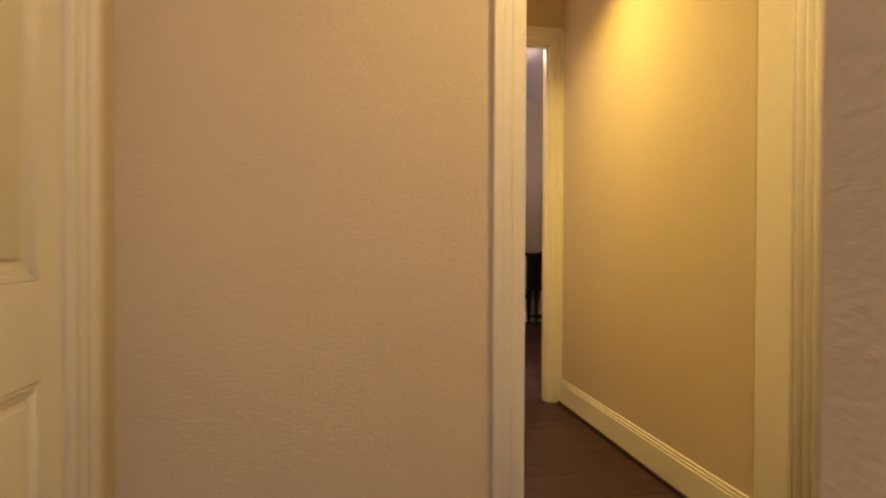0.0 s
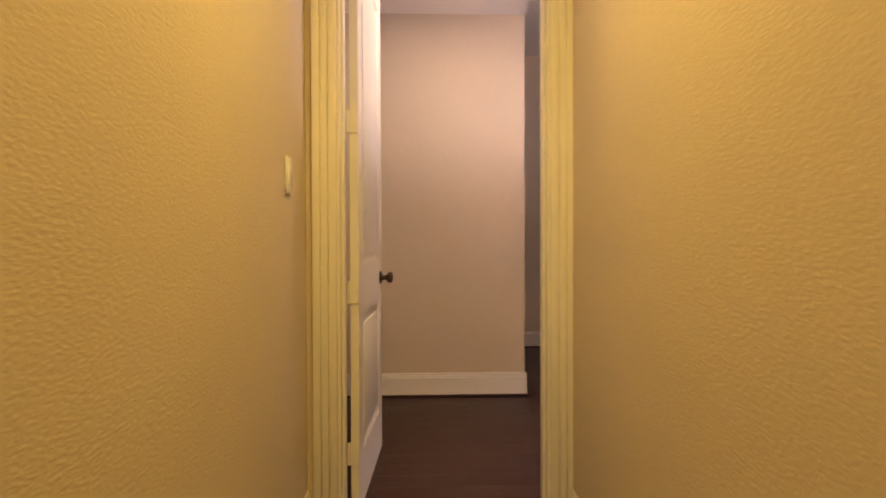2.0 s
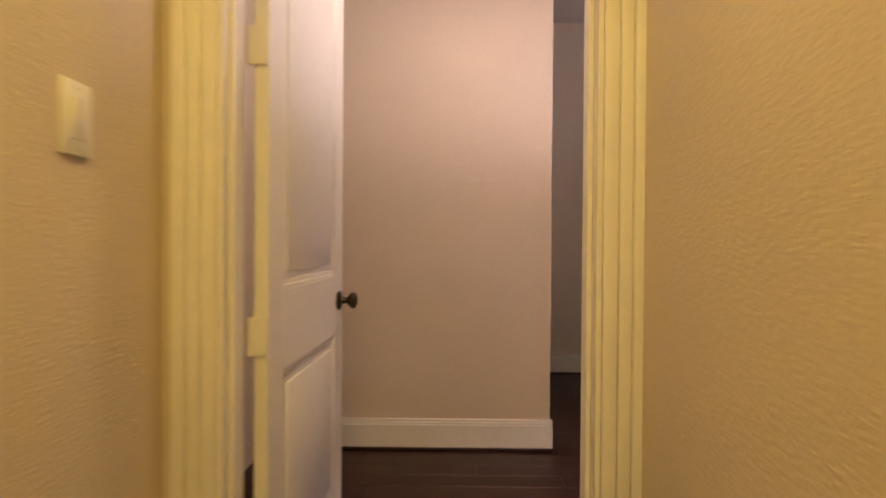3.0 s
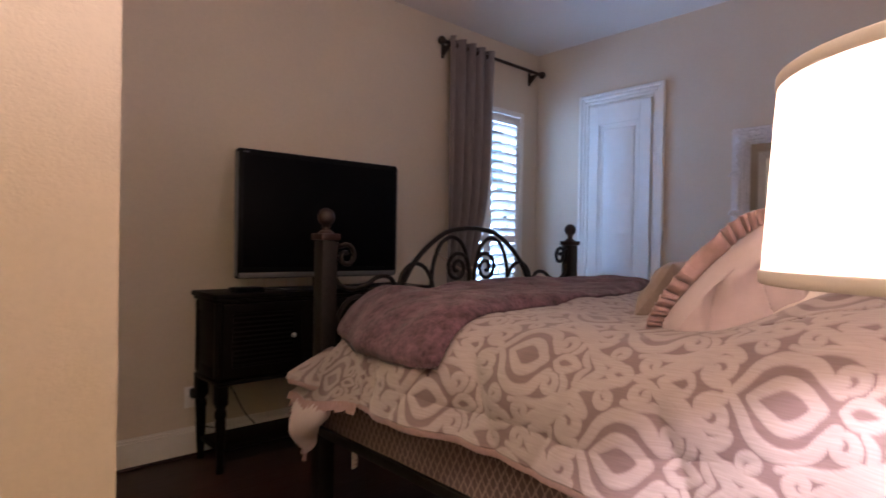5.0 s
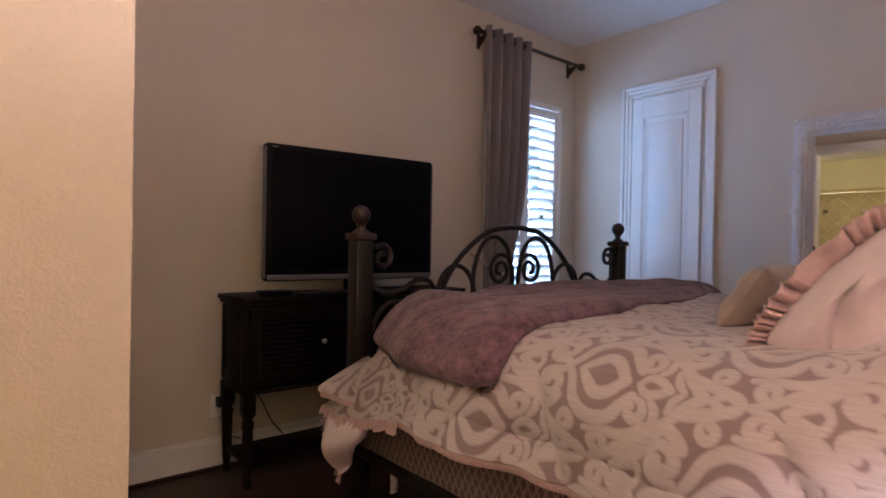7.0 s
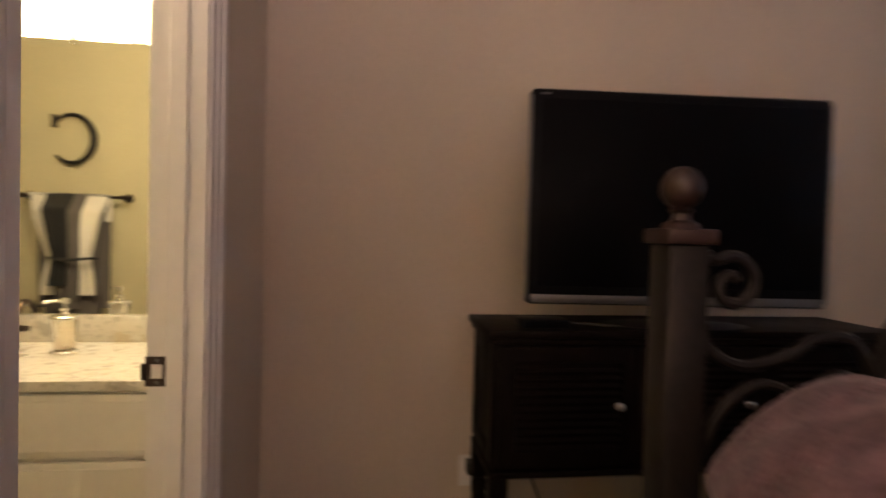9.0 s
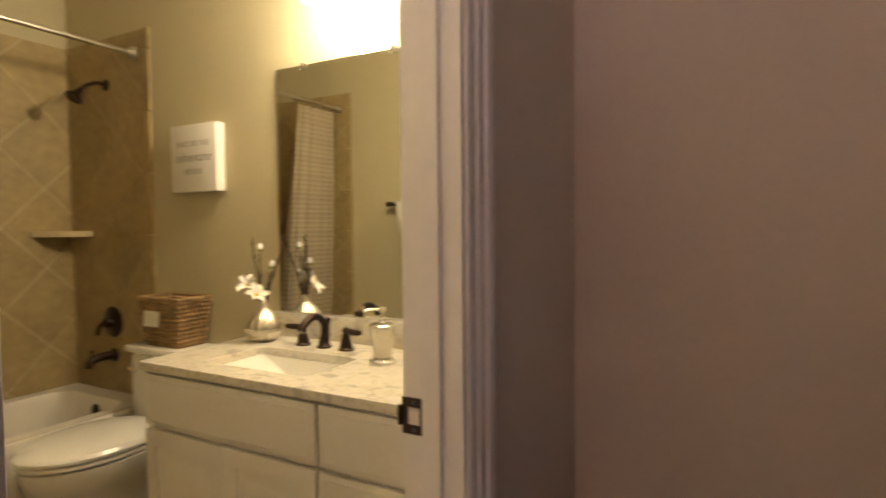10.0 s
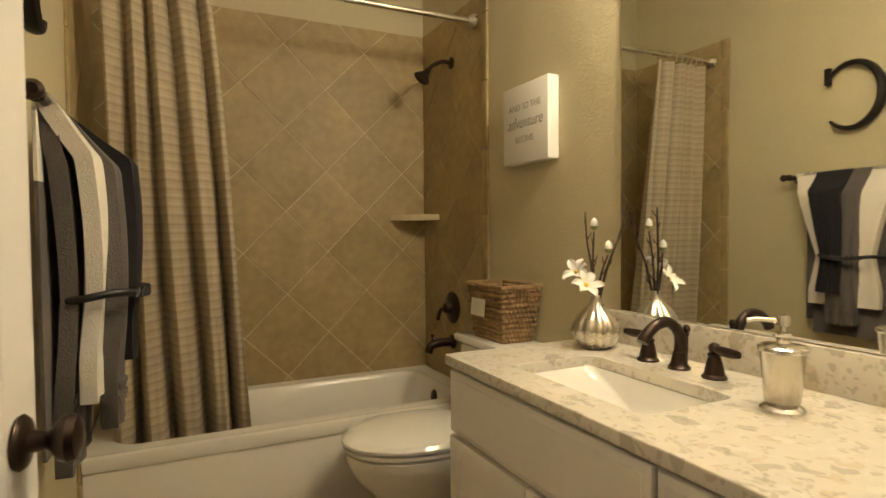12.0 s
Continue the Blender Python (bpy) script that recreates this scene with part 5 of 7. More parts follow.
def build_box_spring():
    ny, nz = 760, 70
    y = np.linspace(BY0, BY1 - 0.01, ny)[:, None] + np.zeros((1, nz))
    z = np.linspace(0.474, 0.72, nz)[None, :] + np.zeros((ny, 1))
    x = BX0 + 0.005 - 0.006 * np.sin(math.pi * (z - 0.474) / 0.246) + 0.002 * ripple(y, z)
    part("box_spring", boxes((BX0 + 0.008, BX1 - 0.01, BY0, BY1, 0.473, 0.70), bevel=0.015), M_RUFFLE, bed)
    cloth_object("lattice_cover", bed, np.stack([x, y, z], -1), lattice(y, z), M_LATTICE, np.stack([y, z], -1), "woven diamond lattice cloth on the box spring", thick=0.003)


build_box_spring()


def build_throw():
    ob = thing("throw_blanket", (BX0, 5.5, 0.9), "mauve plush throw folded across the foot of the bed", "throw blanket")
    ns, ny = 560, 210
    drop_end = 0.845
    total_c = 2 * (BTOP + 0.03 - HEM - ARC) + ARC * math.pi + (BX1 - BX0 + 0.13) - 2 * ARC
    start = (drop_end - HEM)
    s = np.linspace(start, total_c - 0.10, ns)[None, :] + np.zeros((ny, 1))
    k = np.linspace(0, 1, ny)[:, None] + np.zeros((1, ns))
    frac = (s - start) / (total_c - 0.10 - start)
    near = 5.115 + 0.045 * np.sin(9 * frac + 0.6) + 0.30 * np.clip((frac - 0.10) / 0.9, 0, 1)
    y = near + (5.875 + 0.09 * np.clip(frac / 0.06, 0, 1) - near) * k
    x, z, _ = comforter_section(s, y)
    lift = 0.020 + 0.012 * np.sin(3.1 * k + 9 * frac) + 0.008 * ripple(1.7 * x, 2.3 * y, 2.0)
    edge = np.clip(k / 0.05, 0, 1) ** 0.5 * np.clip((s - start) / 0.03, 0.15, 1)
    lift = lift * edge + 0.0011 * np.sin(2 * math.pi * s / 0.017) * np.sin(2 * math.pi * y / 0.017) + 0.0012 * ripple(5 * x, 5 * y, 1.0)
    out = np.clip((0.86 + 0.13 - z) / 0.10, 0, 1) * (x < 3)
    x = x - (lift + 0.012) * out + corner_round(x, y, z)
    z = z + lift * (1 - out) + 0.004 - 0.10 * np.clip((y - 5.86) / 0.115, 0, 1) ** 2
    cloth_object("cloth", ob, np.stack([x, y, z], -1), k * 0, M_THROW, np.stack([s, y], -1), thick=0.022)
    # second layer of the fold peeping out under the hem
    bm = sheet(70, 8, lambda u, v: Vector((BX0 - 0.068 + 0.06 * u * u + 0.010 * math.sin(11 * u) - 0.012 * math.sin(math.pi * v), 5.17 + 0.46 * u, 0.850 - 0.052 * v - 0.010 * math.sin(5 * u))), 0.016)
    part("fold", bm, M_THROW, ob)


build_throw()


def pillow_surface(w, h, t, m, nu=40, nv=40, sag=0.0, seed=0.0, soft=0.0, crease=0.0):
    """A stuffed pillow, front and back in one skin."""
    bm = bmesh.new()
    for sgn in (1, -1):
        grid = []
        for i in range(nu + 1):
            row = []
            for j in range(nv + 1):
                u, v = 2 * i / nu - 1, 2 * j / nv - 1
                pinch = 1 - 0.07 * (1 - u * u) * abs(v) ** 3 - 0.07 * (1 - v * v) * abs(u) ** 3
                bulge = max((1 - u ** 4) * (1 - v ** 4), 0) ** 0.55
                fold = 0.09 * math.sin(7 * u + 3 * v + seed) * math.sin(4 * v - 2 * u + seed) + 0.06 * math.sin(15 * u - 9 * v + seed)
                if crease:
                    # folds pulled towards one corner of the open end
                    du, dv = u - 1.05, v - 0.80
                    reach, ang = math.hypot(du, dv), math.atan2(dv, du)
                    fold += crease * min(1.0, reach / 0.6) * (abs(math.sin(5.3 * ang + 1.1 * math.sin(2.5 * reach) + 0.4)) ** 0.6 - 0.6 + 0.40 * math.sin(9 * ang + 3 * reach + 1.5 * math.sin(3 * v)))
                cu, cv = math.sqrt(1 - soft * v * v), math.sqrt(1 - soft * u * u)
                row.append(bm.verts.new(m @ Vector((w / 2 * u * cu * pinch, sgn * t / 2 * bulge * (1 + fold), h / 2 * v * cv * pinch - sag * (1 - u * u) * 0.02))))
            grid.append(row)
        for i in range(nu):
            for j in range(nv):
                bm.faces.new((grid[i][j], grid[i + 1][j], grid[i + 1][j + 1], grid[i][j + 1]))
    bmesh.ops.remove_doubles(bm, verts=bm.verts, dist=0.0005)
    return bm


def ruffle_edge(w, h, m, deep=0.045, n=460):
    """A pleated strip all round a pillow's edge."""
    bm = bmesh.new()
    rows = []
    for k in range(n):
        a = 2 * math.pi * k / n
        c, d = math.cos(a), math.sin(a)
        x, z = w / 2 * math.copysign(abs(c) ** 0.5, c), h / 2 * math.copysign(abs(d) ** 0.5, d)
        out = Vector((x / w ** 2, 0, z / h ** 2)).normalized()
        along = Vector((-out.z, 0, out.x))
        ph = 2 * math.pi * k / 8.0 + 0.8 * math.sin(k * 0.37)
        row = []
        for j in range(4):
            q = j / 3
            row.append(bm.verts.new(m @ (Vector((x, 0.016 * math.sin(ph) * (0.3 + q), z)) + out * deep * q * (1 + 0.10 * math.sin(5 * a + 1)) + along * 0.006 * math.cos(ph) * q)))
        rows.append(row)
    for k in range(n):
        a, b = rows[k], rows[(k + 1) % n]
        for j in range(3):
            bm.faces.new((a[j], b[j], b[j + 1], a[j + 1]))
    return bm


def sham(name, m, label):
    ob = thing(name, tuple(m.translation), label, "pillow")
    part("case", pillow_surface(0.46, 0.35, 0.17, m, nu=80, nv=80, seed=1.3, soft=0.32, crease=0.36), M_PINK, ob)
    part("insert", pillow_surface(0.40, 0.19, 0.13, m @ pose(-0.045, -0.072, -0.085, 14, 0, 0), seed=2.2, soft=0.3, crease=0.10), M_SHEET, ob, "cream pillow showing at the open end")
    r = part("ruffle", ruffle_edge(0.43, 0.325, m), M_RUFFLE, ob, "pleated mauve ruffle")
    s = r.modifiers.new("thickness", "SOLIDIFY")
    s.thickness, s.offset = 0.003, 0
    return ob


def leaning(centre, across, up):
    """Place of a pillow with its long edge along across and its top towards up."""
    a = Vector(across).normalized()
    n = Vector(up).cross(a).normalized()
    u = a.cross(n).normalized()
    return Matrix(((a.x, n.x, u.x, centre[0]), (a.y, n.y, u.y, centre[1]), (a.z, n.z, u.z, centre[2]), (0, 0, 0, 1)))


sham("pillow_sham", leaning((2.460, 4.400, 1.065), (0.275, -0.608, 0.745), (-0.405, 0.63, 0.663)), "blush pillow sham with pleated ruffle propped on the bed")
cush = thing("cushion", (2.78, 4.72, 1.0), "small taupe velvet cushion leaning on the sham", "cushion")
part("cover", pillow_surface(0.36, 0.22, 0.10, pose(2.80, 4.78, 1.085, 34, 0, 4), seed=2.0), M_CUSHION, cush)

# ---- bathroom: vanity ----
VX0, VX1, VY0, VZ = -0.169, XB, 6.765, 0.805
vanity = thing("vanity_cabinet", ((VX0 + VX1) / 2, 7.05, 0), "white painted bathroom vanity with shaker panel doors", "vanity cabinet")
CF = VY0 + 0.024
part("body", boxes((VX0 + 0.018, VX1 - 0.002, CF, YM, 0.09, 0.640), (VX0 + 0.018, VX0 + 0.036, CF, YM, 0.640, VZ - 0.030), (VX0 + 0.036, VX1 - 0.002, CF, CF + 0.018, 0.640, VZ - 0.030), bevel=0.002), M_CAB, vanity)
part("toe_kick", boxes((VX0 + 0.025, VX1 - 0.002, CF + 0.06, YM, 0.0, 0.089)), M_CAB, vanity, smooth=False)
SPLIT = 0.625


def shaker(a, b, z0, z1, name, panel=True):
    bm = bmesh.new()
    y1 = CF - 0.001
    if panel:
        bm = framed_panel(a, b, y1 - 0.019, y1, z0, z1, 0.055, 0.009, raised=0.005)
    else:
        box(bm, a, b, y1 - 0.019, y1, z0, z1, bevel=0.006, segs=2)
        box(bm, a + 0.018, b - 0.018, y1 - 0.0215, y1 - 0.018, z0 + 0.018, z1 - 0.018, bevel=0.002, segs=1)
    return part(name, bm, M_CAB, vanity)


shaker(VX0 + 0.022, SPLIT - 0.006, 0.585, 0.765, "drawer_front", False)
shaker(SPLIT + 0.006, VX1 - 0.012, 0.585, 0.765, "drawer_front", False)
mid_x = (VX0 + 0.022 + SPLIT) / 2
shaker(VX0 + 0.022, mid_x - 0.003, 0.11, 0.572, "cabinet_door")
shaker(mid_x + 0.003, SPLIT - 0.006, 0.11, 0.572, "cabinet_door")
shaker(SPLIT + 0.006, VX1 - 0.012, 0.35, 0.572, "drawer_front", False)
shaker(SPLIT + 0.006, VX1 - 0.012, 0.11, 0.338, "drawer_front", False)

SX0, SX1, SY0, SY1 = 0.040, 0.505, 6.865, 7.135
counter = thing("countertop", ((VX0 + VX1) / 2, 7.05, VZ), "cream speckled stone countertop with backsplash", "countertop")
bm = bmesh.new()
outer = [(VX0, VY0), (VX1 - 0.001, VY0), (VX1 - 0.001, YM - 0.001), (VX0, YM - 0.001)]
R = 0.035
inner = []
for cx, cy, a0 in ((SX0 + R, SY0 + R, 180), (SX1 - R, SY0 + R, 270), (SX1 - R, SY1 - R, 0), (SX0 + R, SY1 - R, 90)):
    for k in range(6):
        a = radians(a0 + 18 * k)
        inner.append((cx + R * math.cos(a), cy + R * math.sin(a)))


def slab_with_hole(bm, outer, inner, z0, z1):
    """A flat slab with one rounded hole; the inner points come corner by corner, six to each."""
    vo = [[bm.verts.new((x, y, z)) for x, y in outer] for z in (z0, z1)]
    vi = [[bm.verts.new((x, y, z)) for x, y in inner] for z in (z0, z1)]
    n = len(inner)
    for lay in (0, 1):
        for c in range(4):
            for k in range(5):
                bm.faces.new((vo[lay][c], vi[lay][6 * c + k], vi[lay][6 * c + k + 1]))
            bm.faces.new((vo[lay][c], vi[lay][6 * c + 5], vi[lay][(6 * c + 6) % n], vo[lay][(c + 1) % 4]))
    for c in range(4):
        bm.faces.new((vo[0][c], vo[0][(c + 1) % 4], vo[1][(c + 1) % 4], vo[1][c]))
    for k in range(n):
        bm.faces.new((vi[0][k], vi[0][(k + 1) % n], vi[1][(k + 1) % n], vi[1][k]))


slab_with_hole(bm, outer, inner, VZ - 0.030, VZ)
slab = part("slab", bm, M_STONE, counter, smooth=False)
bv = slab.modifiers.new("soft_edge", "BEVEL")
bv.width, bv.segments, bv.limit_method = 0.003, 2, "ANGLE"
part("backsplash", boxes((VX0 + 0.003, VX1 - 0.002, YM - 0.021, YM - 0.001, VZ + 0.0005, VZ + 0.100), bevel=0.002), M_STONE, counter)
part("side_splash", boxes((VX1 - 0.021, VX1 - 0.001, VY0 + 0.01, YM - 0.023, VZ + 0.0005, VZ + 0.100), bevel=0.002), M_STONE, counter)

sink = thing("sink_basin", ((SX0 + SX1) / 2, 7.0, VZ - 0.16), "white rectangular undermount ceramic basin", "sink")
bm = bmesh.new()
rings = []
for d, inset, slope in ((0.0, -0.006, -0.012), (0.012, -0.005, -0.006), (0.05, 0.004, 0.070), (0.095, 0.018, 0.165), (0.116, 0.040, 0.225), (0.122, 0.075, 0.270)):
    ring = []
    rr = R + 0.012
    for cx, cy, a0, sx, sy in ((SX0, SY0, 180, 1, 1), (SX1, SY0, 270, -1, 1), (SX1, SY1, 0, -1, -1), (SX0, SY1, 90, 1, -1)):
        for k in range(6):
            a = radians(a0 + 18 * k)
            ring.append(bm.verts.new((cx + sx * ((slope if sx > 0 else inset) + rr) + rr * math.cos(a), cy + sy * (inset + rr) * 1.0 + rr * math.sin(a), VZ - 0.031 - d)))
    rings.append(ring)
for p, q in zip(rings, rings[1:]):
    for k in range(24):
        bm.faces.new((p[k], p[(k + 1) % 24], q[(k + 1) % 24], q[k]))
bm.faces.new(rings[-1])
bm.normal_update()
bmesh.ops.solidify(bm, geom=bm.faces[:], thickness=-0.010)
part("bowl", bm, M_CERAMIC, sink)
bm = bmesh.new()
lathe(bm, ((0.0, 0.0), (0.024, 0.0), (0.026, 0.003), (0.018, 0.006), (0.0, 0.007)), ((SX0 + SX1) / 2, 7.0, VZ - 0.166), 20)
part("drain", bm, M_BRONZE, sink, "bronze drain cap")

# faucet and handles
FX, FYB = 0.272, 7.225
faucet = thing("faucet", (FX, FYB, VZ), "oil-rubbed bronze gooseneck faucet with two lever handles", "faucet")
bm = bmesh.new()
lathe(bm, ((0.0, 0.0), (0.028, 0.0), (0.029, 0.006), (0.022, 0.012), (0.018, 0.030), (0.016, 0.045)), (FX, FYB, VZ), 20)
part("base", bm, M_BRONZE, faucet)
bm = bmesh.new()
tube(bm, smooth_line(((FX, FYB, VZ + 0.03), (FX, FYB + 0.004, VZ + 0.075), (FX, FYB - 0.010, VZ + 0.104), (FX, FYB - 0.042, VZ + 0.124), (FX, FYB - 0.082, VZ + 0.119), (FX, FYB - 0.116, VZ + 0.096), (FX, FYB - 0.128, VZ + 0.080)), 8), 0.0150, 14, taper=lambda t: 0.92 + 0.10 * abs(2 * t - 1))
part("spout", bm, M_BRONZE, faucet)
bm = bmesh.new()
lathe(bm, ((0.004, 0.0), (0.004, 0.070), (0.008, 0.074), (0.006, 0.079), (0.009, 0.085), (0.010, 0.092), (0.005, 0.100), (0.0, 0.101)), (FX, FYB + 0.026, VZ + 0.012), 12)
part("lift_rod", bm, M_BRONZE, faucet)
for hx, s in ((FX - 0.105, -1), (FX + 0.105, 1)):
    bm = bmesh.new()
    lathe(bm, ((0.0, 0.0), (0.029, 0.0), (0.030, 0.004), (0.027, 0.008), (0.024, 0.010), (0.022, 0.022), (0.0175, 0.042), (0.014, 0.052), (0.0165, 0.055), (0.0165, 0.059), (0.011, 0.062), (0.013, 0.067), (0.0145, 0.074), (0.011, 0.082), (0.005, 0.086), (0.0, 0.087)), (hx, FYB, VZ), 24)
    h = part("handle", bm, M_BRONZE, faucet)
    bm = bmesh.new()
    tube(bm, smooth_line(((hx, FYB, VZ + 0.072), (hx + s * 0.020, FYB - 0.006, VZ + 0.071), (hx + s * 0.048, FYB - 0.010, VZ + 0.070), (hx + s * 0.074, FYB - 0.012, VZ + 0.071)), 5), 0.0100, 10, taper=lambda t: 0.75 + 0.45 * math.sin(math.pi * min(t * 0.9, 1)))
    part("lever", bm, M_BRONZE, h)

# vase with flowers
GX, GY = -0.035, 7.215
vase = thing("vase", (GX, GY, VZ), "ribbed brushed-nickel bud vase on the counter", "vase")
bm = bmesh.new()
lathe(bm, ((0.0, 0.0), (0.036, 0.0), (0.044, 0.004), (0.060, 0.022), (0.069, 0.045), (0.071, 0.062), (0.064, 0.083), (0.048, 0.104), (0.030, 0.122), (0.019, 0.140), (0.016, 0.156), (0.017, 0.162), (0.013, 0.160), (0.012, 0.12), (0.0, 0.115)), (GX, GY, VZ), 72, wobble=lambda a, h: 1 + 0.15 * (abs(math.cos(6 * a)) ** 0.7 - 0.7) * min(1, max(0, (0.14 - h) / 0.05)))
part("body", bm, M_NICKEL, vase, smooth="all")
flowers = thing("magnolia_stems", (GX, GY, VZ + 0.12), "white magnolia blossoms and buds on brown twigs", "flowers")
STEMS = (((-0.005, 0.0, 0.12), (-0.030, 0.010, 0.24), (-0.065, 0.020, 0.33), (-0.085, 0.030, 0.42)), ((0.0, 0.0, 0.12), (-0.012, 0.000, 0.26), (-0.020, 0.010, 0.355)), ((0.004, 0.0, 0.12), (0.022, 0.000, 0.22), (0.040, 0.012, 0.285)), ((0.006, 0.0, 0.12), (0.030, 0.020, 0.25), (0.055, 0.050, 0.36), (0.062, 0.060, 0.43)))
tips = []
for st in STEMS:
    bm = bmesh.new()
    pts = smooth_line([(GX + a, GY + b, VZ + c) for a, b, c in st], 6)
    tube(bm, pts, 0.0042, 6, taper=lambda t: 1.15 - 0.55 * t)
    for k in range(3, len(pts) - 1, 3):
        p = pts[k]
        tube(bm, (p, p + Vector((0.010 * (-1) ** k, 0.004, 0.012)), p + Vector((0.014 * (-1) ** k, 0.006, 0.024))), 0.0028, 5, taper=lambda t: 1 - 0.6 * t)
    part("twig", bm, M_TWIG, flowers)
    tips.append(pts[-1])
for k, (bx, by, bz, s) in enumerate(((-0.020, 0.010, 0.362, 1.0), (0.041, 0.012, 0.293, 1.0))):
    bm = bmesh.new()
    lathe(bm, ((0.0, 0.0), (0.008, 0.004), (0.012, 0.014), (0.010, 0.026), (0.003, 0.035), (0.0, 0.036)), (GX + bx, GY + by, VZ + bz), 12)
    bud = part("bud", bm, M_PETAL, flowers, "closed white bud")
    bm = bmesh.new()
    lathe(bm, ((0.0, -0.003), (0.009, 0.001), (0.0115, 0.010), (0.0095, 0.012)), (GX + bx, GY + by, VZ + bz), 10)
    part("calyx", bm, M_BUD, bud, "green calyx")


def blossom(c, tilt, spin):
    m = Matrix.Translation(c) @ Euler((tilt[0], tilt[1], spin)).to_matrix().to_4x4()
    core = part("blossom", lathe(bmesh.new(), ((0.0, 0.0), (0.007, 0.002), (0.008, 0.010), (0.003, 0.016), (0.0, 0.017)), segs=10, turn=m), M_STAMEN, flowers, "open white blossom with yellow heart")
    for k in range(6):
        a = 2 * math.pi * k / 6 + 0.2 * (k % 2)

        def petal(u, v, a=a, k=k):
            w = 0.0135 * math.sin(math.pi * min(0.08 + 0.90 * v, 1)) ** 0.7
            r = 0.005 + 0.043 * v
            z = 0.004 + 0.020 * math.sin(1.9 * v) - 0.016 * v * v * (k % 2) + 0.010 * (2 * u - 1) ** 2 * v
            x = r
            y = (2 * u - 1) * w
            return m @ Vector((x * math.cos(a) - y * math.sin(a), x * math.sin(a) + y * math.cos(a), z))
        part("petal", sheet(5, 7, petal, 0.001), M_PETAL, core)


blossom(Vector((GX - 0.040, GY - 0.035, VZ + 0.225)), (0.8, -0.3), 0.3)
blossom(Vector((GX + 0.006, GY - 0.045, VZ + 0.190)), (0.9, 0.25), 1.1)

# soap dispenser
DX, DY = 0.608, 7.130
soap = thing("soap_dispenser", (DX, DY, VZ), "brushed metal soap pump bottle on the counter", "soap dispenser")
part("bottle", lathe(bmesh.new(), ((0.0, 0.010), (0.026, 0.012), (0.032, 0.020), (0.041, 0.118), (0.042, 0.124), (0.0, 0.125)), (DX, DY, VZ), 32), M_SOAP, soap)
part("foot", lathe(bmesh.new(), ((0.0, 0.0), (0.040, 0.0), (0.041, 0.006), (0.036, 0.011), (0.028, 0.016), (0.0, 0.017)), (DX, DY, VZ), 32), M_CHROME, soap)
part("collar", lathe(bmesh.new(), ((0.042, 0.118), (0.045, 0.121), (0.045, 0.127), (0.040, 0.131), (0.014, 0.136), (0.012, 0.142), (0.015, 0.146), (0.015, 0.156), (0.0, 0.157)), (DX, DY, VZ), 32), M_CHROME, soap)
pump = part("pump", lathe(bmesh.new(), ((0.005, 0.156), (0.005, 0.168), (0.013, 0.170), (0.014, 0.184), (0.011, 0.190), (0.0, 0.191)), (DX, DY, VZ), 20), M_CHROME, soap)
part("nozzle", tube(bmesh.new(), smooth_line(((DX, DY, VZ + 0.178), (DX - 0.030, DY - 0.030, VZ + 0.180), (DX - 0.045, DY - 0.045, VZ + 0.176))), 0.005, 10), M_CHROME, pump)

# vanity mirror and light
vm = thing("vanity_mirror", (0.5, YM, VZ + 0.10), "wide frameless bathroom mirror above the vanity", "mirror")
part("glass", boxes((-0.062, XB - 0.012, YM - 0.007, YM - 0.001, VZ + 0.103, 1.925), bevel=0.0015), M_MIRROR, vm, smooth=False)
for x in (0.09, 0.53, 0.97):
    bm = bmesh.new()
    box(bm, x - 0.012, x + 0.012, YM - 0.010, YM - 0.0075, 1.905, 1.932, bevel=0.002, segs=1)
    part("clip", bm, M_CHROME, vm, "small mirror clip")
vl = thing("vanity_light", (0.53, YM, 2.16), "lit three-globe vanity light bar above the mirror", "wall light")
part("backplate", boxes((0.20, 0.86, YM - 0.025, YM - 0.001, 2.20, 2.28), bevel=0.006), M_BRONZE, vl)
for x in (0.28, 0.53, 0.78):
    arm = part("arm", tube(bmesh.new(), smooth_line(((x, YM - 0.02, 2.24), (x, YM - 0.09, 2.26), (x, YM - 0.126, 2.24), (x, YM - 0.126, 2.222))), 0.008, 10), M_BRONZE, vl)
    g = part("glass_shade", lathe(bmesh.new(), ((0.022, 0.065), (0.035, 0.055), (0.052, 0.0), (0.062, -0.065), (0.060, -0.065), (0.050, 0.0), (0.033, 0.053), (0.022, 0.062)), (x, YM - 0.126, 2.165), 24, cap=False), M_GLOBE, arm, "glowing frosted glass shade")
    g.visible_shadow = False

# canvas with its words
canvas = thing("wall_canvas", (-0.52, YM, 1.58), "white canvas print with grey lettering on the wall", "wall art")
KX0, KX1, KZ0, KZ1 = -0.690, -0.385, 1.432, 1.737
KY = YM - 0.052
part("panel", boxes((KX0, KX1, KY, YM - 0.002, KZ0, KZ1), bevel=0.003), M_CANVAS, canvas)


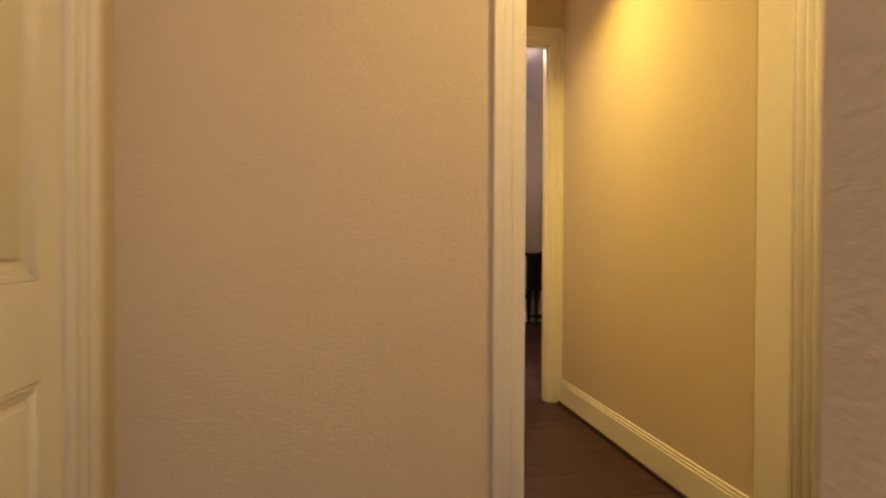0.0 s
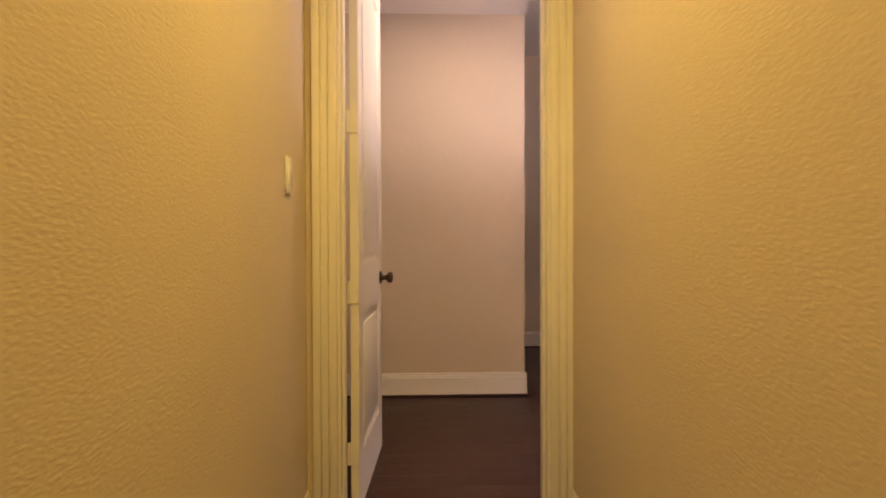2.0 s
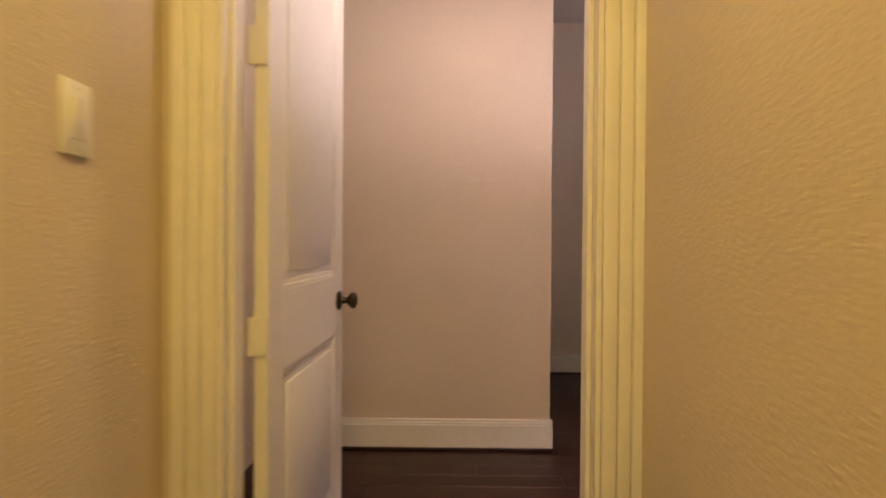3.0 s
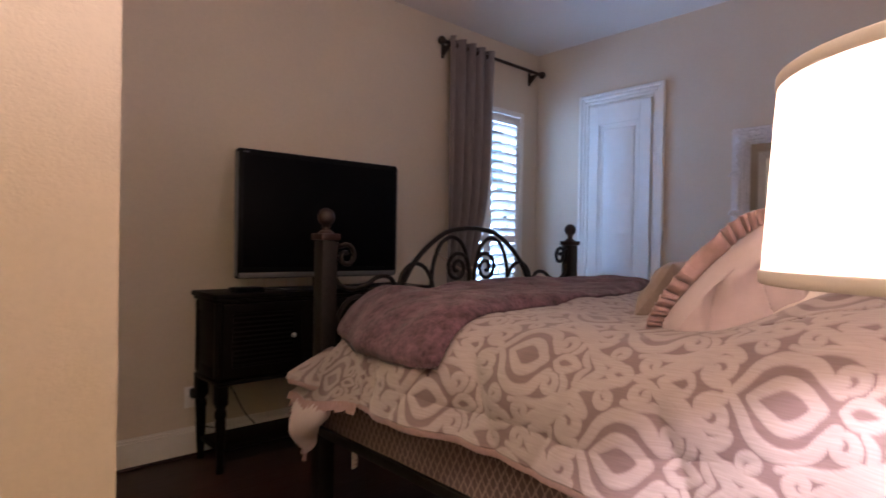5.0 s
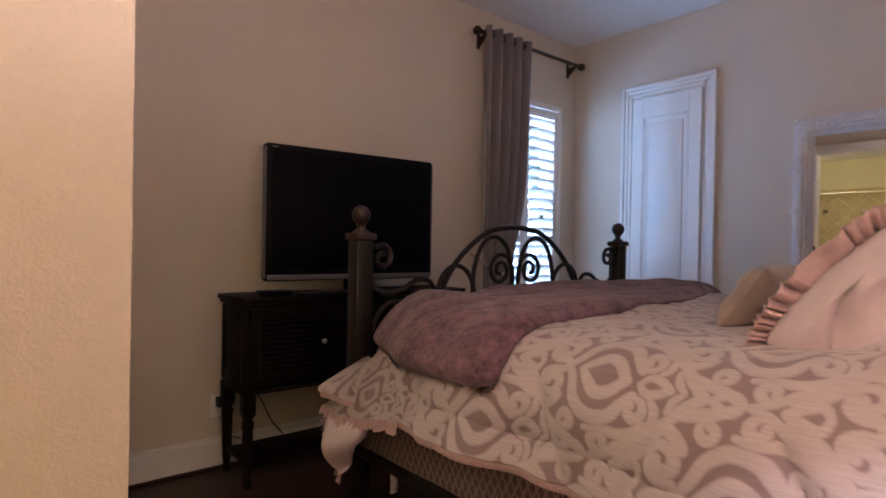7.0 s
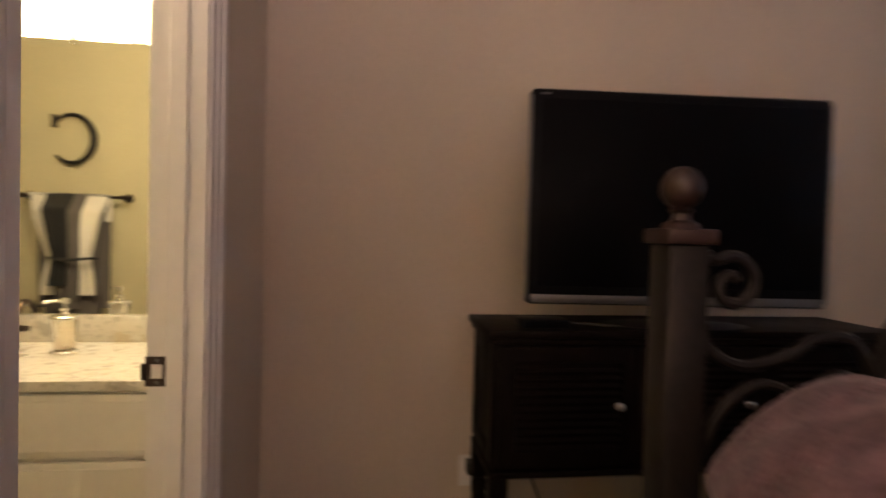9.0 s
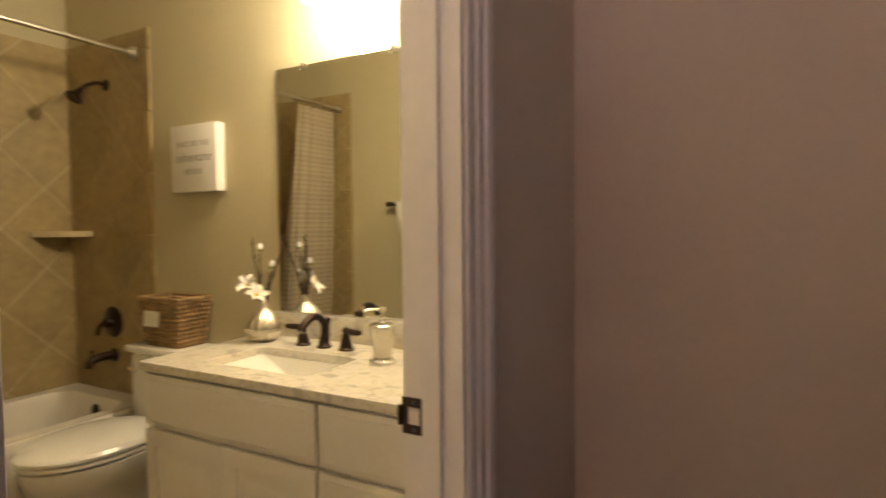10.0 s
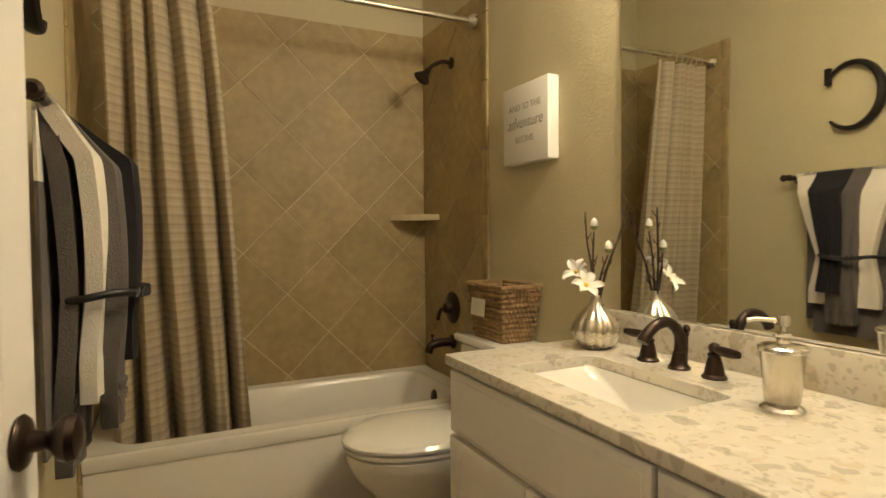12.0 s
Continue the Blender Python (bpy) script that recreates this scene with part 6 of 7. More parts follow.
def words(text, x, z, size, parent, mat, squeeze=1.0, slant=0.0, y=None, name="lettering"):
    cu = bpy.data.curves.new(name, "FONT")
    cu.body, cu.size, cu.align_x, cu.extrude, cu.shear, cu.offset = text, size, "CENTER", 0.0006, slant, -0.0006
    tmp = bpy.data.objects.new(name, cu)
    scene.collection.objects.link(tmp)
    bpy.context.view_layer.update()
    mesh = bpy.data.meshes.new_from_object(tmp.evaluated_get(bpy.context.evaluated_depsgraph_get()))
    bpy.data.objects.remove(tmp)
    base = Vector(parent.location)
    mesh.transform(Matrix.Translation(Vector((x, KY - 0.0008, z)) - base) @ Matrix.Diagonal((squeeze, 1, 1, 1)) @ pose(0, 0, 0, 90, 0, 0))
    mesh.materials.append(mat)
    ob = new(name, mesh)
    ob.parent = parent
    return ob


KC = (KX0 + KX1) / 2
words("AND SO THE", KC, 1.637, 0.037, canvas, M_INK)
words("adventure", KC, 1.568, 0.064, canvas, M_INK, 0.92, 0.30)
words("BEGINS", KC, 1.510, 0.037, canvas, M_INK)

# toilet with basket
TX = -0.620
toilet = thing("toilet", (TX, 7.0, 0), "white ceramic toilet with closed lid", "toilet")
part("tank", boxes((TX - 0.215, TX + 0.215, 7.150, 7.338, 0.37, 0.695), bevel=0.03), M_CERAMIC, toilet)
part("tank_lid", boxes((TX - 0.228, TX + 0.228, 7.132, 7.342, 0.696, 0.730), bevel=0.012), M_CERAMIC, toilet)


def oval(bm, levels, cy, segs=40):
    """Stacks egg-shaped rings: (half width, front reach, back reach, height)."""
    prev = None
    for hw, fr, bk, z in levels:
        ring = []
        for k in range(segs):
            a = 2 * math.pi * k / segs
            s = math.sin(a)
            ring.append(bm.verts.new((TX + hw * math.cos(a), cy + (bk * s if s > 0 else fr * s), z)))
        if prev:
            for k in range(segs):
                bm.faces.new((prev[k], prev[(k + 1) % segs], ring[(k + 1) % segs], ring[k]))
        else:
            bm.faces.new(ring)
        prev = ring
    bm.faces.new(prev)
    return bm


part("bowl", oval(bmesh.new(), ((0.11, 0.16, 0.26, 0.0), (0.105, 0.15, 0.26, 0.03), (0.10, 0.15, 0.25, 0.14), (0.125, 0.20, 0.25, 0.22), (0.178, 0.255, 0.25, 0.28), (0.204, 0.284, 0.25, 0.345), (0.206, 0.288, 0.25, 0.375), (0.185, 0.270, 0.24, 0.380)), 6.88), M_CERAMIC, toilet)
part("seat", oval(bmesh.new(), ((0.198, 0.284, 0.235, 0.382), (0.208, 0.295, 0.240, 0.387), (0.208, 0.295, 0.240, 0.398), (0.198, 0.284, 0.235, 0.402)), 6.88), M_CERAMIC, toilet)
part("lid", oval(bmesh.new(), ((0.199, 0.286, 0.230, 0.4045), (0.211, 0.299, 0.236, 0.409), (0.212, 0.300, 0.236, 0.419), (0.201, 0.288, 0.230, 0.431), (0.140, 0.21, 0.18, 0.441), (0.05, 0.08, 0.06, 0.444)), 6.88), M_CERAMIC, toilet)
part("flush_lever", tube(bmesh.new(), smooth_line(((TX - 0.17, 7.148, 0.63), (TX - 0.17, 7.125, 0.63), (TX - 0.12, 7.118, 0.622))), 0.008, 8), M_CHROME, toilet)
part("pedestal_join", boxes((TX - 0.09, TX + 0.09, 7.08, 7.20, 0.10, 0.38), bevel=0.03), M_CERAMIC, toilet)

basket = thing("wicker_basket", (-0.65, 7.26, 0.73), "woven brown seagrass basket on the toilet tank", "basket")
KW0, KW1, KD0, KD1, KH = 0.105, 0.135, 0.065, 0.085, 0.215
rows_n = 11
for j in range(rows_n):
    f = (j + 0.5) / rows_n
    hw, hd = KW0 + (KW1 - KW0) * f, KD0 + (KD1 - KD0) * f
    pts = []
    n = 64
    for k in range(n):
        d = 4 * k / n
        q, r = int(d), d - int(d)
        px, py = ((-hw + 2 * hw * r, -hd), (hw, -hd + 2 * hd * r), (hw - 2 * hw * r, hd), (-hw, hd - 2 * hd * r))[q]
        weave = 0.0045 * (1 if (k + j) % 2 else -1)
        nx, ny = ((0, -1), (1, 0), (0, 1), (-1, 0))[q]
        if j >= rows_n - 3 and q in (1, 3) and 0.30 < r < 0.70:
            weave = -0.012
            if j == rows_n - 2:
                nx, ny = nx * 1.3, ny * 1.3
        pts.append((-0.632 + px + nx * weave, 7.252 + py + ny * weave, 0.740 + KH * f - 0.012))
    part("strand", tube(bmesh.new(), pts, 0.0105, 6, closed=True, flat=0.9), M_WICKER, basket)
bm = bmesh.new()
for k in range(40):
    d = 4 * k / 40
    q, r = int(d), d - int(d)
    a = [((-w + 2 * w * r, -h), (w, -h + 2 * h * r), (w - 2 * w * r, h), (-w, h - 2 * h * r))[q] for w, h in ((KW0, KD0), (KW1, KD1))]
    tube(bm, ((-0.632 + a[0][0], 7.252 + a[0][1], 0.733), (-0.632 + a[1][0], 7.252 + a[1][1], 0.733 + KH)), 0.0045, 5)
part("wickerwork", bm, M_WICKER, basket)
part("rim", tube(bmesh.new(), [(-0.632 + a * (KW1 + 0.003), 7.252 + b * (KD1 + 0.003), 0.733 + KH) for a, b in ((-1, -1), (-0.3, -1), (0.3, -1), (1, -1), (1, -0.4), (1, 0.4), (1, 1), (0.3, 1), (-0.3, 1), (-1, 1), (-1, 0.4), (-1, -0.4))], 0.009, 8, closed=True), M_WICKER, basket)
part("bottom", boxes((-0.632 - KW0, -0.632 + KW0, 7.252 - KD0, 7.252 + KD0, 0.731, 0.742)), M_WICKER, basket, smooth=False)
tag_bm = bmesh.new()
box(tag_bm, -0.055, 0.055, -0.003, 0.0, -0.035, 0.035, bevel=0.001, segs=1, turn=pose(-0.672, 7.252 - KD1 - 0.008, 0.858, -5, 0, 0))
part("label_card", tag_bm, M_CARD, basket, "blank cream label card")

# tub, fittings, rod and curtain
tub = thing("bathtub", (-1.26, 6.56, 0), "white enamel alcove bathtub", "bathtub")
bm = bmesh.new()
TZ = 0.405
X0, X1, Y0, Y1 = TUB0 + 0.012, TUB1, YL + 0.012, YM - 0.012
outer = [(X0, Y0), (X1, Y0), (X1, Y1), (X0, Y1)]


def rounded(x0, x1, y0, y1, r):
    pts = []
    for cx, cy, a0 in ((x0 + r, y0 + r, 180), (x1 - r, y0 + r, 270), (x1 - r, y1 - r, 0), (x0 + r, y1 - r, 90)):
        for k in range(6):
            a = radians(a0 + 18 * k)
            pts.append((cx + r * math.cos(a), cy + r * math.sin(a)))
    return pts


slab_with_hole(bm, outer, rounded(X0 + 0.075, X1 - 0.085, Y0 + 0.08, Y1 - 0.095, 0.10), TZ - 0.012, TZ)
part("rim", bm, M_TUB, tub, smooth=False)
bm = bmesh.new()
prev = None
for d, ins, r in ((0.0, 0.0, 0.10), (-0.02, 0.012, 0.11), (-0.15, 0.030, 0.12), (-0.30, 0.065, 0.13), (-0.335, 0.10, 0.12), (-0.345, 0.16, 0.08)):
    ring = [bm.verts.new((x, y, TZ - 0.004 + d)) for x, y in rounded(X0 + 0.075 + ins, X1 - 0.085 - ins, Y0 + 0.08 + ins, Y1 - 0.095 - ins * 0.8, r)]
    if prev:
        for k in range(24):
            bm.faces.new((prev[k], prev[(k + 1) % 24], ring[(k + 1) % 24], ring[k]))
    prev = ring
bm.faces.new(prev)
part("basin", bm, M_TUB, tub)
bm = boxes((X1 - 0.022, X1 - 0.004, Y0, Y1, 0.0, TZ - 0.012), (X1 - 0.035, X1 + 0.004, Y0, Y1, TZ - 0.055, TZ + 0.001), bevel=0.008)
part("apron", bm, M_TUB, tub)
bm = bmesh.new()
lathe(bm, ((0.0, 0.0), (0.032, 0.0), (0.033, 0.006), (0.026, 0.012), (0.0, 0.014)), segs=24, turn=pose(-1.245, YM - 0.119, 0.335, 83, 0, 0))
part("overflow", bm, M_BRONZE, tub, "round bronze overflow plate")

WX = -1.250     # shower fittings on the end wall
valve = thing("shower_valve", (WX, YM, 0.76), "bronze shower valve plate with lever", "shower valve")
part("plate", lathe(bmesh.new(), ((0.0, 0.0), (0.080, 0.0), (0.082, 0.004), (0.074, 0.010), (0.030, 0.016), (0.026, 0.045), (0.018, 0.052), (0.0, 0.054)), segs=36, turn=pose(WX, YM - 0.012, 0.775, 90, 0, 0)), M_BRONZE, valve)
part("lever", tube(bmesh.new(), smooth_line(((WX, YM - 0.055, 0.775), (WX - 0.012, YM - 0.075, 0.765), (WX - 0.025, YM - 0.085, 0.715))), 0.010, 10), M_BRONZE, valve)
spout = thing("tub_spout", (WX, YM, 0.60), "bronze tub spout with diverter knob", "tub spout")
part("flange", lathe(bmesh.new(), ((0.0, 0.0), (0.036, 0.0), (0.036, 0.006), (0.028, 0.014), (0.0, 0.015)), segs=24, turn=pose(WX, YM - 0.012, 0.600, 90, 0, 0)), M_BRONZE, spout)
part("nozzle", tube(bmesh.new(), smooth_line(((WX, YM - 0.012, 0.600), (WX, YM - 0.08, 0.602), (WX, YM - 0.135, 0.590), (WX, YM - 0.150, 0.555))), 0.024, 14, taper=lambda t: 1.0 - 0.2 * t), M_BRONZE, spout)
part("diverter", lathe(bmesh.new(), ((0.004, 0.0), (0.004, 0.02), (0.009, 0.024), (0.008, 0.034), (0.0, 0.036)), (WX, YM - 0.128, 0.612), 12), M_BRONZE, spout)
head = thing("shower_fixture", (WX, YM, 1.99), "bronze bell shower head on a short arm", "shower head")
part("flange", lathe(bmesh.new(), ((0.0, 0.0), (0.030, 0.0), (0.030, 0.004), (0.014, 0.012), (0.0, 0.013)), segs=24, turn=pose(WX, YM - 0.012, 2.010, 90, 0, 0)), M_BRONZE, head)
part("arm", tube(bmesh.new(), smooth_line(((WX, YM - 0.012, 2.010), (WX, YM - 0.06, 2.012), (WX, YM - 0.115, 1.985), (WX, YM - 0.140, 1.958))), 0.010, 10), M_BRONZE, head)
part("bell", lathe(bmesh.new(), ((0.0, 0.0), (0.014, 0.0), (0.017, 0.012), (0.022, 0.030), (0.040, 0.052), (0.043, 0.060), (0.038, 0.064), (0.0, 0.060)), segs=28, turn=pose(WX, YM - 0.138, 1.962, 142, 0, 0)), M_BRONZE, head)
corner_shelf = thing("corner_shelf", (TUB0 + 0.1, YM - 0.1, 1.235), "tan stone corner shelf in the shower", "shelf")
bm = bmesh.new()
base_pts = [(TUB0 + 0.011, YM - 0.011), (TUB0 + 0.011, YM - 0.215)] + [(TUB0 + 0.011 + 0.204 * math.sin(radians(a)) * 0.92, YM - 0.011 - 0.204 * math.cos(radians(a)) * 0.92) for a in range(15, 90, 15)] + [(TUB0 + 0.215, YM - 0.011)]
low = [bm.verts.new((x, y, 1.225)) for x, y in base_pts]
high = [bm.verts.new((x, y, 1.255)) for x, y in base_pts]
bm.faces.new(low)
bm.faces.new(high)
for k in range(len(low)):
    bm.faces.new((low[k], low[(k + 1) % len(low)], high[(k + 1) % len(low)], high[k]))
part("slab", bm, M_GROUT, corner_shelf, smooth=False)

RX, RZ2 = -1.005, 2.135
srod = thing("shower_rod", (RX, 6.56, RZ2), "brushed nickel shower curtain rod", "shower rod")
part("pole", tube(bmesh.new(), ((RX, YL + 0.014, RZ2), (RX, 6.5, RZ2), (RX, YM - 0.014, RZ2)), 0.0125, 14), M_NICKEL, srod)
for y, r in ((YM - 0.012, 90), (YL + 0.012, -90)):
    part("flange", lathe(bmesh.new(), ((0.0, 0.0), (0.033, 0.0), (0.034, 0.010), (0.026, 0.022), (0.018, 0.034), (0.0, 0.036)), segs=24, turn=pose(RX, y, RZ2, r, 0, 0)), M_NICKEL, srod)


def shower_cloth(u, v):
    z = RZ2 - 0.035 - v * (RZ2 - 0.035 - 0.330)
    y = 5.835 + 0.03 * v + u * (0.345 + 0.125 * v ** 0.8)
    amp = 0.036 + 0.030 * v
    w = math.sin(2 * math.pi * 4.2 * u + 0.4 + 0.5 * math.sin(2.5 * v)) + 0.35 * math.sin(2 * math.pi * 8.6 * u + 1.5 * v + 1)
    return Vector((RX - 0.005 - 0.085 * v ** 1.5 + amp * w * (1 - 0.3 * (1 - v)), y + 0.010 * math.sin(8 * u + 3 * v), z))


sc = thing("shower_curtain", (RX, 6.0, 0.35), "gathered taupe shower curtain with woven metallic rows", "shower curtain")
part("cloth", sheet(120, 80, shower_cloth, 0.002), M_BAND, sc)
for k in range(8):
    c = shower_cloth((k + 0.5) / 8, 0.0)
    part("ring", tube(bmesh.new(), [(RX + 0.022 * math.cos(a), c.y, RZ2 - 0.008 + 0.026 * math.sin(a)) for a in np.linspace(0, 2 * math.pi, 14, endpoint=False)], 0.002, 6, closed=True), M_NICKEL, sc)

# towel bar, towels and letter on the wall by the door
TBZ, TBY = 1.418, YL + 0.092
bar = thing("towel_bar", (-0.14, YL, TBZ), "oil-rubbed bronze towel bar on the wall", "towel bar")
part("rod", tube(bmesh.new(), ((-0.49, TBY, TBZ), (0.09, TBY, TBZ)), 0.009, 12), M_BRONZE, bar)
for x, s in ((-0.49, -1), (0.09, 1)):
    part("post", lathe(bmesh.new(), ((0.0, 0.0), (0.028, 0.0), (0.029, 0.006), (0.016, 0.014), (0.011, 0.030), (0.014, 0.080), (0.017, 0.092), (0.013, 0.104), (0.0, 0.108)), segs=20, turn=pose(x, YL, TBZ, -90, 0, 0)), M_BRONZE, bar)
    part("finial", lathe(bmesh.new(), ((0.0, 0.0), (0.012, 0.0), (0.009, 0.010), (0.017, 0.020), (0.018, 0.030), (0.010, 0.040), (0.0, 0.042)), segs=16, turn=pose(x, TBY, TBZ, 0, 90 * s, 0)), M_BRONZE, bar)


def towel(name, label, x0, x1, bottom, mat, out, cinch, band=None, behind=0.25):
    """A towel hung over the bar, gathered at the tie."""
    ob = thing(name, ((x0 + x1) / 2, TBY, bottom), label, "towel", "towels on the bar")

    def place(u, v, back=0):
        z = TBZ + 0.012 - v * (TBZ - bottom)
        c = cinch[0] if cinch else (x0 + x1) / 2
        vt = (TBZ + 0.012 - cinch[1]) / (TBZ - bottom)
        k = (v / vt) ** 0.85 if v < vt else 1 - 0.30 * min(1, (v - vt) / 0.25)
        x = x0 + u * (x1 - x0)
        x = c + (x - c) * (1 - cinch[2] * k)
        belly = out + 0.010 * math.sin(math.pi * u) + 0.016 * math.sin(math.pi * min(v * 1.2, 1))
        y = TBY + 0.012 + belly * min(1, v * 6) + 0.006 * k * math.sin(2 * math.pi * 3 * u + 2 * v) * min(1, v * 3)
        return Vector((x, y, z))
    part("front", sheet(30, 44, place, 0.032), mat, ob)
    part("back", sheet(16, 16, lambda u, v: Vector((x0 + u * (x1 - x0), TBY - 0.016 - 0.006 * math.sin(6 * u), TBZ + 0.004 - v * (TBZ - bottom) * behind)), 0.007), mat, ob)
    part("fold", sheet(16, 8, lambda u, v: Vector((x0 + u * (x1 - x0), TBY - 0.016 + 0.034 * v, TBZ + 0.004 + 0.014 * math.sin(math.pi * v))), 0.006), mat, ob)
    if band:
        for z in band:
            vv = (TBZ + 0.012 - z) / (TBZ - bottom)
            part("woven_band", sheet(30, 3, lambda u, v: place(u, vv + 0.018 * v) + Vector((0, 0.006, 0)), 0.003), mat, ob)
    return ob


TIE = (-0.165, 1.035, 0.50)
towel("bath_towel", "large grey terry bath towel hung over the bar", -0.405, 0.012, 0.66, M_TOWEL_G, 0.006, (-0.165, 1.035, 0.34), band=(0.80, 0.83), behind=0.92)
towel("hand_towel", "white terry towel layered over the grey towel", -0.445, 0.016, 0.80, M_TOWEL_W, 0.050, TIE)
towel("hand_towel", "grey terry towel layered over the white towel", -0.30, -0.105, 0.72, M_TOWEL_G, 0.080, TIE, band=(0.80, 0.83))
towel("hand_towel", "black terry hand towel layered on top", -0.345, -0.185, 0.86, M_TOWEL_B, 0.108, TIE)
tie = bmesh.new()
tube(tie, [(-0.165 + 0.128 * math.cos(a), TBY + 0.058 + 0.096 * math.sin(a), 1.035 + 0.006 * math.sin(3 * a)) for a in np.linspace(0, 2 * math.pi, 40, endpoint=False)], 0.008, 8, closed=True)
for k in range(9):
    a = 0.9 + k * 0.16
    tube(tie, ((-0.165 + 0.132 * math.cos(a), TBY + 0.058 + 0.104 * math.sin(a), 1.026), (-0.165 + 0.132 * math.cos(a + 0.1), TBY + 0.058 + 0.104 * math.sin(a + 0.1), 1.046)), 0.004, 5)
solid("towel_tie", tie, M_CORD, "black braided cord tied round the towels", "cord")

LCX, LCZ, LR = -0.238, 1.780, 0.150
bm = bmesh.new()
tube(bm, [(LCX - 0.86 * LR * math.cos(radians(a)), YL + 0.034, LCZ + LR * math.sin(radians(a))) for a in range(42, 322, 8)], 0.023, 8, flat=0.6, taper=lambda t: 0.55 + 0.75 * math.sin(math.pi * t))
box(bm, LCX - 0.78 * LR, LCX - 0.60 * LR, YL + 0.022, YL + 0.046, LCZ + 0.44 * LR, LCZ + 0.98 * LR, bevel=0.004)
solid("letter_c", bm, M_LETTER, "dark metal letter C mounted on the wall", "wall letter")

# ---- floor boards and tiles ----


def piece(name, mesh, m, parent=None):
    ob = bpy.data.objects.new(name, mesh)
    scene.collection.objects.link(ob)
    ob.matrix_world = m
    if parent:
        ob.parent = parent
    return ob


def plank_mesh(length, width):
    mesh = bpy.data.meshes.new("plank")
    bm = bmesh.new()
    box(bm, 0, length, 0, width, -0.012, 0.0, bevel=0.0012, segs=1)
    bm.to_mesh(mesh)
    bm.free()
    mesh.materials.append(M_PLANK)
    return mesh


floor_ob = bpy.data.objects["floor"]
PW = 0.127
LENGTHS = [plank_mesh(w - 0.0012, PW - 0.0012) for w in (0.75, 0.95, 1.15, 1.40)]
rng = random.Random(7)
rest = bmesh.new()
row = 0
y = -1.66
count = 0
while y < 7.45:
    x = -1.75 - rng.random() * 0.8
    while x < 5.2:
        k = rng.randrange(4)
        ln = (0.75, 0.95, 1.15, 1.40)[k]
        inside_bath = x + ln < XB - 0.05 and y > YL - 0.05
        if not inside_bath and x + ln > -1.0:
            close = 1.2 < y < 6.6 and x < 2.1
            if close and count < 290:
                piece("plank", LENGTHS[k], pose(x, y, 0.0), floor_ob)
                count += 1
            else:
                box(rest, x, x + ln - 0.0012, y, y + PW - 0.0012, -0.012, 0.0)
        x += ln
    y += PW
far = solid("floor_boards", rest, M_PLANK, "dark stained hardwood boards with satin finish", "floor", "stuff", smooth=False)

bath_floor = solid("floor_bath", boxes((TUB1 - 0.03, XB, YL, YM, -0.006, 0.006)), M_GROUT, "beige ceramic tile bathroom floor", "floor", "structure", smooth=False)
FT = bpy.data.meshes.new("tile")
bm = bmesh.new()
box(bm, 0.002, 0.303, 0.002, 0.303, 0, 0.004, bevel=0.001, segs=1)
bm.to_mesh(FT)
bm.free()
FT.materials.append(M_FLOORTILE)
for i in range(7):
    for j in range(5):
        piece("tile", FT, pose(XB - 0.305 * (i + 1), YL + 0.305 * j + 0.015, 0.006), bath_floor)


def clip_to(poly, x0, x1, y0, y1):
    """Cuts a polygon to a rectangle."""
    for axis, lim, keep_less in ((0, x0, False), (0, x1, True), (1, y0, False), (1, y1, True)):
        out = []
        for i, p in enumerate(poly):
            q = poly[(i + 1) % len(poly)]
            inp = (p[axis] <= lim) if keep_less else (p[axis] >= lim)
            inq = (q[axis] <= lim) if keep_less else (q[axis] >= lim)
            if inp:
                out.append(p)
            if inp != inq:
                t = (lim - p[axis]) / (q[axis] - p[axis])
                out.append(tuple(p[k] + t * (q[k] - p[k]) for k in (0, 1)))
        poly = out
        if len(poly) < 3:
            return []
    return poly


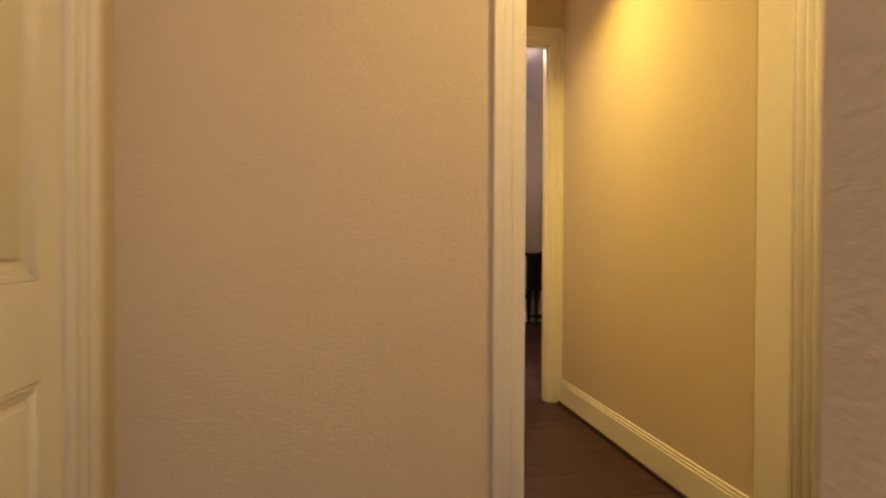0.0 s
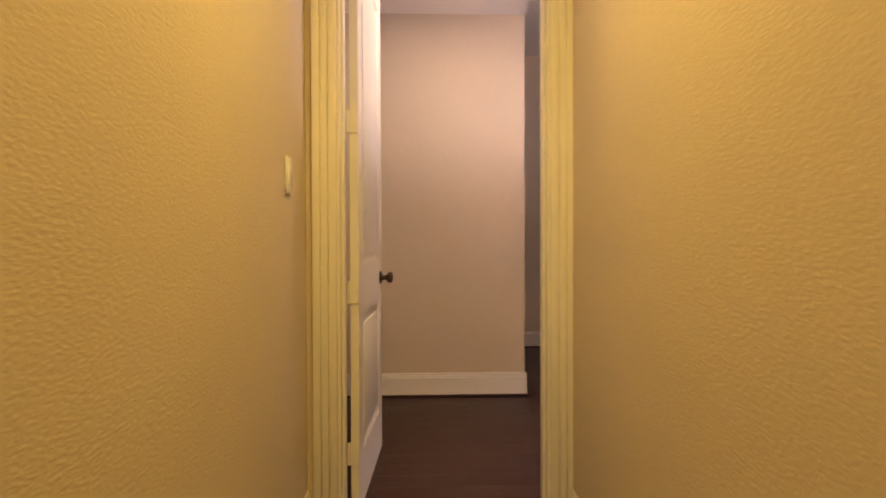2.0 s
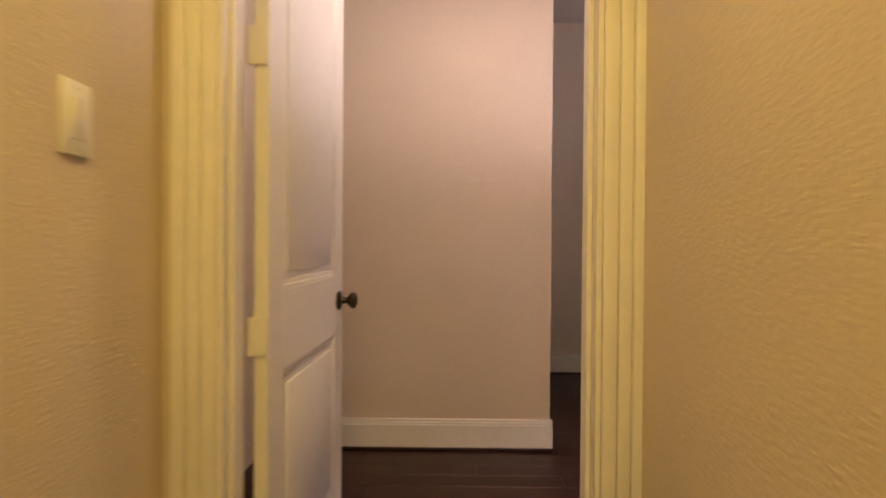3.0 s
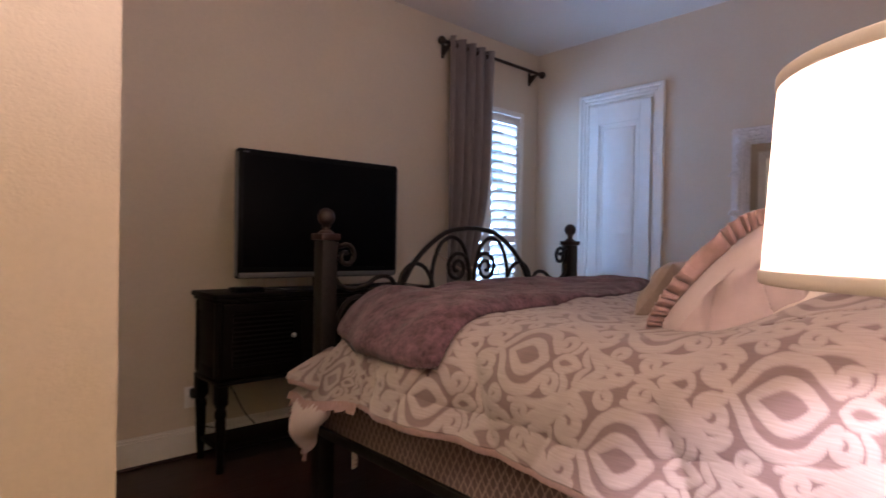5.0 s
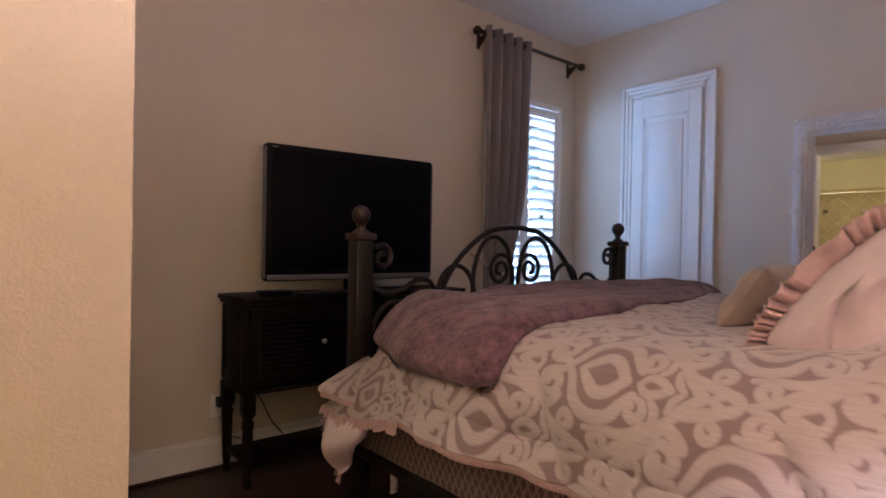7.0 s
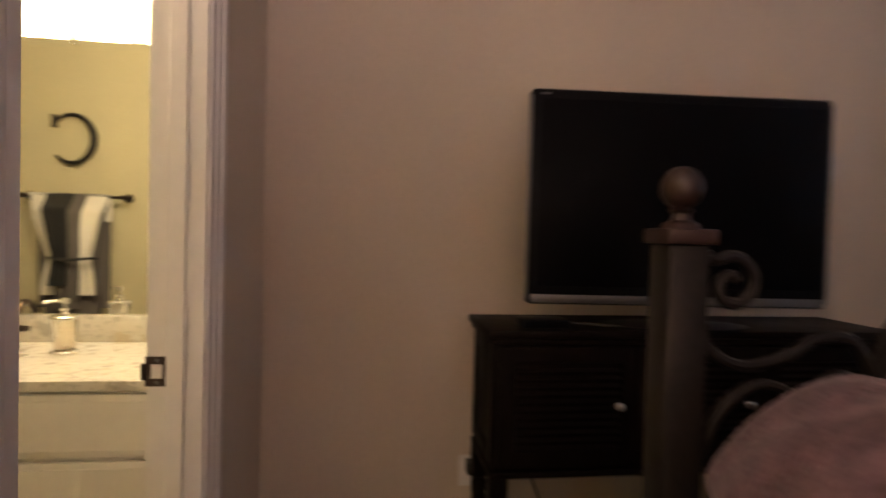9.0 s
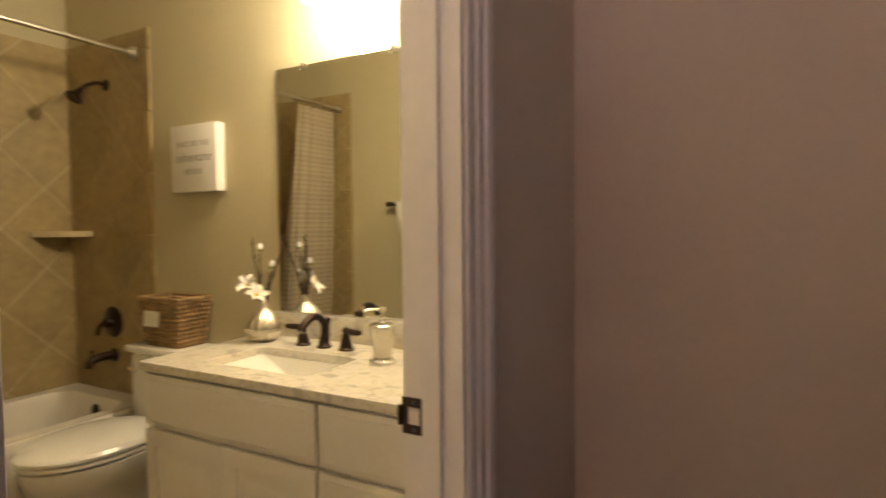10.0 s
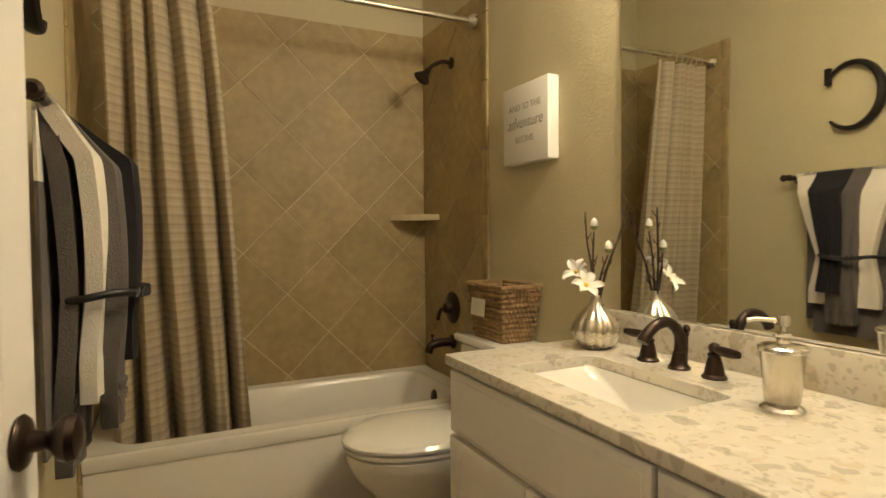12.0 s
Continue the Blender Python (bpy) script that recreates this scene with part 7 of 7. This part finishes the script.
def tile_field(parent, w, h, ou, ov, m):
    """Diagonal tiles over a w x h field of a wall; m turns (across, up, out) into the world."""
    step = 0.298 * math.sqrt(2)
    half = 0.298 * math.sqrt(2) / 2 - 0.0035
    for i in range(-10, 12):
        for j in range(-10, 12):
            cu = ou + (i + 0.5 * (j % 2)) * step
            cv = ov + j * step / 2
            poly = clip_to([(cu - half, cv), (cu, cv - half), (cu + half, cv), (cu, cv + half)], 0.002, w - 0.002, 0.002, h - 0.002)
            if len(poly) < 3:
                continue
            mesh = bpy.data.meshes.new("tile")
            bm = bmesh.new()
            lo = [bm.verts.new((u, v, 0.002)) for u, v in poly]
            hi = [bm.verts.new((u + (cu - u) * 0.006, v + (cv - v) * 0.006, 0.0062)) for u, v in poly]
            try:
                bm.faces.new(hi)
                for k in range(len(lo)):
                    bm.faces.new((lo[k], lo[(k + 1) % len(lo)], hi[(k + 1) % len(lo)], hi[k]))
            except ValueError:
                pass
            bmesh.ops.recalc_face_normals(bm, faces=bm.faces)
            bm.to_mesh(mesh)
            bm.free()
            mesh.materials.append(M_TILE)
            piece("tile", mesh, m, parent)


TILE_TOP = 2.250
TX1 = -0.945
for nm, bm in (("trim_tile_back", boxes((TUB0, TUB0 + 0.004, YL, YM, TZ - 0.01, TILE_TOP))), ("trim_tile_end", boxes((TUB0 + 0.004, TX1, YM - 0.004, YM, 0.0, TILE_TOP))), ("trim_tile_head", boxes((TUB0 + 0.004, TX1, YL, YL + 0.004, 0.0, TILE_TOP)))):
    solid(nm, bm, M_GROUT, "beige grout bed of the tiled shower wall", "tile wall", "structure", smooth=False)
hgt = TILE_TOP - TZ + 0.01
tile_field(bpy.data.objects["trim_tile_back"], YM - YL, hgt, 0.83, 0.245, Matrix(((0, 0, 1, TUB0 + 0.001), (1, 0, 0, YL), (0, 1, 0, TZ - 0.01), (0, 0, 0, 1))))
tile_field(bpy.data.objects["trim_tile_end"], TX1 - TUB0 - 0.012, hgt, 0.20, 0.10, Matrix(((1, 0, 0, TUB0 + 0.012), (0, 0, -1, YM - 0.001), (0, 1, 0, TZ - 0.01), (0, 0, 0, 1))))
tile_field(bpy.data.objects["trim_tile_head"], TX1 - TUB0 - 0.012, hgt, 0.20, 0.10, Matrix(((1, 0, 0, TUB0 + 0.012), (0, 0, 1, YL + 0.001), (0, 1, 0, TZ - 0.01), (0, 0, 0, 1))))
for nm, y0, y1 in (("trim_bullnose_end", YM - 0.012, YM), ("trim_bullnose_head", YL, YL + 0.012)):
    bm = bmesh.new()
    z = 0.02
    while z < TILE_TOP - 0.05:
        box(bm, TX1 + 0.001, TX1 + 0.050, y0, y1, z, min(z + 0.300, TILE_TOP), bevel=0.004, segs=2)
        z += 0.304
    solid(nm, bm, M_TILE, "beige bullnose tile trim beside the shower", "tile trim", "structure")
